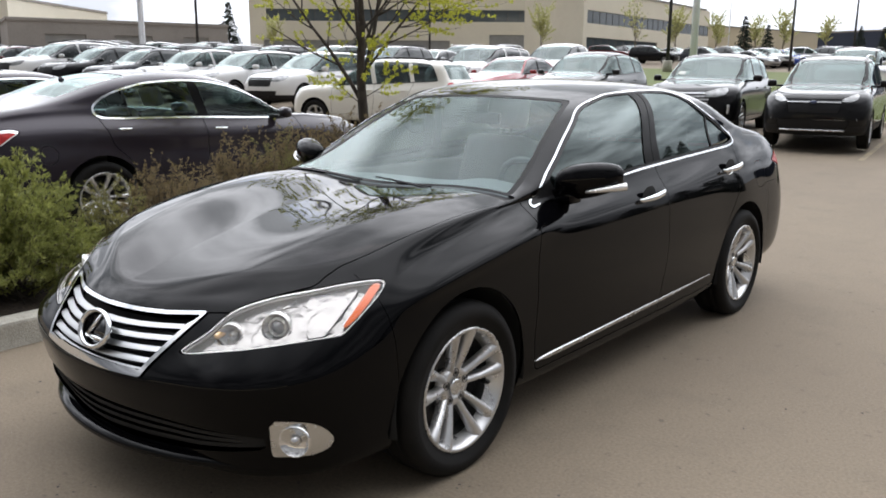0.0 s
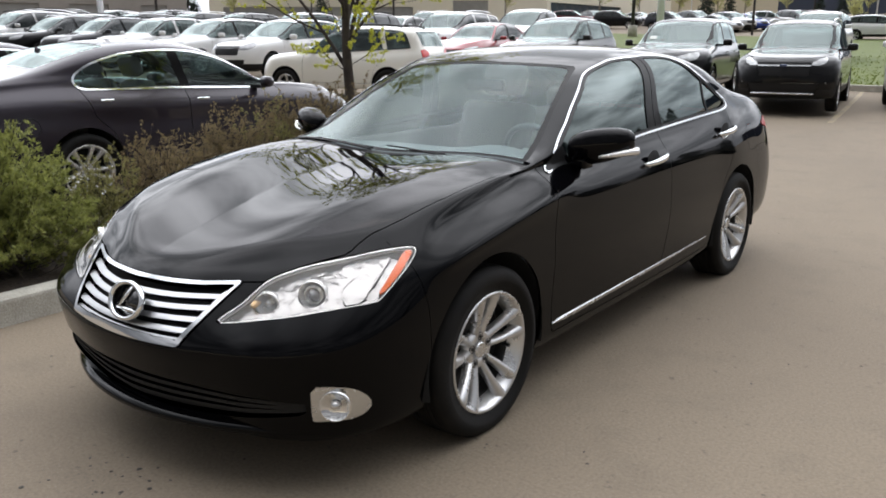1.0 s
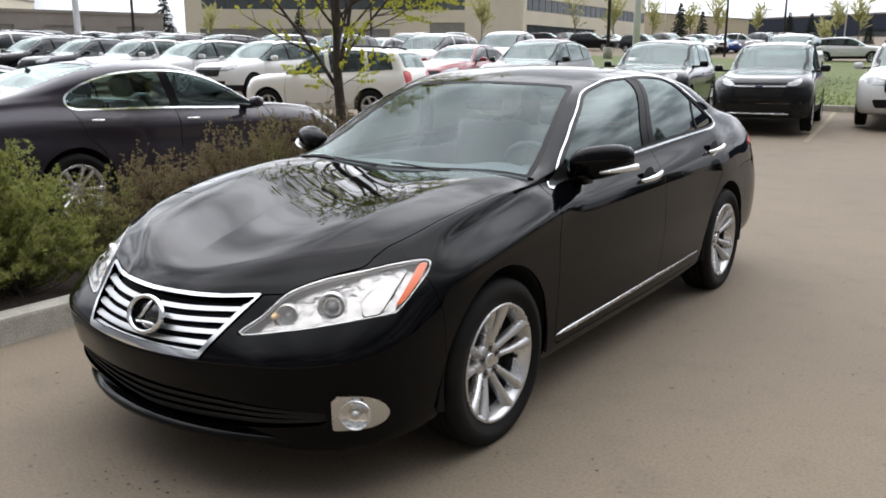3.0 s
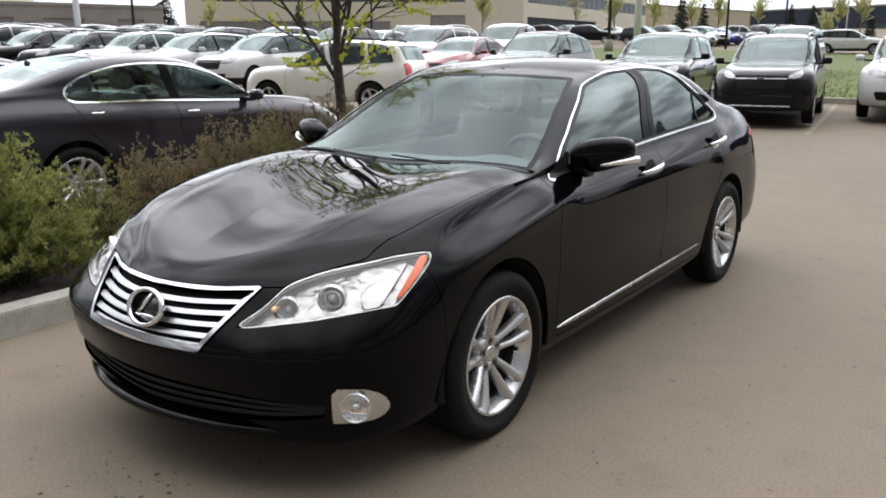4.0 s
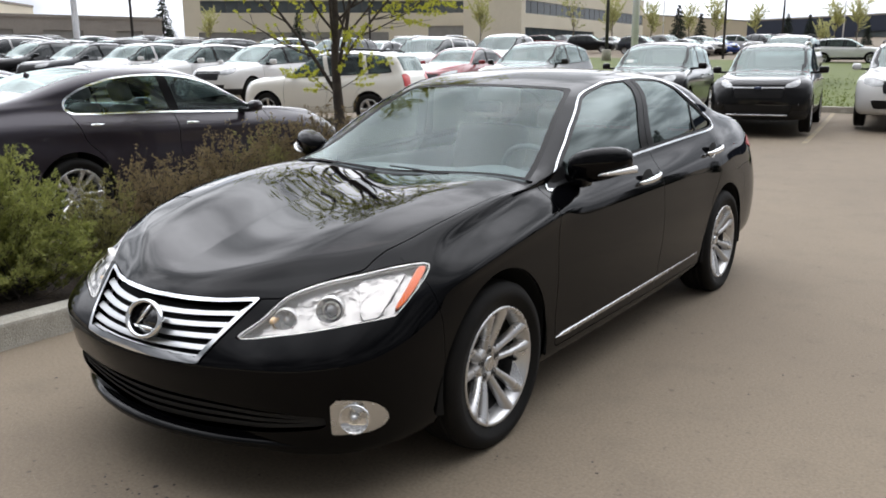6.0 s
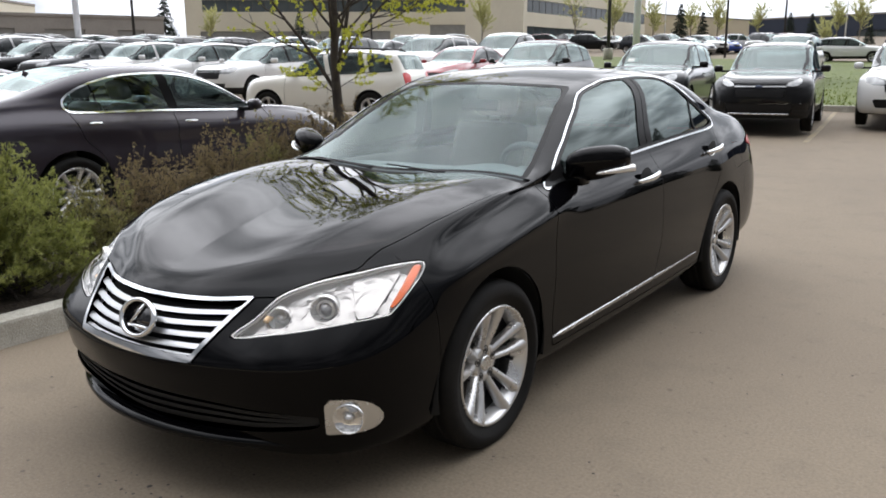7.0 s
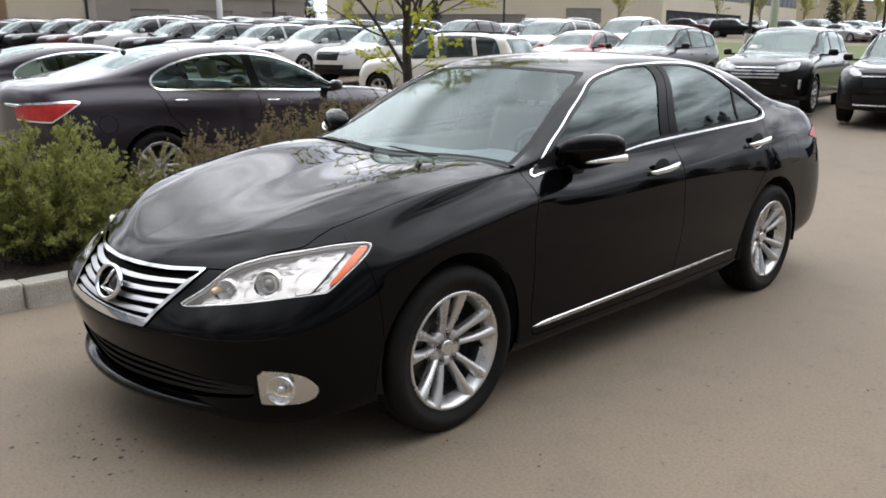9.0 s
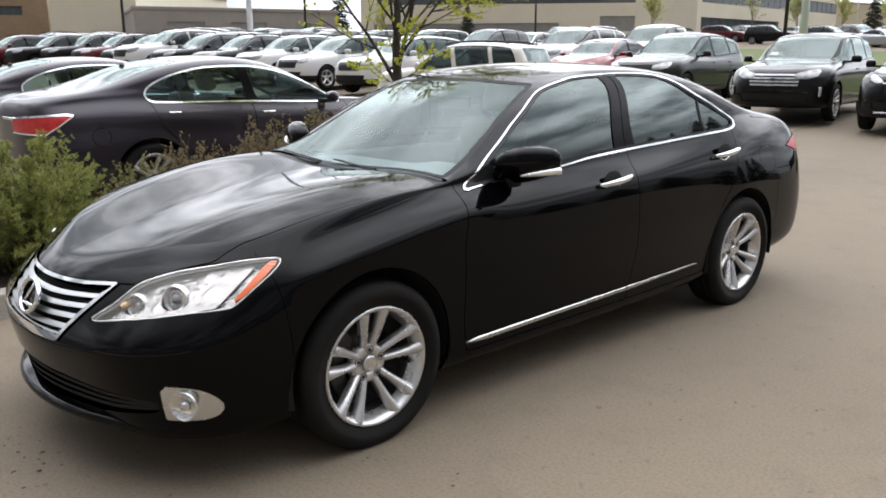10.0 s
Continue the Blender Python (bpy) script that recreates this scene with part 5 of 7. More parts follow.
# ---------------------------------------------------------------- the other cars
SUV = [
    [(0, 0, -2.22, 0.26), (2, 0.44, -2.18, 0.26), (4, 0.78, -1.98, 0.27), (5, 0.83, -1.80, 0.27), (7, 0.83, -1.0, 0.26), (13, 0.83, 1.1, 0.28), (15, 0.82, 1.80, 0.32), (16, 0.80, 2.08, 0.36), (17, 0.72, 2.25, 0.38), (18, 0.48, 2.31, 0.38), (20, 0, 2.33, 0.38)],
    [(0, 0, -2.31, 0.32), (2, 0.46, -2.27, 0.32), (4, 0.82, -2.04, 0.33), (5, 0.875, -1.82, 0.33), (7, 0.88, -1.0, 0.32), (13, 0.88, 1.1, 0.33), (15, 0.87, 1.80, 0.38), (16, 0.85, 2.09, 0.42), (17, 0.76, 2.29, 0.43), (18, 0.50, 2.36, 0.43), (20, 0, 2.38, 0.43)],
    [(0, 0, -2.36, 0.48), (2, 0.47, -2.32, 0.48), (4, 0.84, -2.06, 0.50), (5, 0.905, -1.82, 0.52), (7, 0.90, -1.0, 0.48), (13, 0.90, 1.1, 0.48), (15, 0.90, 1.80, 0.52), (16, 0.87, 2.09, 0.55), (17, 0.78, 2.31, 0.55), (18, 0.51, 2.39, 0.55), (20, 0, 2.41, 0.55)],
    [(0, 0, -2.36, 0.66), (2, 0.47, -2.31, 0.66), (4, 0.84, -2.04, 0.68), (5, 0.915, -1.80, 0.70), (7, 0.91, -1.0, 0.66), (13, 0.91, 1.1, 0.68), (15, 0.905, 1.80, 0.70), (16, 0.875, 2.09, 0.72), (17, 0.79, 2.31, 0.73), (18, 0.51, 2.38, 0.73), (20, 0, 2.40, 0.73)],
    [(0, 0, -2.33, 0.80), (2, 0.46, -2.28, 0.80), (4, 0.82, -2.00, 0.82), (5, 0.905, -1.78, 0.85), (7, 0.905, -1.0, 0.84), (13, 0.905, 1.1, 0.86), (15, 0.895, 1.80, 0.88), (16, 0.865, 2.09, 0.89), (17, 0.78, 2.29, 0.90), (18, 0.51, 2.35, 0.90), (20, 0, 2.37, 0.90)],
    [(0, 0, -2.27, 0.90), (2, 0.44, -2.21, 0.905), (4, 0.78, -1.93, 0.93), (5, 0.87, -1.74, 0.95), (7, 0.88, -1.0, 0.97), (11, 0.875, 0.4, 0.99), (13, 0.87, 1.1, 1.01), (15, 0.855, 1.80, 1.03), (16, 0.83, 2.08, 1.04), (17, 0.76, 2.26, 1.05), (18, 0.50, 2.31, 1.05), (20, 0, 2.33, 1.05)],
    [(0, 0, -2.16, 0.965), (2, 0.41, -2.10, 0.975), (4, 0.70, -1.85, 0.995), (5, 0.80, -1.66, 1.01), (7, 0.825, -1.0, 1.055), (11, 0.82, 0.4, 1.09), (13, 0.815, 1.1, 1.12), (15, 0.80, 1.80, 1.15), (16, 0.78, 2.05, 1.16), (17, 0.71, 2.21, 1.17), (18, 0.48, 2.25, 1.17), (20, 0, 2.27, 1.17)],
    [(0, 0, -2.03, 1.005), (2, 0.36, -1.98, 1.01), (4, 0.62, -1.76, 1.03), (5, 0.73, -1.58, 1.045), (7, 0.77, -1.0, 1.085), (8, 0.765, -0.78, 1.13), (9, 0.755, -0.46, 1.25), (10, 0.745, -0.05, 1.34), (11, 0.74, 0.4, 1.37), (13, 0.735, 1.1, 1.37), (15, 0.725, 1.80, 1.37), (16, 0.71, 2.0, 1.37), (17, 0.65, 2.10, 1.37), (18, 0.45, 2.14, 1.37), (20, 0, 2.15, 1.37)],
    [(0, 0, -1.90, 1.03), (2, 0.30, -1.86, 1.035), (4, 0.53, -1.68, 1.05), (5, 0.64, -1.52, 1.065), (7, 0.71, -1.0, 1.105), (8, 0.715, -0.76, 1.19), (9, 0.69, -0.44, 1.39), (10, 0.665, -0.05, 1.575), (11, 0.66, 0.4, 1.62), (13, 0.65, 1.1, 1.615), (15, 0.64, 1.75, 1.58), (16, 0.62, 1.93, 1.565), (17, 0.57, 1.99, 1.56), (18, 0.40, 2.02, 1.56), (20, 0, 2.03, 1.56)],
    [(0, 0, -1.78, 1.05), (2, 0.16, -1.75, 1.05), (4, 0.29, -1.60, 1.065), (5, 0.34, -1.46, 1.08), (7, 0.36, -1.0, 1.125), (8, 0.365, -0.76, 1.235), (9, 0.355, -0.44, 1.43), (10, 0.345, -0.05, 1.625), (11, 0.34, 0.4, 1.675), (13, 0.335, 1.1, 1.665), (15, 0.33, 1.70, 1.62), (16, 0.32, 1.84, 1.60), (18, 0.20, 1.92, 1.59), (20, 0, 1.94, 1.59)],
    [(0, 0, -1.70, 1.06), (2, 0, -1.67, 1.06), (4, 0, -1.54, 1.075), (5, 0, -1.42, 1.09), (7, 0, -1.0, 1.13), (8, 0, -0.76, 1.25), (9, 0, -0.44, 1.445), (10, 0, -0.05, 1.64), (11, 0, 0.4, 1.69), (13, 0, 1.1, 1.68), (15, 0, 1.66, 1.63), (16, 0, 1.80, 1.61), (18, 0, 1.87, 1.60), (20, 0, 1.89, 1.60)],
]
SUV_WINDOW = [(-0.93, 1.075), (-0.60, 1.30), (-0.28, 1.49), (-0.05, 1.565), (0.4, 1.60), (1.1, 1.595), (1.65, 1.555), (1.84, 1.49), (1.98, 1.22), (1.93, 1.175), (1.1, 1.135), (0.2, 1.10)]
M_TRIMGLASS = material("dark_glass", (0.015, 0.020, 0.021), rough=0.03, coat=0.5, vary=0.5, scale=3, tint=(0.03, 0.035, 0.035))
FAR_WHEELS = {}


def far_wheels(key, R, r_rim, spokes, pairs=False):
    if key not in FAR_WHEELS:
        FAR_WHEELS[key] = wheel_meshes(key, R, r_rim, 0.20, spokes, pairs, 32, False)
    return FAR_WHEELS[key]




def build_car(kind, name, category, mat, label, at, suv=True, L=4.75, W=1.84, H=1.70, wheel=(0.36, 0.245, 5, False), rails=True, chrome=True, glass=None,
              lower=False, grille_bars=0, detail=(5, 4), grille_mat=None, lamp=None, lines=None, window=None, tail=None, boxy=0.0, sag=0.0, see=False, lean=0.25, shape=None, flap=None):
    """A parked car at (x, y, heading): heading 0 looks along -y."""
    base = lines or (SUV if suv else HERO)
    bl, bw, bh = (4.75, 1.84, 1.70) if suv else (4.87, 1.82, 1.45)
    ky, kx, kz = L / bl, W / bw, H / bh
    shaped = []
    for row, line in enumerate(base):
        o = []
        for u, x, y, z in line:
            if boxy and 9 <= u <= 16 and row >= 7:
                x = x * (1 + 0.10 * boxy)
            if boxy and u >= 15 and row >= 7:
                y = y + 0.13 * boxy * (row - 6) / 4
            if boxy and u <= 4 and row >= 5:
                z = z + 0.05 * boxy
            if sag and u >= 13 and row >= 8:
                z = z - sag * (u - 12) / 8
            o.append((u, x * kx, y * ky, z * kz))
        shaped.append(o)
    car = new(name)
    S = car_surface(shaped, *detail, shape)
    v = lambda s: s.UV[:, 1]
    R, r_rim, spokes, pairs = wheel
    ax = (1.43 if suv else 1.3875) * ky
    Ra = R + 0.05
    for yc in (-ax, ax):
        d = np.hypot(S.P[:, 1] - yc, S.P[:, 2] - R) - Ra
        S = S.cut(np.where(S.P[:, 0] > 0.45, d, 1.0))
        arch_liner(car, 0.50, W / 2 - 0.02, yc, R, Ra)
    poly = np.array(window or (SUV_WINDOW if suv else HERO_WINDOW)) * np.array([ky, kz])
    poly = smooth_line(poly, 80, True) if suv or window is not None else poly
    top_v = 8.3 if suv else 8.9
    W_, S = S.split(np.maximum(sdf(side2(S), poly), (v(S) - top_v) * 0.1))
    wsb, wst = ((-0.96, -0.12) if suv else (-0.965, -0.128))
    def screen(s):
        x, y = s.P[:, 0], s.P[:, 1]
        return np.maximum.reduce([y - (wst + 0.08 * x * x) * ky, (wsb + 0.15 * x * x) * ky - y, ((8.22 - v(s)) * 0.07 if suv else (x / kx - 0.688 + 0.262 * (y / ky + 0.765)))])
    G, S = S.split(screen(S))
    rs = ((1.86, 9.0) if suv else (0.98, 1.62))
    def rear_screen(s):
        x, y, z = s.P.T
        if suv:
            return np.maximum.reduce([1.95 * ky - y, 1.22 * kz - z, z - 1.545 * kz, x - 0.60 * kx])
        return np.maximum.reduce([y - 1.62 * ky, (0.98 - 0.1 * x * x) * ky - y, (8.35 - v(s)) * 0.07])
    Gb, S = S.split(rear_screen(S))
    gl = glass or M_TRIMGLASS
    # front: lamps, grille, lower mouth
    lamp_poly = lamp or ([(-1.30, 0.80), (-1.26, 0.90), (-1.0, 0.965), (-0.80, 0.985), (-0.82, 0.93), (-0.92, 0.85), (-1.1, 0.80)] if suv else HERO_LAMP)
    lamp_poly = np.array(lamp_poly) * np.array([(kx + ky) / 2, kz])
    Lp, S = S.split(np.where((S.P[:, 1] < -1.4) & (S.P[:, 0] > 0.1), sdf(corner2(S), lamp_poly), 1.0), 0.002)
    gp = np.array([(-0.46, 0.90), (-0.42, 0.66), (0.42, 0.66), (0.46, 0.90)] if suv else [(-0.40, 0.73), (-0.30, 0.51), (0.30, 0.51), (0.40, 0.73)]) * np.array([kx, kz])
    Gf = np.where(S.P[:, 1] < -1.7, sdf(front2(S), gp), 1.0)
    Gr, S = S.split(Gf, 0.002)
    mp = np.array([(-0.62, 0.54), (-0.56, 0.38), (0.56, 0.38), (0.62, 0.54)] if suv else [(-0.6, 0.34), (-0.58, 0.26), (0.58, 0.26), (0.6, 0.34)]) * np.array([kx, kz])
    Mo, S = S.split(np.where(S.P[:, 1] < -1.7, sdf(front2(S), mp), 1.0), 0.002)
    # tail lamps
    if suv:
        tp = np.array([(1.06, 0.82), (1.0, 1.14), (1.14, 1.16), (1.26, 1.10), (1.26, 0.84)])
    else:
        tp = np.array([(1.04, 0.80), (1.00, 0.865), (1.10, 0.985), (1.62, 0.975), (1.66, 0.83)])
    if tail is not None:
        tp = np.array(tail)
    tp = tp * np.array([(kx + ky) / 2, kz])
    Tl, S = S.split(np.where(S.P[:, 1] > 1.4, sdf(rear2(S), tp), 1.0), 0.002)
    if flap:
        ring = [(flap[0] + flap[2] * math.cos(a), flap[1] + flap[2] * math.sin(a)) for a in np.linspace(0, 2 * math.pi, 28, endpoint=False)]
        Fl, S = S.split(np.where(S.P[:, 0] > 0.5, sdf(side2(S), ring), 1.0), 0.0025)
        Fl.mirrored().ob("fuel_flap", mat, car, "", 0.01)
        Fl.ob("filler_cover", mat, car, "", 0.01)
    # lower cladding
    if lower:
        Cl, S = S.split(S.P[:, 2] - (0.43 * kz if suv else 0.28 * kz))
        Cl.both().ob("lower_cladding", M_PLASTIC, car, "matt black plastic lower cladding")
    H_, S = S.split(np.maximum((np.interp(S.UV[:, 0], [0, 3, 5, 8], [5.9, 6.1, 6.6, 7.2]) - v(S)) * 0.07, S.P[:, 1] - (wsb - 0.06 + 0.15 * S.P[:, 0] ** 2) * ky), 0.004)
    H_.both().ob("hood", mat, car, "", 0.01)
    b_y = 0.29 * ky if suv else 0.287 * ky
    dl = [[(-0.88, 0.97), (-0.92, 0.60), (-0.90, 0.26), (0.24, 0.26), (0.29, 0.60), (0.285, 1.05), (-0.5, 1.2)], [(0.285, 1.05), (0.29, 0.60), (0.24, 0.26), (0.96, 0.275), (1.12, 0.66), (1.27, 0.80), (1.37, 1.09), (0.8, 1.3)]]
    if suv:
        dl = [[(-0.90, 1.04), (-0.93, 0.70), (-0.92, 0.40), (0.24, 0.40), (0.30, 0.70), (0.29, 1.14), (-0.5, 1.3)], [(0.29, 1.14), (0.30, 0.70), (0.24, 0.40), (0.96, 0.40), (1.08, 0.72), (1.26, 0.90), (1.36, 1.14), (0.8, 1.35)]]
    for poly_, nm in zip(dl, ("front_door", "rear_door")):
        pp = np.array(poly_) * np.array([ky, kz])
        D, S = S.split(np.where((S.P[:, 0] > 0.5) & (v(S) < 7.4), sdf(side2(S), pp), 1.0), 0.004)
        for q in (D, D.mirrored()):
            sx = 1 if q is D else -1
            d_ob = q.ob(nm, mat, car, "", 0.01)
            hy = (0.02 if nm[0] == "f" else (1.02 if suv else 1.05)) * ky
            hz = (0.965 if suv else (0.895 if nm[0] == "f" else 0.93)) * kz
            hx = (0.885 if suv else 0.835) * kx
            pts = [(sx * (hx + 0.028 * math.sin(math.pi * t)), hy + 0.20 * t, hz) for t in np.linspace(0, 1, 7)]
            mesh_ob("door_handle", *tube(pts, [0.006, 0.012, 0.014, 0.014, 0.014, 0.012, 0.006], 6), M_CHROME if chrome else mat, d_ob)
    for q in S.both().pieces():
        q.ob("body_panel", mat, car, "", 0.01)
    # glass
    inner = W_
    y, z = inner.P[:, 1], inner.P[:, 2]
    w = from_edge(W_, poly) if not suv else sdf(np.stack([y, z], 1), poly)
    if chrome:
        ch = inner.cut(w + (0.026 if suv else 0.018))
        pane = inner.cut(-w - (0.024 if suv else 0.017))
    else:
        ch = inner.cut(w + 0.015)
        pane = inner.cut(-w - 0.014)
    y, z = pane.P[:, 1], pane.P[:, 2]
    bars = [(b_y + (1.1 * kz - z) * lean, 0.055)]
    bars.append(((1.32 if suv else 1.08) * ky + (1.2 * kz - z) * lean, 0.05 if suv else 0.012))
    fb = np.min([np.abs(y - c) - h for c, h in bars], 0)
    for k in (0, 1):
        mir = (lambda q: q) if k == 0 else (lambda q: q.mirrored())
        mir(ch.moved(0.004)).ob("window_surround", M_CHROME if chrome else M_PLASTIC, car)
        for c, h in bars:
            q = pane.cut(h - np.abs(y - c))
            for piece in q.pieces() if q.F else ():
                mir(piece.moved(-0.001)).ob("door_pillar", M_PILLAR if not (suv and boxy) else mat, car)
        for lo, hi, nm in ((-9, bars[0][0], "front_side_window"), (bars[0][0], bars[1][0], "rear_side_window"), (bars[1][0], 9, "quarter_window")):
            f = np.minimum.reduce([fb, y - lo, hi - y])
            q = pane.cut(f)
            if q.F:
                mir(q.moved(-0.004)).ob(nm, gl, car)
        mir(Lp.moved(0.002)).ob("headlight", M_FARLAMP, car, "clear headlight", 0.01)
        lit = mir(Tl.moved(0.003)).ob("tail_light", M_RED, car, "red tail light", 0.01)
        if tail is not None:
            a, zz = rear2(Tl)[:, 0] / ((kx + ky) / 2), Tl.P[:, 2] / kz
            top = np.interp(a, [0.865, 0.93, 1.28, 1.52], [0.945, 0.962, 0.945, 0.925])
            low = np.interp(a, [0.865, 0.97, 1.08, 1.48], [0.945, 0.850, 0.775, 0.785])
            for nm, f, mt in (("chrome_strip", zz - top + 0.020, M_CHROME), ("clear_strip", low + 0.014 - zz, M_WHITELAMP)):
                q = Tl.cut(f)
                if q.F:
                    mir(q.moved(0.006)).ob(nm, mt, lit, "", 0.006)
    G.both().moved(-0.003).ob("windscreen", M_FARWS, car)
    Gb.both().moved(-0.003).ob("rear_screen", gl, car)
    g = Gr.both().moved(-0.012).ob("grille", grille_mat or M_PLASTIC, car)
    zs0, zs1 = ((0.69, 0.87) if suv else (0.54, 0.70))
    for i in range(grille_bars):
        zc = (zs0 + (zs1 - zs0) * i / max(grille_bars - 1, 1)) * kz
        half = 0.011 if grille_bars == 1 else (0.5 * (zs1 - zs0) / max(grille_bars, 1)) * 0.72 * kz
        if grille_bars == 1:
            zc = (zs1 - 0.025) * kz
        bar = Gr.cut(half - np.abs(Gr.P[:, 2] - zc))
        if bar.F:
            bar.both().moved(0.008).ob("bar", M_BRIGHTBAR, g, "chrome bar", 0.01)
    Mo.both().moved(-0.012).ob("lower_mouth", M_PLASTIC, car)
    # mirrors
    for sx in (1, -1):
        bm = bmesh.new()
        mz = (1.16 if suv else 1.03) * kz
        my = (-0.66 if suv else -0.58) * ky
        mh = 0.068 if suv else 0.056
        box(bm, W / 2, W / 2 + 0.185, my - 0.07, my + 0.05, mz - mh, mz + mh, 0.048)
        for vv in bm.verts:
            vv.co.y += 0.25 * (vv.co.x - W / 2)
        if sx < 0:
            bmesh.ops.scale(bm, vec=(-1, 1, 1), verts=bm.verts)
        mi = part("door_mirror", bm, mat, car)
        bm = bmesh.new()
        box(bm, W / 2 - 0.16, W / 2 + 0.02, -0.70 * ky if suv else -0.62 * ky, -0.60 * ky if suv else -0.54 * ky, mz - 0.07, mz - 0.03, 0.01)
        if sx < 0:
            bmesh.ops.scale(bm, vec=(-1, 1, 1), verts=bm.verts)
        part("mirror_foot", bm, M_PLASTIC, mi)
        if suv and rails:
            pts = [(sx * (0.60 + 0.03 * boxy) * kx, yy * ky, (1.655 + 0.05 * math.sin(math.pi * (yy + 0.1) / 1.8) ** 0.5 if -0.1 < yy < 1.7 else 1.64) * kz) for yy in np.linspace(-0.1, 1.7, 12)]
            mesh_ob("roof_rail", *tube(pts, 0.018, 6), M_PLASTIC if rails == 1 else M_SATIN, car)
    bm = bmesh.new()
    box(bm, -0.5, 0.5, -L / 2 + 0.3, L / 2 - 0.3, 0.2 if not suv else 0.27, 0.34, 0.02)
    box(bm, -W / 2 + 0.12, W / 2 - 0.12, -ax + 0.5, ax - 0.5, 0.2 if not suv else 0.27, 0.34, 0.02)
    part("underbody", bm, M_LINER_SHADE, car)
    if see:
        for x in (-0.37, 0.37):
            seat(car, x, 0.12)
        bm = bmesh.new()
        cushion(bm, -0.62, 0.62, 0.82, 1.30, 0.33, 0.60)
        cushion(bm, -0.62, 0.62, 1.22, 1.38, 0.50, 1.02, None, 0.06)
        part("rear_seat", bm, M_SEAT, car)
        bm = bmesh.new()
        box(bm, -0.68, 0.68, -0.93, -0.42, 0.60, 0.96, 0.05)
        part("dashboard", bm, M_DASH, car)
    put_wheels(car, far_wheels("w%d_%d_%d" % (R * 1000, spokes, pairs), R, r_rim, spokes, pairs), W / 2 - 0.115, -ax, ax, R - 0.006)
    x, y, turn = at
    car.matrix_world = pose(x, y, float(rise(x, y)), 0, 0, turn)
    return tagged(car, label, category)


def car_at(proto, x, y, turn, mat=None, label=""):
    """A copy of a car with its own paint."""
    c = copy_thing(proto, pose(x, y, float(rise(x, y)), 0, 0, turn))
    if label:
        c["label"] = label
    return c


WHITE, BLACKP = (0.70, 0.70, 0.69), (0.004, 0.004, 0.0045)
M_PLUM = material("plum_grey_paint", (0.028, 0.023, 0.030), rough=0.36, metal=0.3, coat=1.0, coat_ior=1.32, spec=0.1, fine=0.5, fine_scale=500, tint=(0.048, 0.040, 0.050))

# the plum-grey sedans beyond the planting, tails towards the camera
PLUM_WINDOW = [(-0.815, 0.975), (-0.62, 1.070), (-0.42, 1.170), (-0.20, 1.262), (0.02, 1.325), (0.25, 1.356), (0.50, 1.360), (0.78, 1.345), (1.02, 1.302), (1.22, 1.240), (1.355, 1.16), (1.385, 1.09), (1.34, 1.035), (1.2, 1.018), (0.4, 1.0), (-0.3, 0.975), (-0.7, 0.962)]
plum_tail = [(1.08, 0.775), (0.97, 0.850), (0.865, 0.945), (0.93, 0.962), (1.28, 0.945), (1.52, 0.925), (1.48, 0.785)]


def plum_sides(S, tu, tv):
    """A proud haunch over the rear wheel and a soft hollow along the doors."""
    U, V = np.meshgrid(tu, tv)
    step = lambda t: np.clip(t, 0, 1) ** 2 * (3 - 2 * np.clip(t, 0, 1))
    haunch = step((U - 11.0) / 2.5) * step((17.5 - U) / 1.5)
    doors = step((U - 5.5) / 1.5) * step((14.5 - U) / 2.0)
    S[..., 0] += haunch * 0.020 * (np.exp(-((V - 4.75) / 0.5) ** 2) - np.exp(-((V - 5.7) / 0.45) ** 2)) - doors * 0.016 * np.exp(-((V - 3.7) / 0.7) ** 2)


plum = build_car("plum", "parked_sedan", "car", M_PLUM, "plum-grey metallic sedan with chrome window trim, parked behind the shrubs", (-5.38, 1.42, 180), suv=False,
                 L=5.0, W=1.858, H=1.50, wheel=(0.345, 0.245, 5, True), glass=M_CLEARGLASS, lean=-0.30, shape=plum_sides, flap=(1.90, 0.77, 0.085), detail=(9, 8), see=True, tail=plum_tail, window=PLUM_WINDOW)
bm = bmesh.new()
bmesh.ops.create_cone(bm, cap_ends=True, segments=10, radius1=0.078, radius2=0.010, depth=0.065)
bmesh.ops.transform(bm, matrix=Matrix.Translation((0, 0, 0)) @ Matrix.Diagonal((0.25, 1.0, 1, 1)), verts=bm.verts)
for vv in bm.verts:
    if vv.co.z > 0:
        vv.co.y += 0.05
bmesh.ops.transform(bm, matrix=Matrix.Translation((0, 1.28, 1.402)), verts=bm.verts)
part("roof_aerial", bm, M_PLUM, plum, "shark-fin aerial")
second = copy_thing(plum, pose(-8.25, 1.10, 0, 0, 0, 180))
second["label"] = "plum-grey metallic sedan parked beside its twin"
for c in (plum, second):
    bm = bmesh.new()
    box(bm, -0.42, 0.42, 2.485, 2.52, 0.93, 0.958, 0.008)
    part("trunk_trim", bm, M_CHROME, c, "chrome strip across the trunk lid")

# repeats in the rows: bearing from the aisle, distance, heading
EYE0 = (2.436, -3.933)


def bearing(b, d):
    b = 0.968 * b + 0.68
    return EYE0[0] + d * math.sin(radians(b)), EYE0[1] + d * math.cos(radians(b))



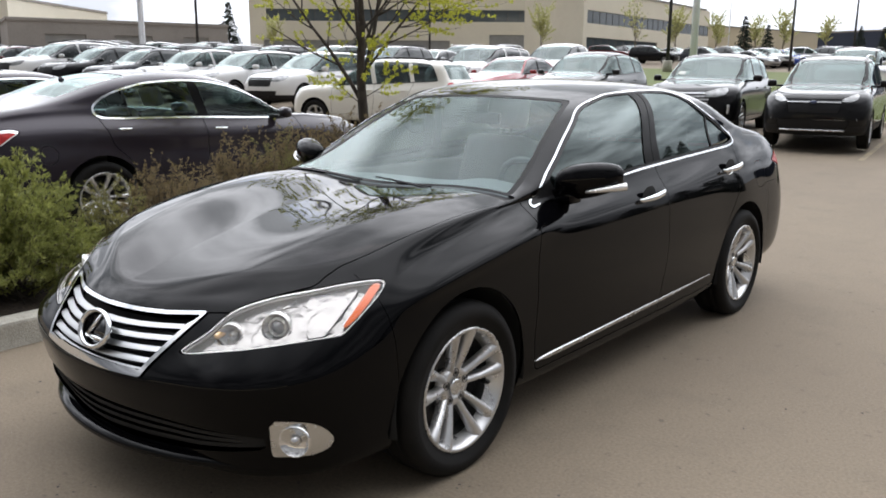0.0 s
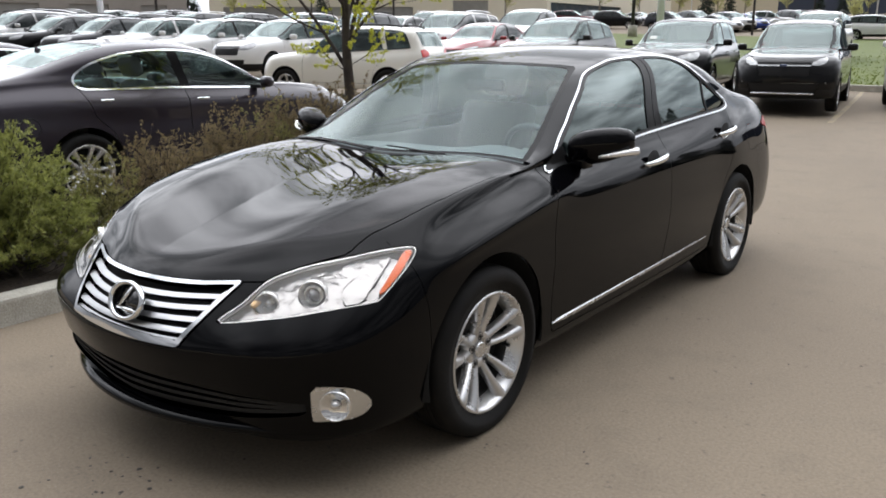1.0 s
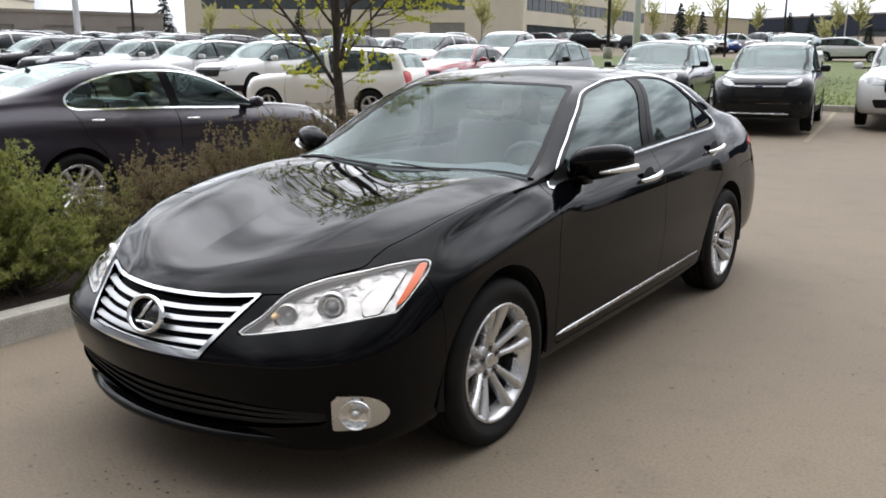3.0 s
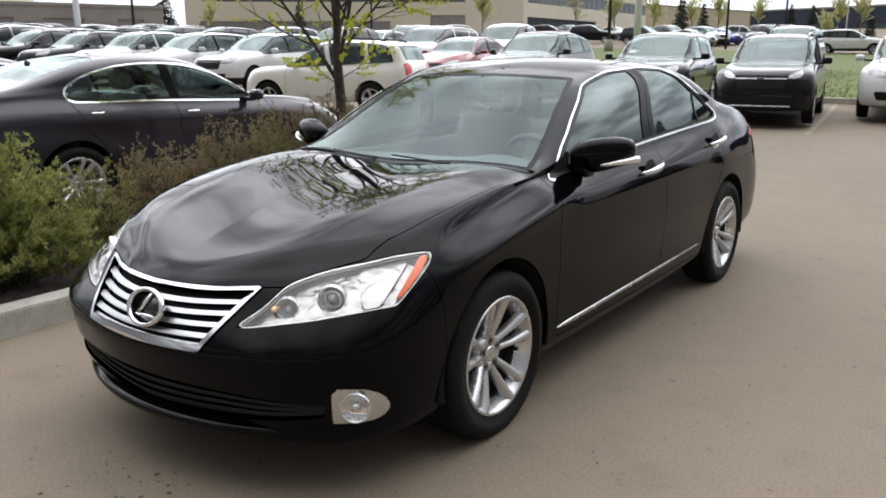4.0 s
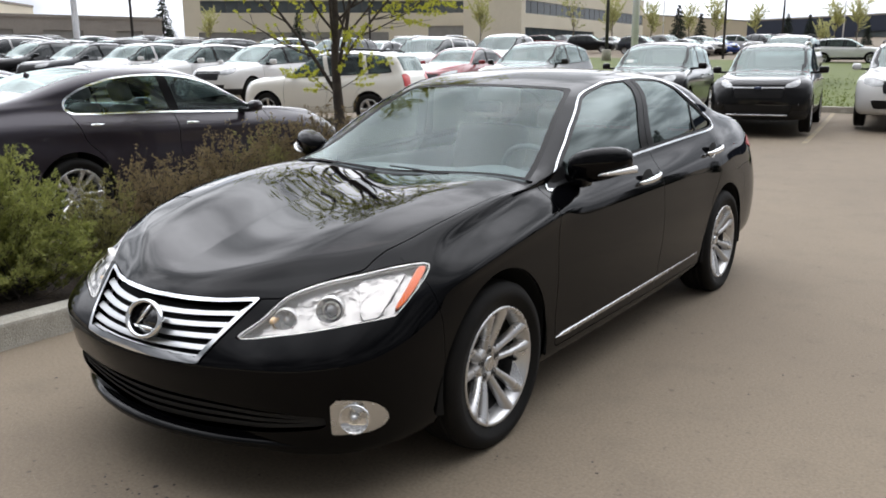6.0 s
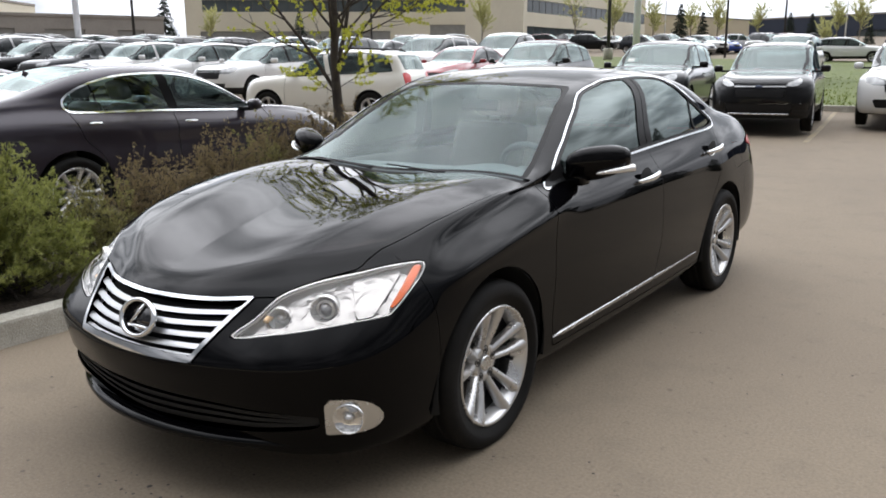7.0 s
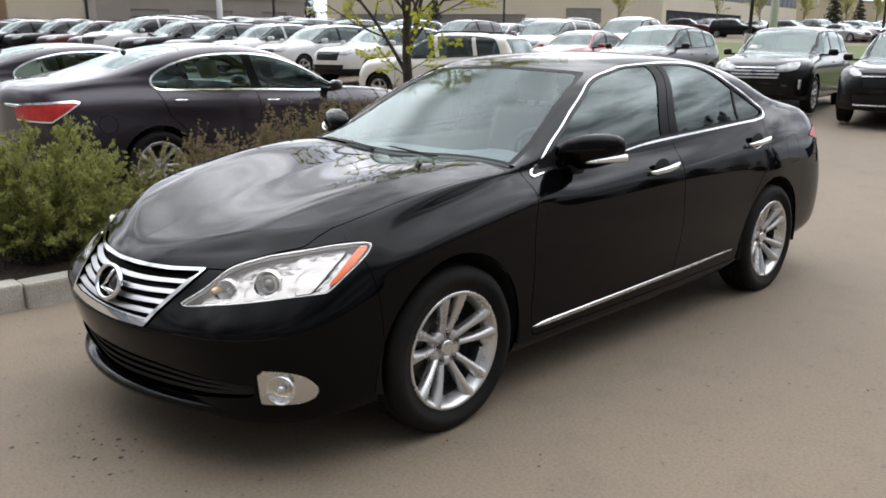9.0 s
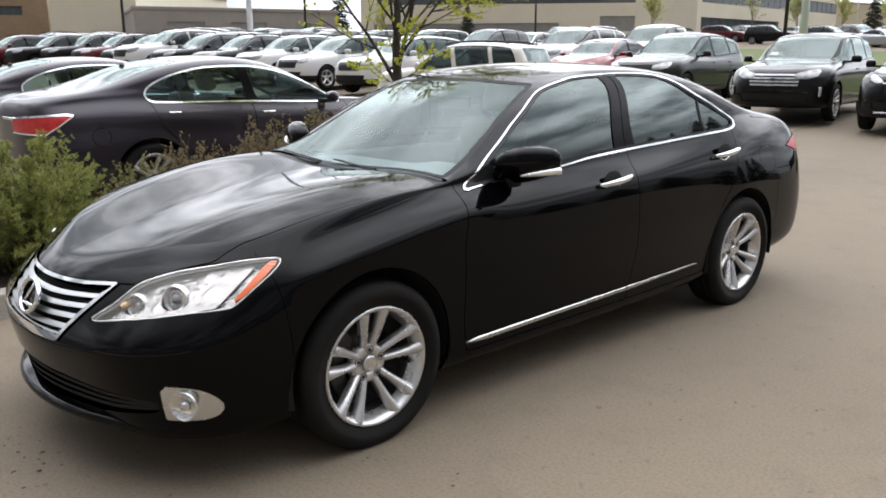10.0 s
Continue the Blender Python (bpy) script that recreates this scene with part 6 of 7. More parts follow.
# the row with its grilles this way
T = 7.2
escape = build_car("escape", "parked_suv", "car", paint("black", BLACKP), "black compact crossover with slim chrome grille bar, facing the aisle", (*bearing(-15.4, 18.8), T + 1), L=4.52, W=1.86, H=1.74,
                   wheel=(0.355, 0.24, 5, True), rails=2, grille_bars=1, chrome=False, detail=(7, 6), lower=True, glass=M_FARGLASS,
                   lamp=[(-1.22, 0.855), (-1.14, 0.915), (-0.98, 0.965), (-0.80, 1.0), (-0.81, 0.965), (-0.93, 0.885), (-1.08, 0.845)])
pts = [(x, -2.30 * 4.52 / 4.75 + 0.10 * x * x - 0.03, 0.36) for x in np.linspace(-0.55, 0.55, 9)]
mesh_ob("bumper_strip", *tube(pts, 0.018, 6), M_SATIN, escape, "silver strip under the bumper")
for sx in (1, -1):
    V, F = lathe([(0.0, 0.0), (0.012, 0.05), (0.0, 0.058)], 14)
    mesh_ob("fog_lamp", [(sx * 0.66 + b * 1.3, -2.08 - a, 0.56 + c * 0.75) for a, b, c in V], F, M_FARLAMP, escape, "small fog lamp")
def oval_badge(car, y, z, lean):
    V, F = lathe([(0.012, 0.0), (0.010, 0.035), (0.0, 0.042)], 20)
    at = Matrix.Translation((0, y, z)) @ Matrix.Rotation(radians(lean), 4, "X")
    mesh_ob("badge", [at @ Vector((b * 1.6, -a, c * 0.75)) for a, b, c in V], F, M_BADGE, car, "dark blue oval badge")


oval_badge(escape, -2.235, 0.865, -10)
edge = build_car("edge", "parked_suv", "car", paint("black", BLACKP), "black crossover with a broad chrome grille, parked nose out", (*bearing(-22.7, 20.0), T + 2), L=4.75, W=1.98, H=1.76,
                 wheel=(0.37, 0.26, 5, True), rails=0, grille_bars=4, chrome=False, detail=(7, 6), glass=M_FARGLASS)
oval_badge(edge, -2.385, 0.82, -8)
for sx in (1, -1):
    bm = bmesh.new()
    box(bm, sx * 0.83 - 0.02, sx * 0.83 + 0.02, -2.20, -2.06, 0.50, 0.68, 0.012)
    part("corner_strip", bm, M_BRIGHTBAR, edge, "upright chrome strip")
bm = bmesh.new()
box(bm, -0.60, -0.36, -0.004, 0.0, 0.0, 0.13, 0.001, Matrix.Translation((0, -0.745, 1.275)) @ Matrix.Rotation(radians(-58), 4, "X"))
part("windscreen_sheet", bm, M_PAPER, edge, "pale paper sheet behind the windscreen")
mur = build_car("mur", "parked_suv", "car", paint("charcoal", (0.014, 0.016, 0.015)), "dark grey-green rounded crossover in the row of cars", (*bearing(-31.2, 22.6), T), L=4.8, W=1.92, H=1.74,
                wheel=(0.37, 0.25, 5, False), rails=0, chrome=False, detail=(5, 5), sag=0.10, glass=M_FARGLASS)
red = build_car("red", "parked_sedan", "car", paint("red", (0.25, 0.016, 0.021)), "bright red sedan parked in the row", (*bearing(-36.6, 25.0), T), suv=False, L=4.6, W=1.8, H=1.52,
                wheel=(0.33, 0.23, 5, False), chrome=False, detail=(5, 4))
explorer = build_car("explorer", "parked_suv", "car", paint("white", WHITE), "white full-size SUV with dark windows behind the row", (*bearing(-38.9, 29.0), T), L=5.0, W=2.0, H=1.80,
                     wheel=(0.39, 0.26, 5, False), rails=2, boxy=0.8, chrome=False, detail=(5, 4))
jeep = build_car("jeep", "parked_suv", "car", paint("cream", (0.76, 0.745, 0.68)), "cream-white boxy compact SUV seen side on", (*bearing(-45.6, 19.4), -75), L=4.34, W=1.76, H=1.63,
                 wheel=(0.35, 0.225, 5, False), rails=1, boxy=0.5, chrome=False, lower=False, detail=(7, 5), glass=M_FARGLASS)
equinox = build_car("equinox", "parked_suv", "car", paint("white", WHITE), "white crossover with a black twin-bar grille", (*bearing(-50.6, 25.5), T), L=4.77, W=1.84, H=1.70,
                    wheel=(0.365, 0.24, 5, False), rails=1, grille_bars=1, chrome=False, detail=(5, 4), lower=True, glass=M_FARGLASS)
white_b = build_car("white_b", "parked_suv", "car", paint("white", WHITE), "white squared-off compact SUV with roof rails", (*bearing(-58.9, 30.3), T), L=4.45, W=1.8, H=1.70,
                    wheel=(0.35, 0.23, 5, False), rails=1, boxy=0.6, chrome=False, detail=(4, 3), glass=M_FARGLASS)
dark_a = build_car("dark_a", "parked_suv", "car", paint("slate", (0.018, 0.020, 0.026)), "dark slate crossover in the row of parked cars", (*bearing(-62.1, 32.7), T), L=4.7, W=1.85, H=1.70,
                   wheel=(0.36, 0.24, 5, False), rails=1, chrome=False, detail=(4, 3))
dark_b = build_car("dark_b", "parked_suv", "car", paint("black", BLACKP), "black SUV in the row of parked cars", (*bearing(-64.9, 35.2), T), L=4.8, W=1.88, H=1.74,
                   wheel=(0.37, 0.25, 5, False), rails=2, boxy=0.3, chrome=False, detail=(4, 3))
truck_white = build_car("truck_white", "parked_suv", "car", paint("white", WHITE), "large white SUV among dark cars", (*bearing(-67.2, 37.5), T), L=5.2, W=2.02, H=1.92,
                        wheel=(0.41, 0.26, 6, False), rails=1, boxy=0.9, chrome=False, detail=(4, 3))
blue = build_car("blue", "parked_sedan", "car", paint("blue", (0.02, 0.06, 0.32)), "bright blue small car across the grass", (-21.0, 70.0, 40), suv=False, L=4.3, W=1.76, H=1.50,
                 wheel=(0.31, 0.22, 5, False), chrome=False, detail=(3, 3))
silver = build_car("silver", "parked_sedan", "car", paint("silver", (0.42, 0.43, 0.44), 0.6), "silver sedan in the far rows", (-42.0, 22.0, T), suv=False, L=4.7, W=1.8, H=1.46,
                   wheel=(0.32, 0.22, 5, False), chrome=False, detail=(3, 3))
maroon = build_car("maroon", "parked_suv", "car", paint("maroon", (0.10, 0.012, 0.014)), "dark maroon SUV in the far rows", (-47.0, 12.0, T), L=4.7, W=1.85, H=1.72,
                   wheel=(0.36, 0.24, 5, False), rails=1, chrome=False, detail=(3, 3))


def pickup(at):
    """A white pickup: a cab on a short nose and an open box."""
    lines = []
    for row, line in enumerate(SUV):
        o = []
        for u, x, y, z in line:
            if u >= 11:
                y = 0.4 + (y - 0.4) * (0.42 if row >= 5 else 0.55)
            o.append((u, x, y, z))
        lines.append(o)
    win = [(-0.93, 1.075), (-0.60, 1.30), (-0.28, 1.49), (-0.05, 1.565), (0.4, 1.60), (0.75, 1.57), (0.86, 1.3), (0.86, 1.14), (0.2, 1.10)]
    c = build_car("pickup", "parked_pickup", "pickup truck", paint("white", WHITE), "white pickup truck with an open box behind the row", at, L=4.75, W=1.95, H=1.86,
                  wheel=(0.38, 0.25, 6, False), rails=0, boxy=0.0, chrome=False, detail=(4, 4), lines=lines, window=win)
    for nm, b in (("box_side", (0.80, 0.86)), ("box_side", (-0.86, -0.80))):
        bm = bmesh.new()
        box(bm, b[0], b[1], 1.05, 2.75, 0.62, 1.16, 0.02)
        part(nm, bm, paint("white", WHITE), c)
    bm = bmesh.new()
    box(bm, -0.86, 0.86, 2.70, 2.76, 0.62, 1.16, 0.02)
    part("tailgate", bm, paint("white", WHITE), c)
    bm = bmesh.new()
    box(bm, -0.85, 0.85, 1.05, 2.72, 0.58, 0.68, 0.01)
    part("box_floor", bm, M_PLASTIC, c)
    return c


pickup((*bearing(-33.6, 29.5), T))
van = build_car("van", "parked_minivan", "minivan", paint("white", WHITE), "white minivan parked nose out by the grass", (0.20, 16.6, T - 2), L=5.1, W=2.0, H=1.76,
                wheel=(0.35, 0.23, 5, False), rails=1, boxy=0.4, chrome=False, detail=(6, 5))

def repeat(proto, b, d, turn, label):
    x, y = bearing(b, d)
    c = car_at(proto, x, y, turn, None, label)
    c["group"] = "parked cars in rows"
    return c


car_at(equinox, *bearing(-55.2, 27.6), T, None, "white crossover beside another white crossover")["group"] = "parked cars in rows"
car_at(white_b, -4.9, 27.0, T - 3, None, "white SUV parked beyond the grass kerb")["group"] = "parked cars in rows"
for proto, b, d, label in (
        (dark_a, -68.6, 39, "dark slate crossover beside the large white SUV"), (maroon, -70.6, 41, "maroon SUV in the row of parked cars"), (dark_b, -72.6, 43, "black SUV in the row of parked cars"),
        (dark_b, -74.7, 44, "black SUV towards the end of the row"), (maroon, -77.2, 46, "maroon SUV towards the end of the row"),
        (equinox, -49.6, 37, "white crossover in the second row"), (dark_a, -53.6, 38, "dark slate crossover in the second row"), (dark_b, -56.8, 38.5, "black SUV in the second row"),
        (dark_b, -60.4, 39.5, "black SUV in the second row of cars"), (white_b, -63.6, 42, "white squared-off SUV in the second row"), (truck_white, -66.6, 45, "large white SUV in the second row"),
        (dark_a, -45.4, 35, "dark slate crossover behind the tree"), (silver, -42.6, 38, "silver sedan behind the row"), (dark_b, -40.6, 46, "black SUV far behind the row"),
        (silver, -69.5, 52, "silver sedan in the third row"), (dark_a, -72.5, 55, "dark slate crossover in the third row"), (maroon, -75.5, 57, "maroon SUV in the third row"),
        (dark_a, -58.5, 54, "dark slate crossover in the third row"), (equinox, -62.0, 56, "white crossover in the third row"), (dark_b, -65.0, 58, "black SUV in the third row")):
    repeat(proto, b, d, T, label)
for proto, b, d, turn, label in (
        (maroon, -30.4, 90, 100, "maroon SUV by the office building"), (dark_a, -29.0, 91, 60, "dark crossover by the office building"), (dark_b, -27.4, 84, 95, "dark SUV broadside by the office building"),
        (silver, -25.9, 92, 70, "silver sedan by the office building"), (dark_a, -23.9, 80, 80, "dark crossover beyond the grass"), (dark_b, -22.2, 82, 60, "black SUV beyond the grass"),
        (silver, -20.8, 76, 70, "silver sedan beyond the grass"), (equinox, -19.9, 78, 60, "white crossover beyond the grass"), (white_b, -17.6, 82, 100, "white SUV beyond the grass"),
        (dark_b, -15.9, 84, 60, "black SUV beyond the grass"), (maroon, -14.6, 86, 60, "maroon SUV beyond the grass"), (equinox, -11.0, 62, 95, "white crossover broadside beyond the grass"),
        (silver, -33.0, 95, 60, "silver sedan by the office building")):
    repeat(proto, b, d, turn, label)
blue.matrix_world = pose(*bearing(-18.9, 80), float(rise(*bearing(-18.9, 80))), 0, 0, 60)


# ---------------------------------------------------------------- planted island beside the sedan
M_KERB = material("kerb_concrete", (0.55, 0.53, 0.465), rough=0.9, vary=0.6, scale=5, fine=0.5, fine_scale=90, bump=0.5, tint=(0.33, 0.31, 0.26), random_tint=0.2)
M_MULCH = material("mulch", (0.060, 0.042, 0.028), rough=0.95, vary=0.6, scale=9, fine=0.9, fine_scale=55, bump=1.0, tint=(0.022, 0.015, 0.010))
M_JUNIPER = leaf_material("juniper_green", (0.350, 0.362, 0.100), (0.140, 0.168, 0.050))
M_TWIGLEAF = leaf_material("russet_foliage", (0.275, 0.225, 0.105), (0.180, 0.118, 0.078))
M_OLIVE = leaf_material("olive_foliage", (0.310, 0.300, 0.100), (0.170, 0.150, 0.065))
M_BARK = material("grey_bark", (0.085, 0.070, 0.058), rough=0.9, vary=0.6, scale=14, fine=0.6, fine_scale=80, bump=0.6, tint=(0.035, 0.028, 0.024))
M_LEAF = leaf_material("young_leaf", (0.70, 0.70, 0.10), (0.42, 0.46, 0.06))
M_GRASS = material("lawn", (0.104, 0.124, 0.022), rough=0.9, vary=0.6, scale=0.7, fine=0.7, fine_scale=30, bump=0.8, tint=(0.075, 0.100, 0.020))
M_PALELEAF = leaf_material("pale_spring_leaf", (0.60, 0.60, 0.27), (0.43, 0.42, 0.20))
M_FARBARK = material("pale_bark", (0.22, 0.19, 0.15), rough=0.9, vary=0.4, scale=6)
M_NEEDLE = material("spruce_needles", (0.030, 0.048, 0.030), rough=0.8, random_tint=0.8, island=True, tint=(0.012, 0.022, 0.014))
M_LINE = material("worn_yellow_line", (0.34, 0.27, 0.15), rough=0.8, vary=0.9, scale=6, fine=0.4, tint=(0.20, 0.165, 0.12))

bm = bmesh.new()
box(bm, -0.09, 0.09, -0.748, 0.748, -0.10, 0.15, 0.018)
for vv in bm.verts:
    if vv.co.z > 0.1 and vv.co.x > 0:
        vv.co.x -= 0.018
me_kerb = bpy.data.meshes.new("kerb_stone")
bm.to_mesh(me_kerb)
bm.free()
me_kerb.materials.append(M_KERB)
kerb = tagged(new("kerb"), "pale weathered concrete kerb round the planting", "kerb", "", "structure")
for i in range(7):
    y = -5.86 + 1.5 * i + 0.0
    share("kerb_stone", me_kerb, kerb, pose(-1.985 + 0.004 * (i % 3), y + 0.01, -0.004 * (i % 2), 0, 0, 1.2 + 0.25 * (i % 2)))
    share("kerb_stone", me_kerb, kerb, pose(-3.56, y + 0.4, 0, 0, 0, 180))


for k in range(3):
    share("kerb_stone", me_kerb, kerb, pose(-2.30 - 0.43 * k, 3.92 + 0.16 * (k == 1), -0.003 * k, 0, 0, 90 + 16 * (1 - k)) @ Matrix.Diagonal((1, 0.36, 1, 1)))


def bed():
    xs, ys = np.linspace(-3.50, -2.03, 26), np.linspace(-6.5, 3.85, 130)
    X, Y = np.meshgrid(xs, ys)
    rng = np.random.default_rng(4)
    Z = 0.085 + 0.035 * np.sin(np.pi * (X + 3.50) / 1.47) + rng.normal(0, 0.010, X.shape)
    n = len(xs)
    V = np.stack([X, Y, Z], 2).reshape(-1, 3)
    F = [(i * n + j, i * n + j + 1, (i + 1) * n + j + 1, (i + 1) * n + j) for i in range(len(ys) - 1) for j in range(n - 1)]
    mesh_ob("planting_bed", V, F, M_MULCH, None, "dark bark mulch bed between the kerbs", True, 0, "structure", "ground")


bed()


def sprays(points, dirs, size, rng, leaves=5, width=0.22, spread=0.7):
    """Small sprays of narrow leaves at points, along dirs."""
    V, F = [], []
    for p, d in zip(points, dirs):
        p, d = np.array(p), np.array(d) / (np.linalg.norm(d) + 1e-9)
        for k in range(leaves):
            a = d + rng.normal(0, spread, 3) * (0.25 if k == 0 else 1.0)
            a /= np.linalg.norm(a)
            b = np.cross(a, rng.normal(0, 1, 3))
            b /= np.linalg.norm(b) + 1e-9
            ln = size * rng.uniform(0.6, 1.3)
            w = ln * width
            q = p + d * size * 0.25 * k / leaves
            o = len(V)
            V += [q, q + a * ln * 0.5 + b * w, q + a * ln, q + a * ln * 0.5 - b * w]
            F.append((o, o + 1, o + 2, o + 3))
    return V, F


def shrub(name, centre, radii, mat, label, rng, stems, sprigs, size, twig_r, leaves=5, width=0.22, side_twigs=0):
    root = new(name)
    cx, cy, cz = centre
    rx, ry, rz = radii
    pieces, pts, dirs = [], [], []
    for _ in range(stems):
        a, t = rng.uniform(0, 2 * math.pi), rng.uniform(0.15, 1.0) ** 0.6
        tip = np.array([rx * t * math.cos(a), ry * t * math.sin(a), rz * (1.0 - 0.55 * t * t) * rng.uniform(0.62, 1.25)])
        base = np.array([rx * 0.35 * rng.normal(0, 0.5), ry * 0.45 * rng.normal(0, 0.5), 0.0])
        bend = rng.normal(0, 0.05, 3)
        line = [base + (tip - base) * s + bend * math.sin(math.pi * s) + np.array([0, 0, -0.06 * s * (1 - s)]) for s in np.linspace(0, 1, 6)]
        pieces.append(tube(line, [twig_r * (1.1 - 0.8 * s) for s in np.linspace(0, 1, 6)], 4))
        n = int(sprigs / stems)
        up = (tip - base) / np.linalg.norm(tip - base)
        shoots = []
        for s in rng.uniform(0.30, 1.0, side_twigs):
            q = base + (tip - base) * s + bend * math.sin(math.pi * s)
            way = up + np.array([0, 0, 0.35]) + rng.normal(0, 0.55, 3)
            way *= rng.uniform(0.07, 0.17) / np.linalg.norm(way)
            shoots.append((q, way))
            pieces.append(tube([q, q + way * 0.5 + rng.normal(0, 0.006, 3), q + way], [twig_r * 0.55, twig_r * 0.45, twig_r * 0.25], 3))
        for s in rng.uniform(0.28, 1.03, n):
            if shoots:
                q0, way = shoots[int(rng.integers(len(shoots)))]
                q = q0 + way * rng.uniform(0.1, 1.05) + rng.normal(0, 0.008, 3)
                d = way / np.linalg.norm(way)
            else:
                q = base + (tip - base) * s + bend * math.sin(math.pi * min(s, 1)) + rng.normal(0, 0.035, 3)
                d = up + np.array([0, 0, 0.35])
            if q[2] < 0.03:
                continue
            pts.append(q)
            dirs.append(d + rng.normal(0, 0.35, 3))
    tagged(mesh_ob("stem_mass", *join_vf(*pieces), M_BARK, root), "brown twiggy stems", "", "", "stuff")
    mesh_ob("foliage", *sprays(pts, dirs, size, rng, leaves, width), mat, root, "", False)
    root.location = centre
    return tagged(root, label, "shrub")


rng = np.random.default_rng(7)
shrub("juniper_shrub", (-2.60, -1.74, 0.10), (0.58, 0.68, 0.74), M_JUNIPER, "feathery green juniper shrub in the mulch", rng, 150, 17000, 0.030, 0.004, 7, 0.11, 9)
for x, y, rx, ry, h, mat, stems, sprigs, seed in (
        (-2.62, -0.92, 0.24, 0.22, 0.62, M_OLIVE, 46, 1500, 1), (-2.70, -0.40, 0.40, 0.38, 0.66, M_TWIGLEAF, 150, 4600, 2), (-2.66, 0.22, 0.42, 0.36, 0.76, M_TWIGLEAF, 150, 5200, 3),
        (-2.60, 0.48, 0.26, 0.26, 0.78, M_OLIVE, 60, 2000, 4), (-2.72, 0.86, 0.44, 0.40, 0.84, M_TWIGLEAF, 170, 6000, 5), (-2.66, 1.42, 0.44, 0.42, 0.92, M_TWIGLEAF, 180, 6400, 6)):
    g = np.random.default_rng(20 + seed)
    c = shrub("twiggy_shrub", (x, y, 0.10), (rx, ry, h), mat, "olive-green feathery shrub coming into leaf" if mat is M_OLIVE else "russet and olive twiggy shrub just coming into leaf", g, stems, int(sprigs * 2.0), 0.020, 0.0032, 7, 0.12, 9)
    c["group"] = "hedge in the planting"


# ---------------------------------------------------------------- the young tree
def limbs(rng, start, direction, length, radius, depth, out, tips, top):
    steps = 7
    p, d = np.array(start, float), np.array(direction, float) / np.linalg.norm(direction)
    line, rads = [p.copy()], [radius]
    for i in range(steps):
        d = d + rng.normal(0, 0.075, 3) + np.array([0, 0, 0.035])
        d /= np.linalg.norm(d)
        p = p + d * length / steps
        line.append(p.copy())
        rads.append(radius * (1 - 0.62 * (i + 1) / steps))
        if depth > 0 and i >= 1:
            for _ in range(2 if depth > 1 else 2):
                if rng.uniform() < 0.62:
                    side = np.cross(d, rng.normal(0, 1, 3))
                    side /= np.linalg.norm(side) + 1e-9
                    nd = d * 0.75 + side * rng.uniform(0.55, 0.95)
                    limbs(rng, p, nd, length * rng.uniform(0.38, 0.58), rads[-1] * 0.62, depth - 1, out, tips, top)
        if (depth <= 1 and i >= 1) or (depth == 2 and i >= 4):
            tips.append((p.copy(), d.copy()))
    out.append(tube(line, rads, 7 if radius > 0.02 else 5 if radius > 0.007 else 3))


def young_tree(at, height, seed, name="young_tree", label="young ash-like tree with a leaning trunk and fresh yellow-green leaves"):
    rng = np.random.default_rng(seed)
    root = new(name)
    out, tips = [], []
    trunk = [(0, 0, -0.05), (0.005, 0.0, 0.4), (-0.015, 0.01, 0.9), (-0.03, 0.0, 1.22), (-0.04, 0.0, 1.5), (-0.03, 0.01, 1.9), (-0.06, 0.0, 2.4), (-0.03, 0.02, 2.8)]
    trunk_vf = tube(smooth_line(trunk, 24), [0.064 - 0.046 * (i / 23) ** 1.1 + 0.03 * max(0, 1 - i / 3) for i in range(24)], 12)
    mesh_ob("trunk", *trunk_vf, M_BARK, root, "dark grey-brown trunk")
    starts = [(1.16, (-0.80, -0.35, 0.85), 1.45, 0.034), (1.26, (0.10, 0.30, 1.0), 1.7, 0.038), (1.40, (0.75, 0.10, 0.65), 1.35, 0.024), (1.50, (-0.35, 0.50, 1.0), 1.6, 0.030), (1.58, (0.30, -0.60, 0.9), 1.45, 0.026),
              (1.72, (-0.60, -0.55, 0.75), 1.3, 0.022), (1.80, (0.70, 0.60, 0.60), 1.25, 0.020), (1.95, (-0.75, 0.3, 0.65), 1.2, 0.019), (2.1, (0.55, -0.5, 0.8), 1.1, 0.018), (2.3, (0.2, 0.6, 0.9), 1.0, 0.017), (2.5, (-0.4, -0.2, 0.9), 0.95, 0.016), (2.7, (0.2, 0.1, 1.0), 0.9, 0.014),
              (1.18, (0.55, 0.45, 0.30), 0.50, 0.010), (1.14, (-0.55, -0.20, 0.30), 0.45, 0.010), (1.28, (0.60, -0.35, 0.30), 0.60, 0.011), (1.42, (-0.60, 0.30, 0.45), 0.60, 0.011)]
    for z, d, ln, r in starts:
        out = []
        limbs(rng, (-0.035, 0.0, z), (d[0] * 0.8, d[1] * 0.8, d[2]), ln, r * 0.62, 2 if r > 0.0115 else 1, out, tips, height)
        mesh_ob("branch", *join_vf(*out), M_BARK, root)
    keep = [t for t in tips if rng.uniform() < 0.66]
    mesh_ob("leaves", *sprays([p for p, d in keep], [d + np.array([0, 0, -0.1]) for p, d in keep], 0.027, rng, 18, 0.22, 1.5), M_LEAF, root, "sparse yellow-green young leaves", False)
    root.location = at
    return tagged(root, label, "tree")


young_tree((-2.95, 1.82, 0.06), 3.7, 11)


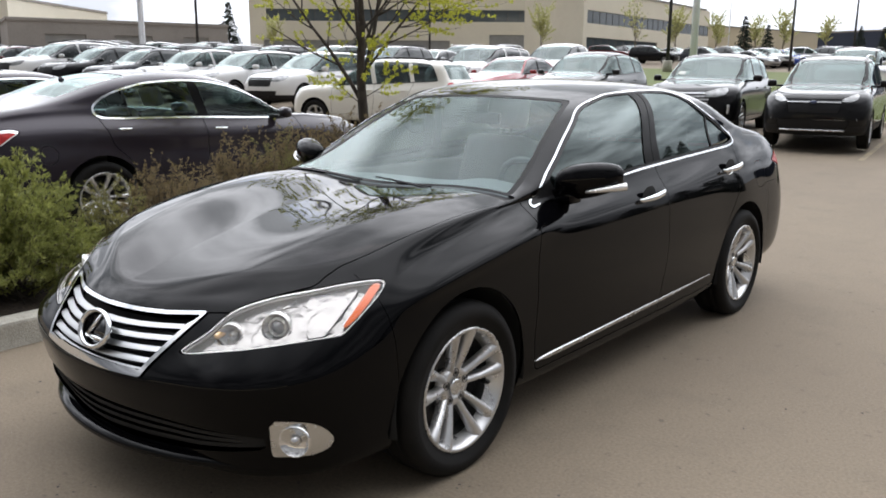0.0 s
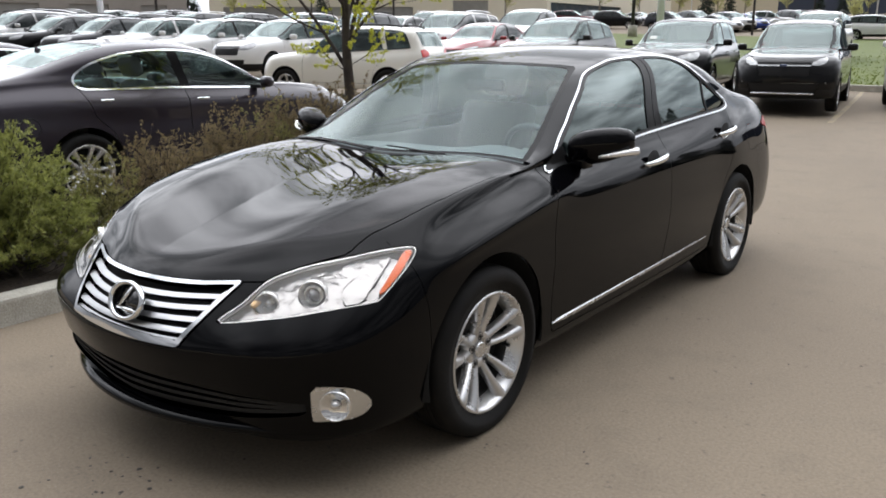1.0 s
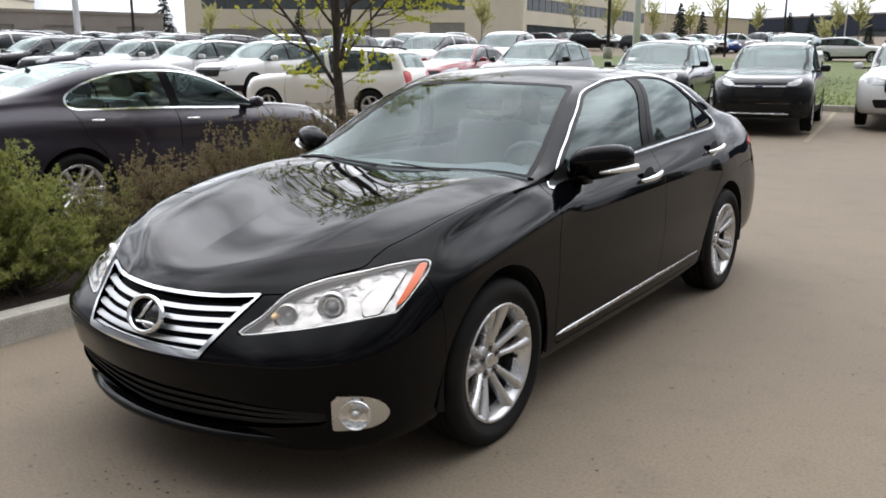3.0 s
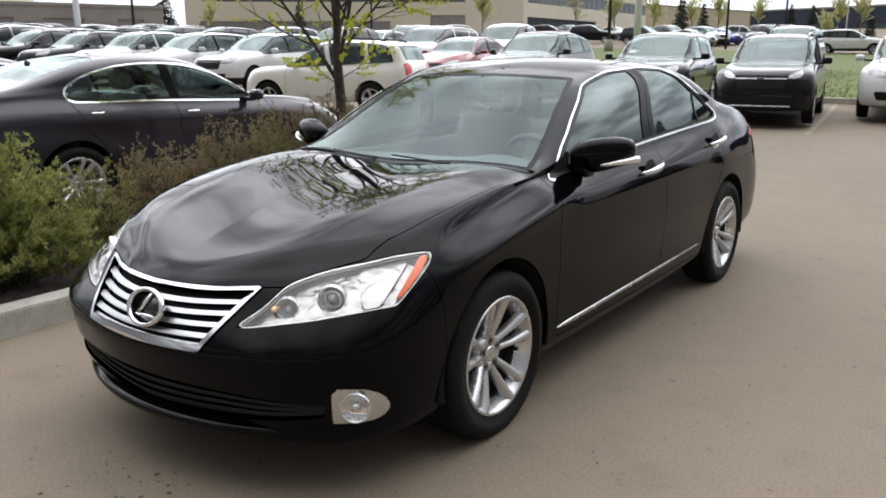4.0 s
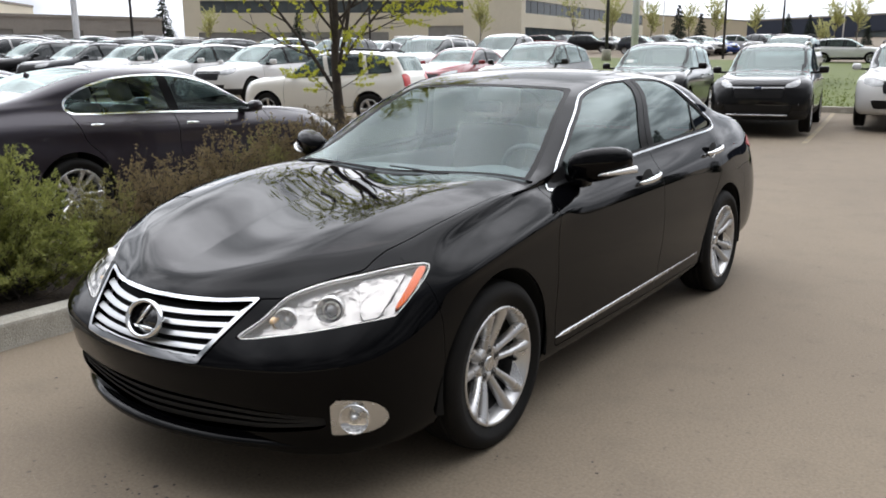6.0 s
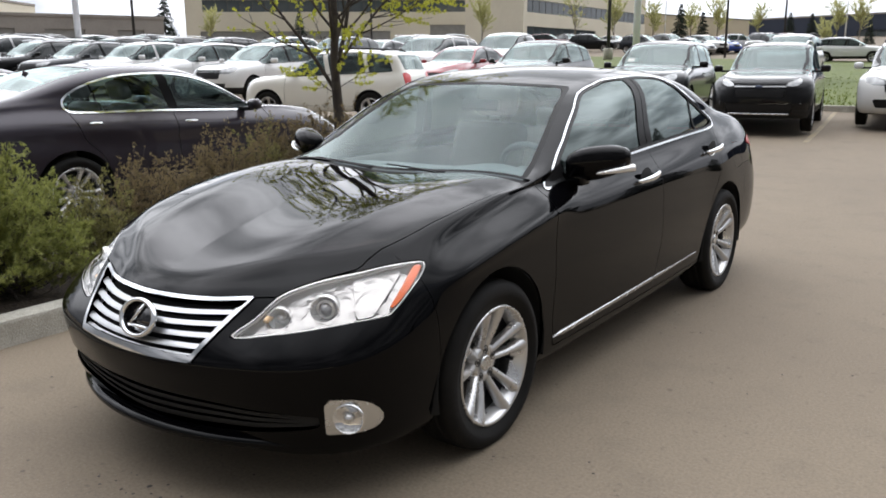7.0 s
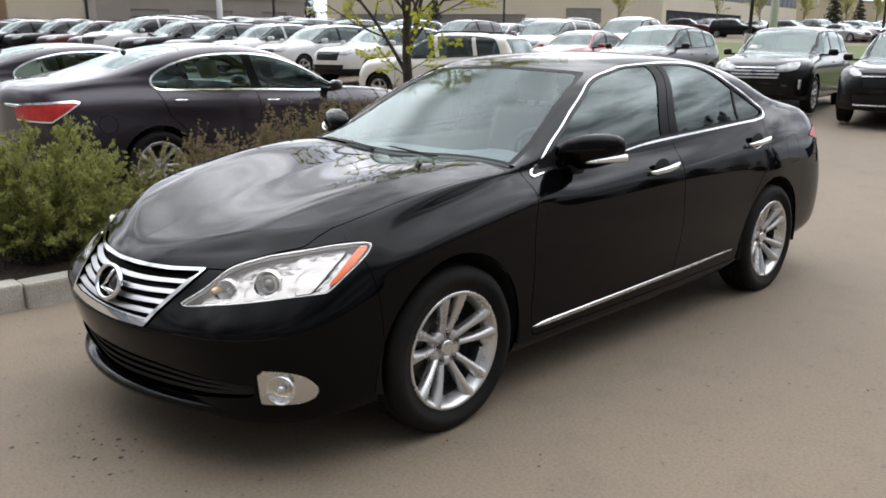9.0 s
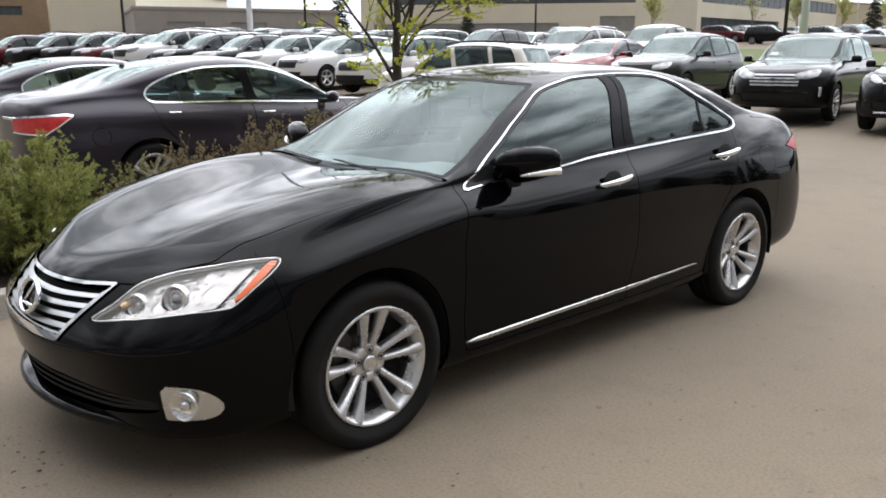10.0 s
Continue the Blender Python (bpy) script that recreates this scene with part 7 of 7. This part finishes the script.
# ---------------------------------------------------------------- lawn, far kerb, bay lines
def lawn():
    ys = np.concatenate([np.linspace(18.0, 30, 16), np.linspace(32, 58, 14)])
    V, F = [], []
    n = 26
    for y in ys:
        left = -11.2 - (y - 18) * 0.50
        for t in np.linspace(0, 1, n):
            x = left + (2.4 - left) * t
            V.append((x, y, float(rise(x, y)) + 0.10))
    F = [(i * n + j, i * n + j + 1, (i + 1) * n + j + 1, (i + 1) * n + j) for i in range(len(ys) - 1) for j in range(n - 1)]
    mesh_ob("lawn", V, F, M_GRASS, None, "mown green lawn with bare patches", True, 0, "structure", "grass")
    edge_ = tagged(new("lawn_kerb"), "low concrete kerb along the lawn", "kerb", "", "structure")
    for i in range(9):
        x = -10.4 + 1.5 * i
        share("kerb_stone", me_kerb, edge_, pose(x, 17.95, float(rise(x, 17.95)), 0, 0, -90))
    return edge_


lawn()
# grass blades near the kerb
rng = np.random.default_rng(5)
V, F = [], []
for _ in range(4200):
    x, y = rng.uniform(-9.0, 2.3), 18.2 + rng.exponential(4.0)
    z = float(rise(x, y)) + 0.10
    h, a = rng.uniform(0.03, 0.06), rng.uniform(0, 6.28)
    dx, dy = 0.02 * math.cos(a), 0.02 * math.sin(a)
    o = len(V)
    V += [(x - dx, y - dy, z), (x + dx, y + dy, z), (x + rng.normal(0, 0.03), y + rng.normal(0, 0.03), z + h)]
    F.append((o, o + 1, o + 2))
tagged(mesh_ob("grass_blades", V, F, leaf_material("grass_blade", (0.165, 0.195, 0.040), (0.105, 0.14, 0.028)), None, "", True), "short rough grass tufts on the lawn", "grass", "", "stuff")

for i in range(6):
    x0, x1 = -0.86 - 2.93 * (i - 1), -1.56 - 2.93 * (i - 1)
    V, F = [], []
    for t in np.linspace(0, 1, 12):
        x, y = x0 + (x1 - x0) * t - (i - 1) * 0.0, 11.6 + 6.2 * t
        for dx in (-0.05, 0.05):
            V.append((x + dx, y, float(rise(x, y)) + 0.008))
    F = [(2 * k, 2 * k + 1, 2 * k + 3, 2 * k + 2) for k in range(11)]
    tagged(mesh_ob("bay_line", V, F, M_LINE, None, "", True), "worn yellow bay line painted on the asphalt", "road marking", "bay lines", "structure")


# ---------------------------------------------------------------- litter and stones on the asphalt
M_CRUMB = material("dark_crumbs", (0.030, 0.026, 0.022), rough=0.95, random_tint=0.6, island=True, tint=(0.10, 0.09, 0.075))
rng = np.random.default_rng(9)
V, F = [], []
spots = [(rng.uniform(-1.7, 6.0), rng.uniform(-3.2, 6.0), rng.uniform(0.003, 0.009)) for _ in range(260)] + [(0.02 + rng.normal(0, 0.20), -2.47 + rng.normal(0, 0.09), rng.uniform(0.003, 0.011)) for _ in range(30)]
for x, y, r in spots:
    o = len(V)
    k = 6
    sq = rng.uniform(0.5, 1.0)
    turn = rng.uniform(0, 3)
    for j in range(k):
        a = 2 * math.pi * j / k
        u, w = r * math.cos(a) * rng.uniform(0.7, 1.2), r * sq * math.sin(a) * rng.uniform(0.7, 1.2)
        V.append((x + u * math.cos(turn) - w * math.sin(turn), y + u * math.sin(turn) + w * math.cos(turn), 0.0015))
    V.append((x, y, min(r * 0.55, 0.004)))
    F += [(o + j, o + (j + 1) % k, o + k) for j in range(k)]
tagged(mesh_ob("gravel_crumbs", V, F, M_CRUMB, None, "", False), "dark crumbs and grit scattered on the asphalt", "grit", "", "stuff")


# ---------------------------------------------------------------- buildings
M_STUCCO = material("cream_panels", (0.80, 0.75, 0.62), rough=0.9, vary=0.35, scale=0.25, fine=0.2, fine_scale=3, tint=(0.68, 0.63, 0.51))
M_BEIGE = material("beige_wall", (0.64, 0.56, 0.40), rough=0.9, vary=0.4, scale=0.2, fine=0.2, fine_scale=3, tint=(0.54, 0.47, 0.33))
M_GREYWALL = material("grey_block", (0.36, 0.335, 0.31), rough=0.95, vary=0.5, scale=0.5, fine=0.3, fine_scale=5, tint=(0.28, 0.26, 0.24))
M_TAN = material("tan_brick", (0.34, 0.25, 0.16), rough=0.95, vary=0.4, scale=0.6, fine=0.4, fine_scale=4, tint=(0.26, 0.185, 0.12))
M_NAVY = material("navy_cladding", (0.022, 0.032, 0.060), rough=0.5, vary=0.4, scale=0.4, fine=0.2, fine_scale=6, tint=(0.035, 0.045, 0.075))
M_WINDOW = material("office_glass", (0.055, 0.075, 0.085), rough=0.06, coat=0.2, vary=0.7, scale=0.35, tint=(0.12, 0.14, 0.15), random_tint=0.3)
M_FRAME = material("window_frame", (0.10, 0.10, 0.10), rough=0.5, metal=0.4)
M_DOOR = material("grey_roller_door", (0.33, 0.33, 0.32), rough=0.6, vary=0.3, scale=1.0)


def facade(name, label, a, b, z0, z1, depth, wall, bands=(), openings=(), category="building"):
    """A long building from a to b (plan points, its front to the left of a-b seen from above turned towards the car park).
    bands: (from, to, sill, head, pane width) window bands; openings: (from, to, sill, head) doors."""
    A, B = Vector((*a, 0)), Vector((*b, 0))
    up = 0.0072 * (A + B).length / 2 if A.y > -50 else 0.0
    z1 += up
    bands, openings = [(p, q, s + up, h + up, w) for p, q, s, h, w in bands], [(p, q, s + up, h + up) for p, q, s, h in openings]
    ln = (B - A).length
    along = (B - A).normalized()
    inward = Vector((-along.y, along.x, 0))
    if inward.dot(Vector((EYE0[0], EYE0[1], 0)) - A) > 0:
        inward = -inward
    m = Matrix(((along.x, inward.x, 0, A.x), (along.y, inward.y, 0, A.y), (0, 0, 1, 0), (0, 0, 0, 1)))
    root = new(name)
    cuts = sorted([(p, q, s, h) for p, q, s, h, _ in bands] + list(openings), key=lambda c: c[2])
    zs = sorted({z0, z1, *[c[2] for c in cuts], *[c[3] for c in cuts]})
    bm = bmesh.new()
    box(bm, 0, ln, 0.32, depth, z0, z1 - 0.05, 0, None)
    for lo, hi in zip(zs, zs[1:]):
        free, xs = [], sorted({0.0, ln, *[c[0] for c in cuts], *[c[1] for c in cuts]})
        for p, q in zip(xs, xs[1:]):
            mid = ((p + q) / 2, (lo + hi) / 2)
            if not any(c[0] <= mid[0] <= c[1] and c[2] <= mid[1] <= c[3] for c in cuts):
                box(bm, p, q, 0.0, 0.32, lo, hi)
    bmesh.ops.transform(bm, matrix=m, verts=bm.verts)
    part("wall", bm, wall, root, "", False)
    bm = bmesh.new()
    box(bm, -0.1, ln + 0.1, -0.08, depth, z1 - 0.04, z1 + 0.22)
    bmesh.ops.transform(bm, matrix=m, verts=bm.verts)
    part("roof", bm, M_GREYWALL, root, "flat roof edge", False)
    for p, q, s, h, pw in bands:
        n = max(1, round((q - p) / pw))
        w = (q - p) / n
        bm = bmesh.new()
        box(bm, 0.03, w - 0.03, 0.20, 0.26, s + 0.02, h - 0.02)
        me = bpy.data.meshes.new("pane")
        bm.to_mesh(me)
        bm.free()
        me.materials.append(M_WINDOW)
        for i in range(n):
            share("pane", me, root, m @ Matrix.Translation((p + i * w, 0, 0)))
        bm = bmesh.new()
        box(bm, -0.05, 0.05, 0.17, 0.30, s, h)
        bar = bpy.data.meshes.new("mullion")
        bm.to_mesh(bar)
        bm.free()
        bar.materials.append(M_FRAME)
        for i in range(n + 1):
            share("mullion", bar, root, m @ Matrix.Translation((p + i * w, 0, 0)))
    for p, q, s, h in openings:
        bm = bmesh.new()
        box(bm, p + 0.02, q - 0.02, 0.15, 0.28, s, h - 0.02)
        bmesh.ops.transform(bm, matrix=m, verts=bm.verts)
        part("roller_door", bm, M_DOOR, root, "", False)
    # joints between wall panels
    return tagged(root, label, category)


facade("office_building", "long cream office building with a ribbon of dark windows", bearing(-55.6, 128.6), bearing(-32.6, 128.4), 3.5, 13.0, 25, M_STUCCO,
       [(2.5, 46.0, 8.26, 10.0, 1.8)], [(2.0, 30.0, 4.2, 5.5), (36.0, 44.0, 4.2, 6.4)])
facade("office_wing", "cream office wing with ribbon windows on two storeys", bearing(-32.3, 99.0), bearing(-24.2, 136.0), 2.5, 10.4, 8, M_STUCCO,
       [(1.0, 42.0, 6.6, 8.1, 1.8), (1.0, 22.0, 3.6, 5.0, 2.2)])
facade("beige_warehouse", "low beige warehouse with plain walls", bearing(-24.4, 150.0), bearing(-17.0, 185.0), 3.5, 8.6, 30, M_BEIGE)
facade("navy_warehouse", "dark blue clad warehouse", bearing(-17.2, 165.0), bearing(12.0, 140.0), 2.5, 7.9, 30, M_NAVY, [(20.0, 60.0, 4.2, 5.4, 3.0)])
facade("block_workshop", "low grey block workshop with roller doors", bearing(-70.5, 84.0), bearing(-57.0, 88.0), 1.2, 5.45, 18, M_GREYWALL, [], [(3.0, 6.5, 2.2, 4.3), (9.0, 12.5, 2.2, 4.3), (15.5, 18.0, 2.2, 4.3)])
facade("tan_building", "tan two-storey building with small windows", bearing(-84.0, 112.0), bearing(-75.8, 108.0), 1.2, 9.0, 20, M_TAN, [(1.0, 6.0, 5.6, 6.6, 1.0), (8.0, 13.0, 5.6, 6.6, 1.0)])
facade("cream_hall", "tall cream hall behind the rows of cars", bearing(-75.7, 104.0), bearing(-70.4, 98.0), 1.0, 8.2, 22, M_STUCCO)

# hidden side of the car park: an unseen plain distant hall added behind the camera
facade("far_hall", "plain pale hall added out of view", (70.0, -60.0), (-50.0, -75.0), 0.0, 7.0, 20, M_BEIGE)


# ---------------------------------------------------------------- lamp posts, far trees
M_POLE = material("pale_galvanised", (0.90, 0.93, 0.97), rough=0.5, vary=0.2, scale=2)
M_DARKPOLE = material("dark_bronze_pole", (0.03, 0.03, 0.032), rough=0.5, vary=0.3)


def lamp_post(b, d, h, r, mat, head, label, base=False):
    x, y = bearing(b, d)
    z = float(rise(x, y))
    root = new("lamp_post")
    mesh_ob("pole", *tube([(0, 0, -0.2), (0, 0, h * 0.5), (0, 0, h)], [r, r * 0.9, r * 0.7], 10), mat, root)
    if head:
        for sx in ((1, -1) if head > 1 else (1,)):
            bm = bmesh.new()
            box(bm, 0.1 * sx if sx > 0 else -0.9, 0.9 if sx > 0 else -0.1, -0.16, 0.16, h - 0.06, h + 0.08, 0.03)
            part("lamp_head", bm, mat, root)
    if base:
        mesh_ob("concrete_base", *tube([(0, 0, -0.2), (0, 0, 0.85), (0, 0, 0.9)], [0.34, 0.34, 0.30], 14), M_KERB, root)
    root.location = (x, y, z)
    return tagged(root, label, "lamp post")


lamp_post(-24.45, 34, 9.5, 0.15, M_POLE, 2, "tall pale galvanised lamp post behind the row")
lamp_post(-62.3, 44, 9.5, 0.16, M_POLE, 2, "tall pale galvanised lamp post among the cars")
lamp_post(-26.35, 62, 9.5, 0.13, M_DARKPOLE, 2, "dark lamp post on a concrete base by the lawn", True)
lamp_post(-18.6, 70, 10, 0.10, M_DARKPOLE, 2, "dark lamp post beyond the lawn")
lamp_post(-15.0, 92, 8.2, 0.11, M_DARKPOLE, 2, "dark twin-headed lamp post beyond the lawn")
lamp_post(-22.6, 100, 7.5, 0.07, M_POLE, 1, "thin street lamp by the warehouse")
lamp_post(-11.4, 105, 8.5, 0.08, M_POLE, 1, "thin street lamp by the blue warehouse")
lamp_post(-58.9, 60, 9.0, 0.10, M_DARKPOLE, 2, "dark lamp post near the workshop")
lamp_post(-43.0, 80, 9.0, 0.10, M_DARKPOLE, 2, "dark lamp post before the offices")
lamp_post(-70.9, 60, 9.0, 0.10, M_DARKPOLE, 2, "dark lamp post far down the rows")


def spruce_proto(h, seed):
    rng = np.random.default_rng(seed)
    root = new("spruce_tree")
    mesh_ob("trunk", *tube([(0, 0, -0.2), (0, 0, h * 0.5), (0, 0, h)], [0.09, 0.06, 0.012], 6), M_BARK, root)
    V, F = [], []
    z = 0.25
    while z < h:
        R = 0.27 * h * (1 - z / h) ** 0.85 + 0.05
        n = max(5, int(13 * (1 - z / h) + 4))
        for k in range(n):
            a = rng.uniform(0, 2 * math.pi)
            r = R * rng.uniform(0.7, 1.12)
            for s in np.linspace(0.25, 1.0, 5):
                c = np.array([r * s * math.cos(a), r * s * math.sin(a), z - 0.22 * r * s + rng.normal(0, 0.02)])
                for _ in range(2):
                    d = np.array([math.cos(a), math.sin(a), -0.25]) + rng.normal(0, 0.45, 3)
                    d *= (0.16 * h / 4) / np.linalg.norm(d)
                    w = np.cross(d, rng.normal(0, 1, 3))
                    w *= 0.25 * np.linalg.norm(d) / (np.linalg.norm(w) + 1e-9)
                    o = len(V)
                    V += [c - d * 0.3, c + w, c + d, c - w]
                    F.append((o, o + 1, o + 2, o + 3))
        z += 0.10 * h / 4 + 0.05 * rng.uniform()
    mesh_ob("crown", V, F, M_NEEDLE, root, "dark needle crown", False)
    return tagged(root, "dark green spruce tree beyond the lawn", "tree", "spruces")


def sapling_proto(h, seed, bare=False):
    rng = np.random.default_rng(seed)
    root = new("street_tree")
    out, tips = [], []
    mesh_ob("trunk", *tube([(0, 0, -0.2), (0.02, 0, h * 0.3), (0, 0.03, h * 0.7)], [0.07, 0.055, 0.03], 6), M_FARBARK, root)
    for k in range(9):
        a = 2 * math.pi * k / 9 + rng.uniform(-0.3, 0.3)
        z = h * (0.25 + 0.045 * k)
        limbs(rng, (0.01, 0.01, z), (0.42 * math.cos(a), 0.42 * math.sin(a), 1.0), h * 0.42, 0.022, 1, out, tips, h)
    tagged(mesh_ob("twig_mass", *join_vf(*out), M_FARBARK, root), "thin limbs", "", "", "stuff")
    keep = [t for t in tips if rng.uniform() < (0.25 if bare else 1.0)]
    mesh_ob("crown", *sprays([p for p, d in keep], [d for p, d in keep], 0.16, rng, 7, 0.35, 1.0), M_PALELEAF, root, "airy pale green crown", False)
    return tagged(root, "slender street tree in pale spring leaf", "tree", "street trees")


spruce = spruce_proto(4.6, 3)
spruce.matrix_world = pose(*bearing(-21.6, 92), float(rise(*bearing(-21.6, 92))))
for b, d, k in ((-20.15, 94, 0.82), (-14.7, 112, 0.80), (-13.4, 115, 0.78), (-10.0, 110, 0.6), (-56.9, 92, 1.3), (-48.0, 110, 1.0),
                (16, 34, 1.15), (19, 37, 1.3), (23, 36, 1.05), (27, 39, 1.35), (31, 37, 1.2), (36, 40, 1.3), (41, 38, 1.1), (47, 41, 1.4), (55, 42, 1.2), (66, 44, 1.3)):
    x, y = bearing(b, d)
    c = copy_thing(spruce, pose(x, y, float(rise(x, y)) if b < 0 else 0.0, 0, 0, 77 * d))
    k *= 1.0 if b < 0 else 0.95 if b < 40 else 1.2
    c.scale = (k, k, k)
sapling = sapling_proto(5.4, 5)
sapling.matrix_world = pose(*bearing(-35.2, 92), float(rise(*bearing(-35.2, 92))))
for b, d, k in ((-26.0, 95, 0.95), (-23.4, 98, 0.85), (-20.9, 100, 0.8), (-19.2, 98, 0.9), (-16.6, 108, 0.8), (-11.9, 104, 0.85), (-10.6, 106, 0.9), (-53.9, 95, 0.8), (-12.6, 70, 0.5)):
    x, y = bearing(b, d)
    c = copy_thing(sapling, pose(x, y, float(rise(x, y)), 0, 0, 51 * d))
    c.scale = (k, k, k)
bare = sapling_proto(5.6, 8, True)
bare.matrix_world = pose(*bearing(-28.7, 84), float(rise(*bearing(-28.7, 84))))
tagged(bare, "slender street tree, still nearly bare", "tree", "street trees")
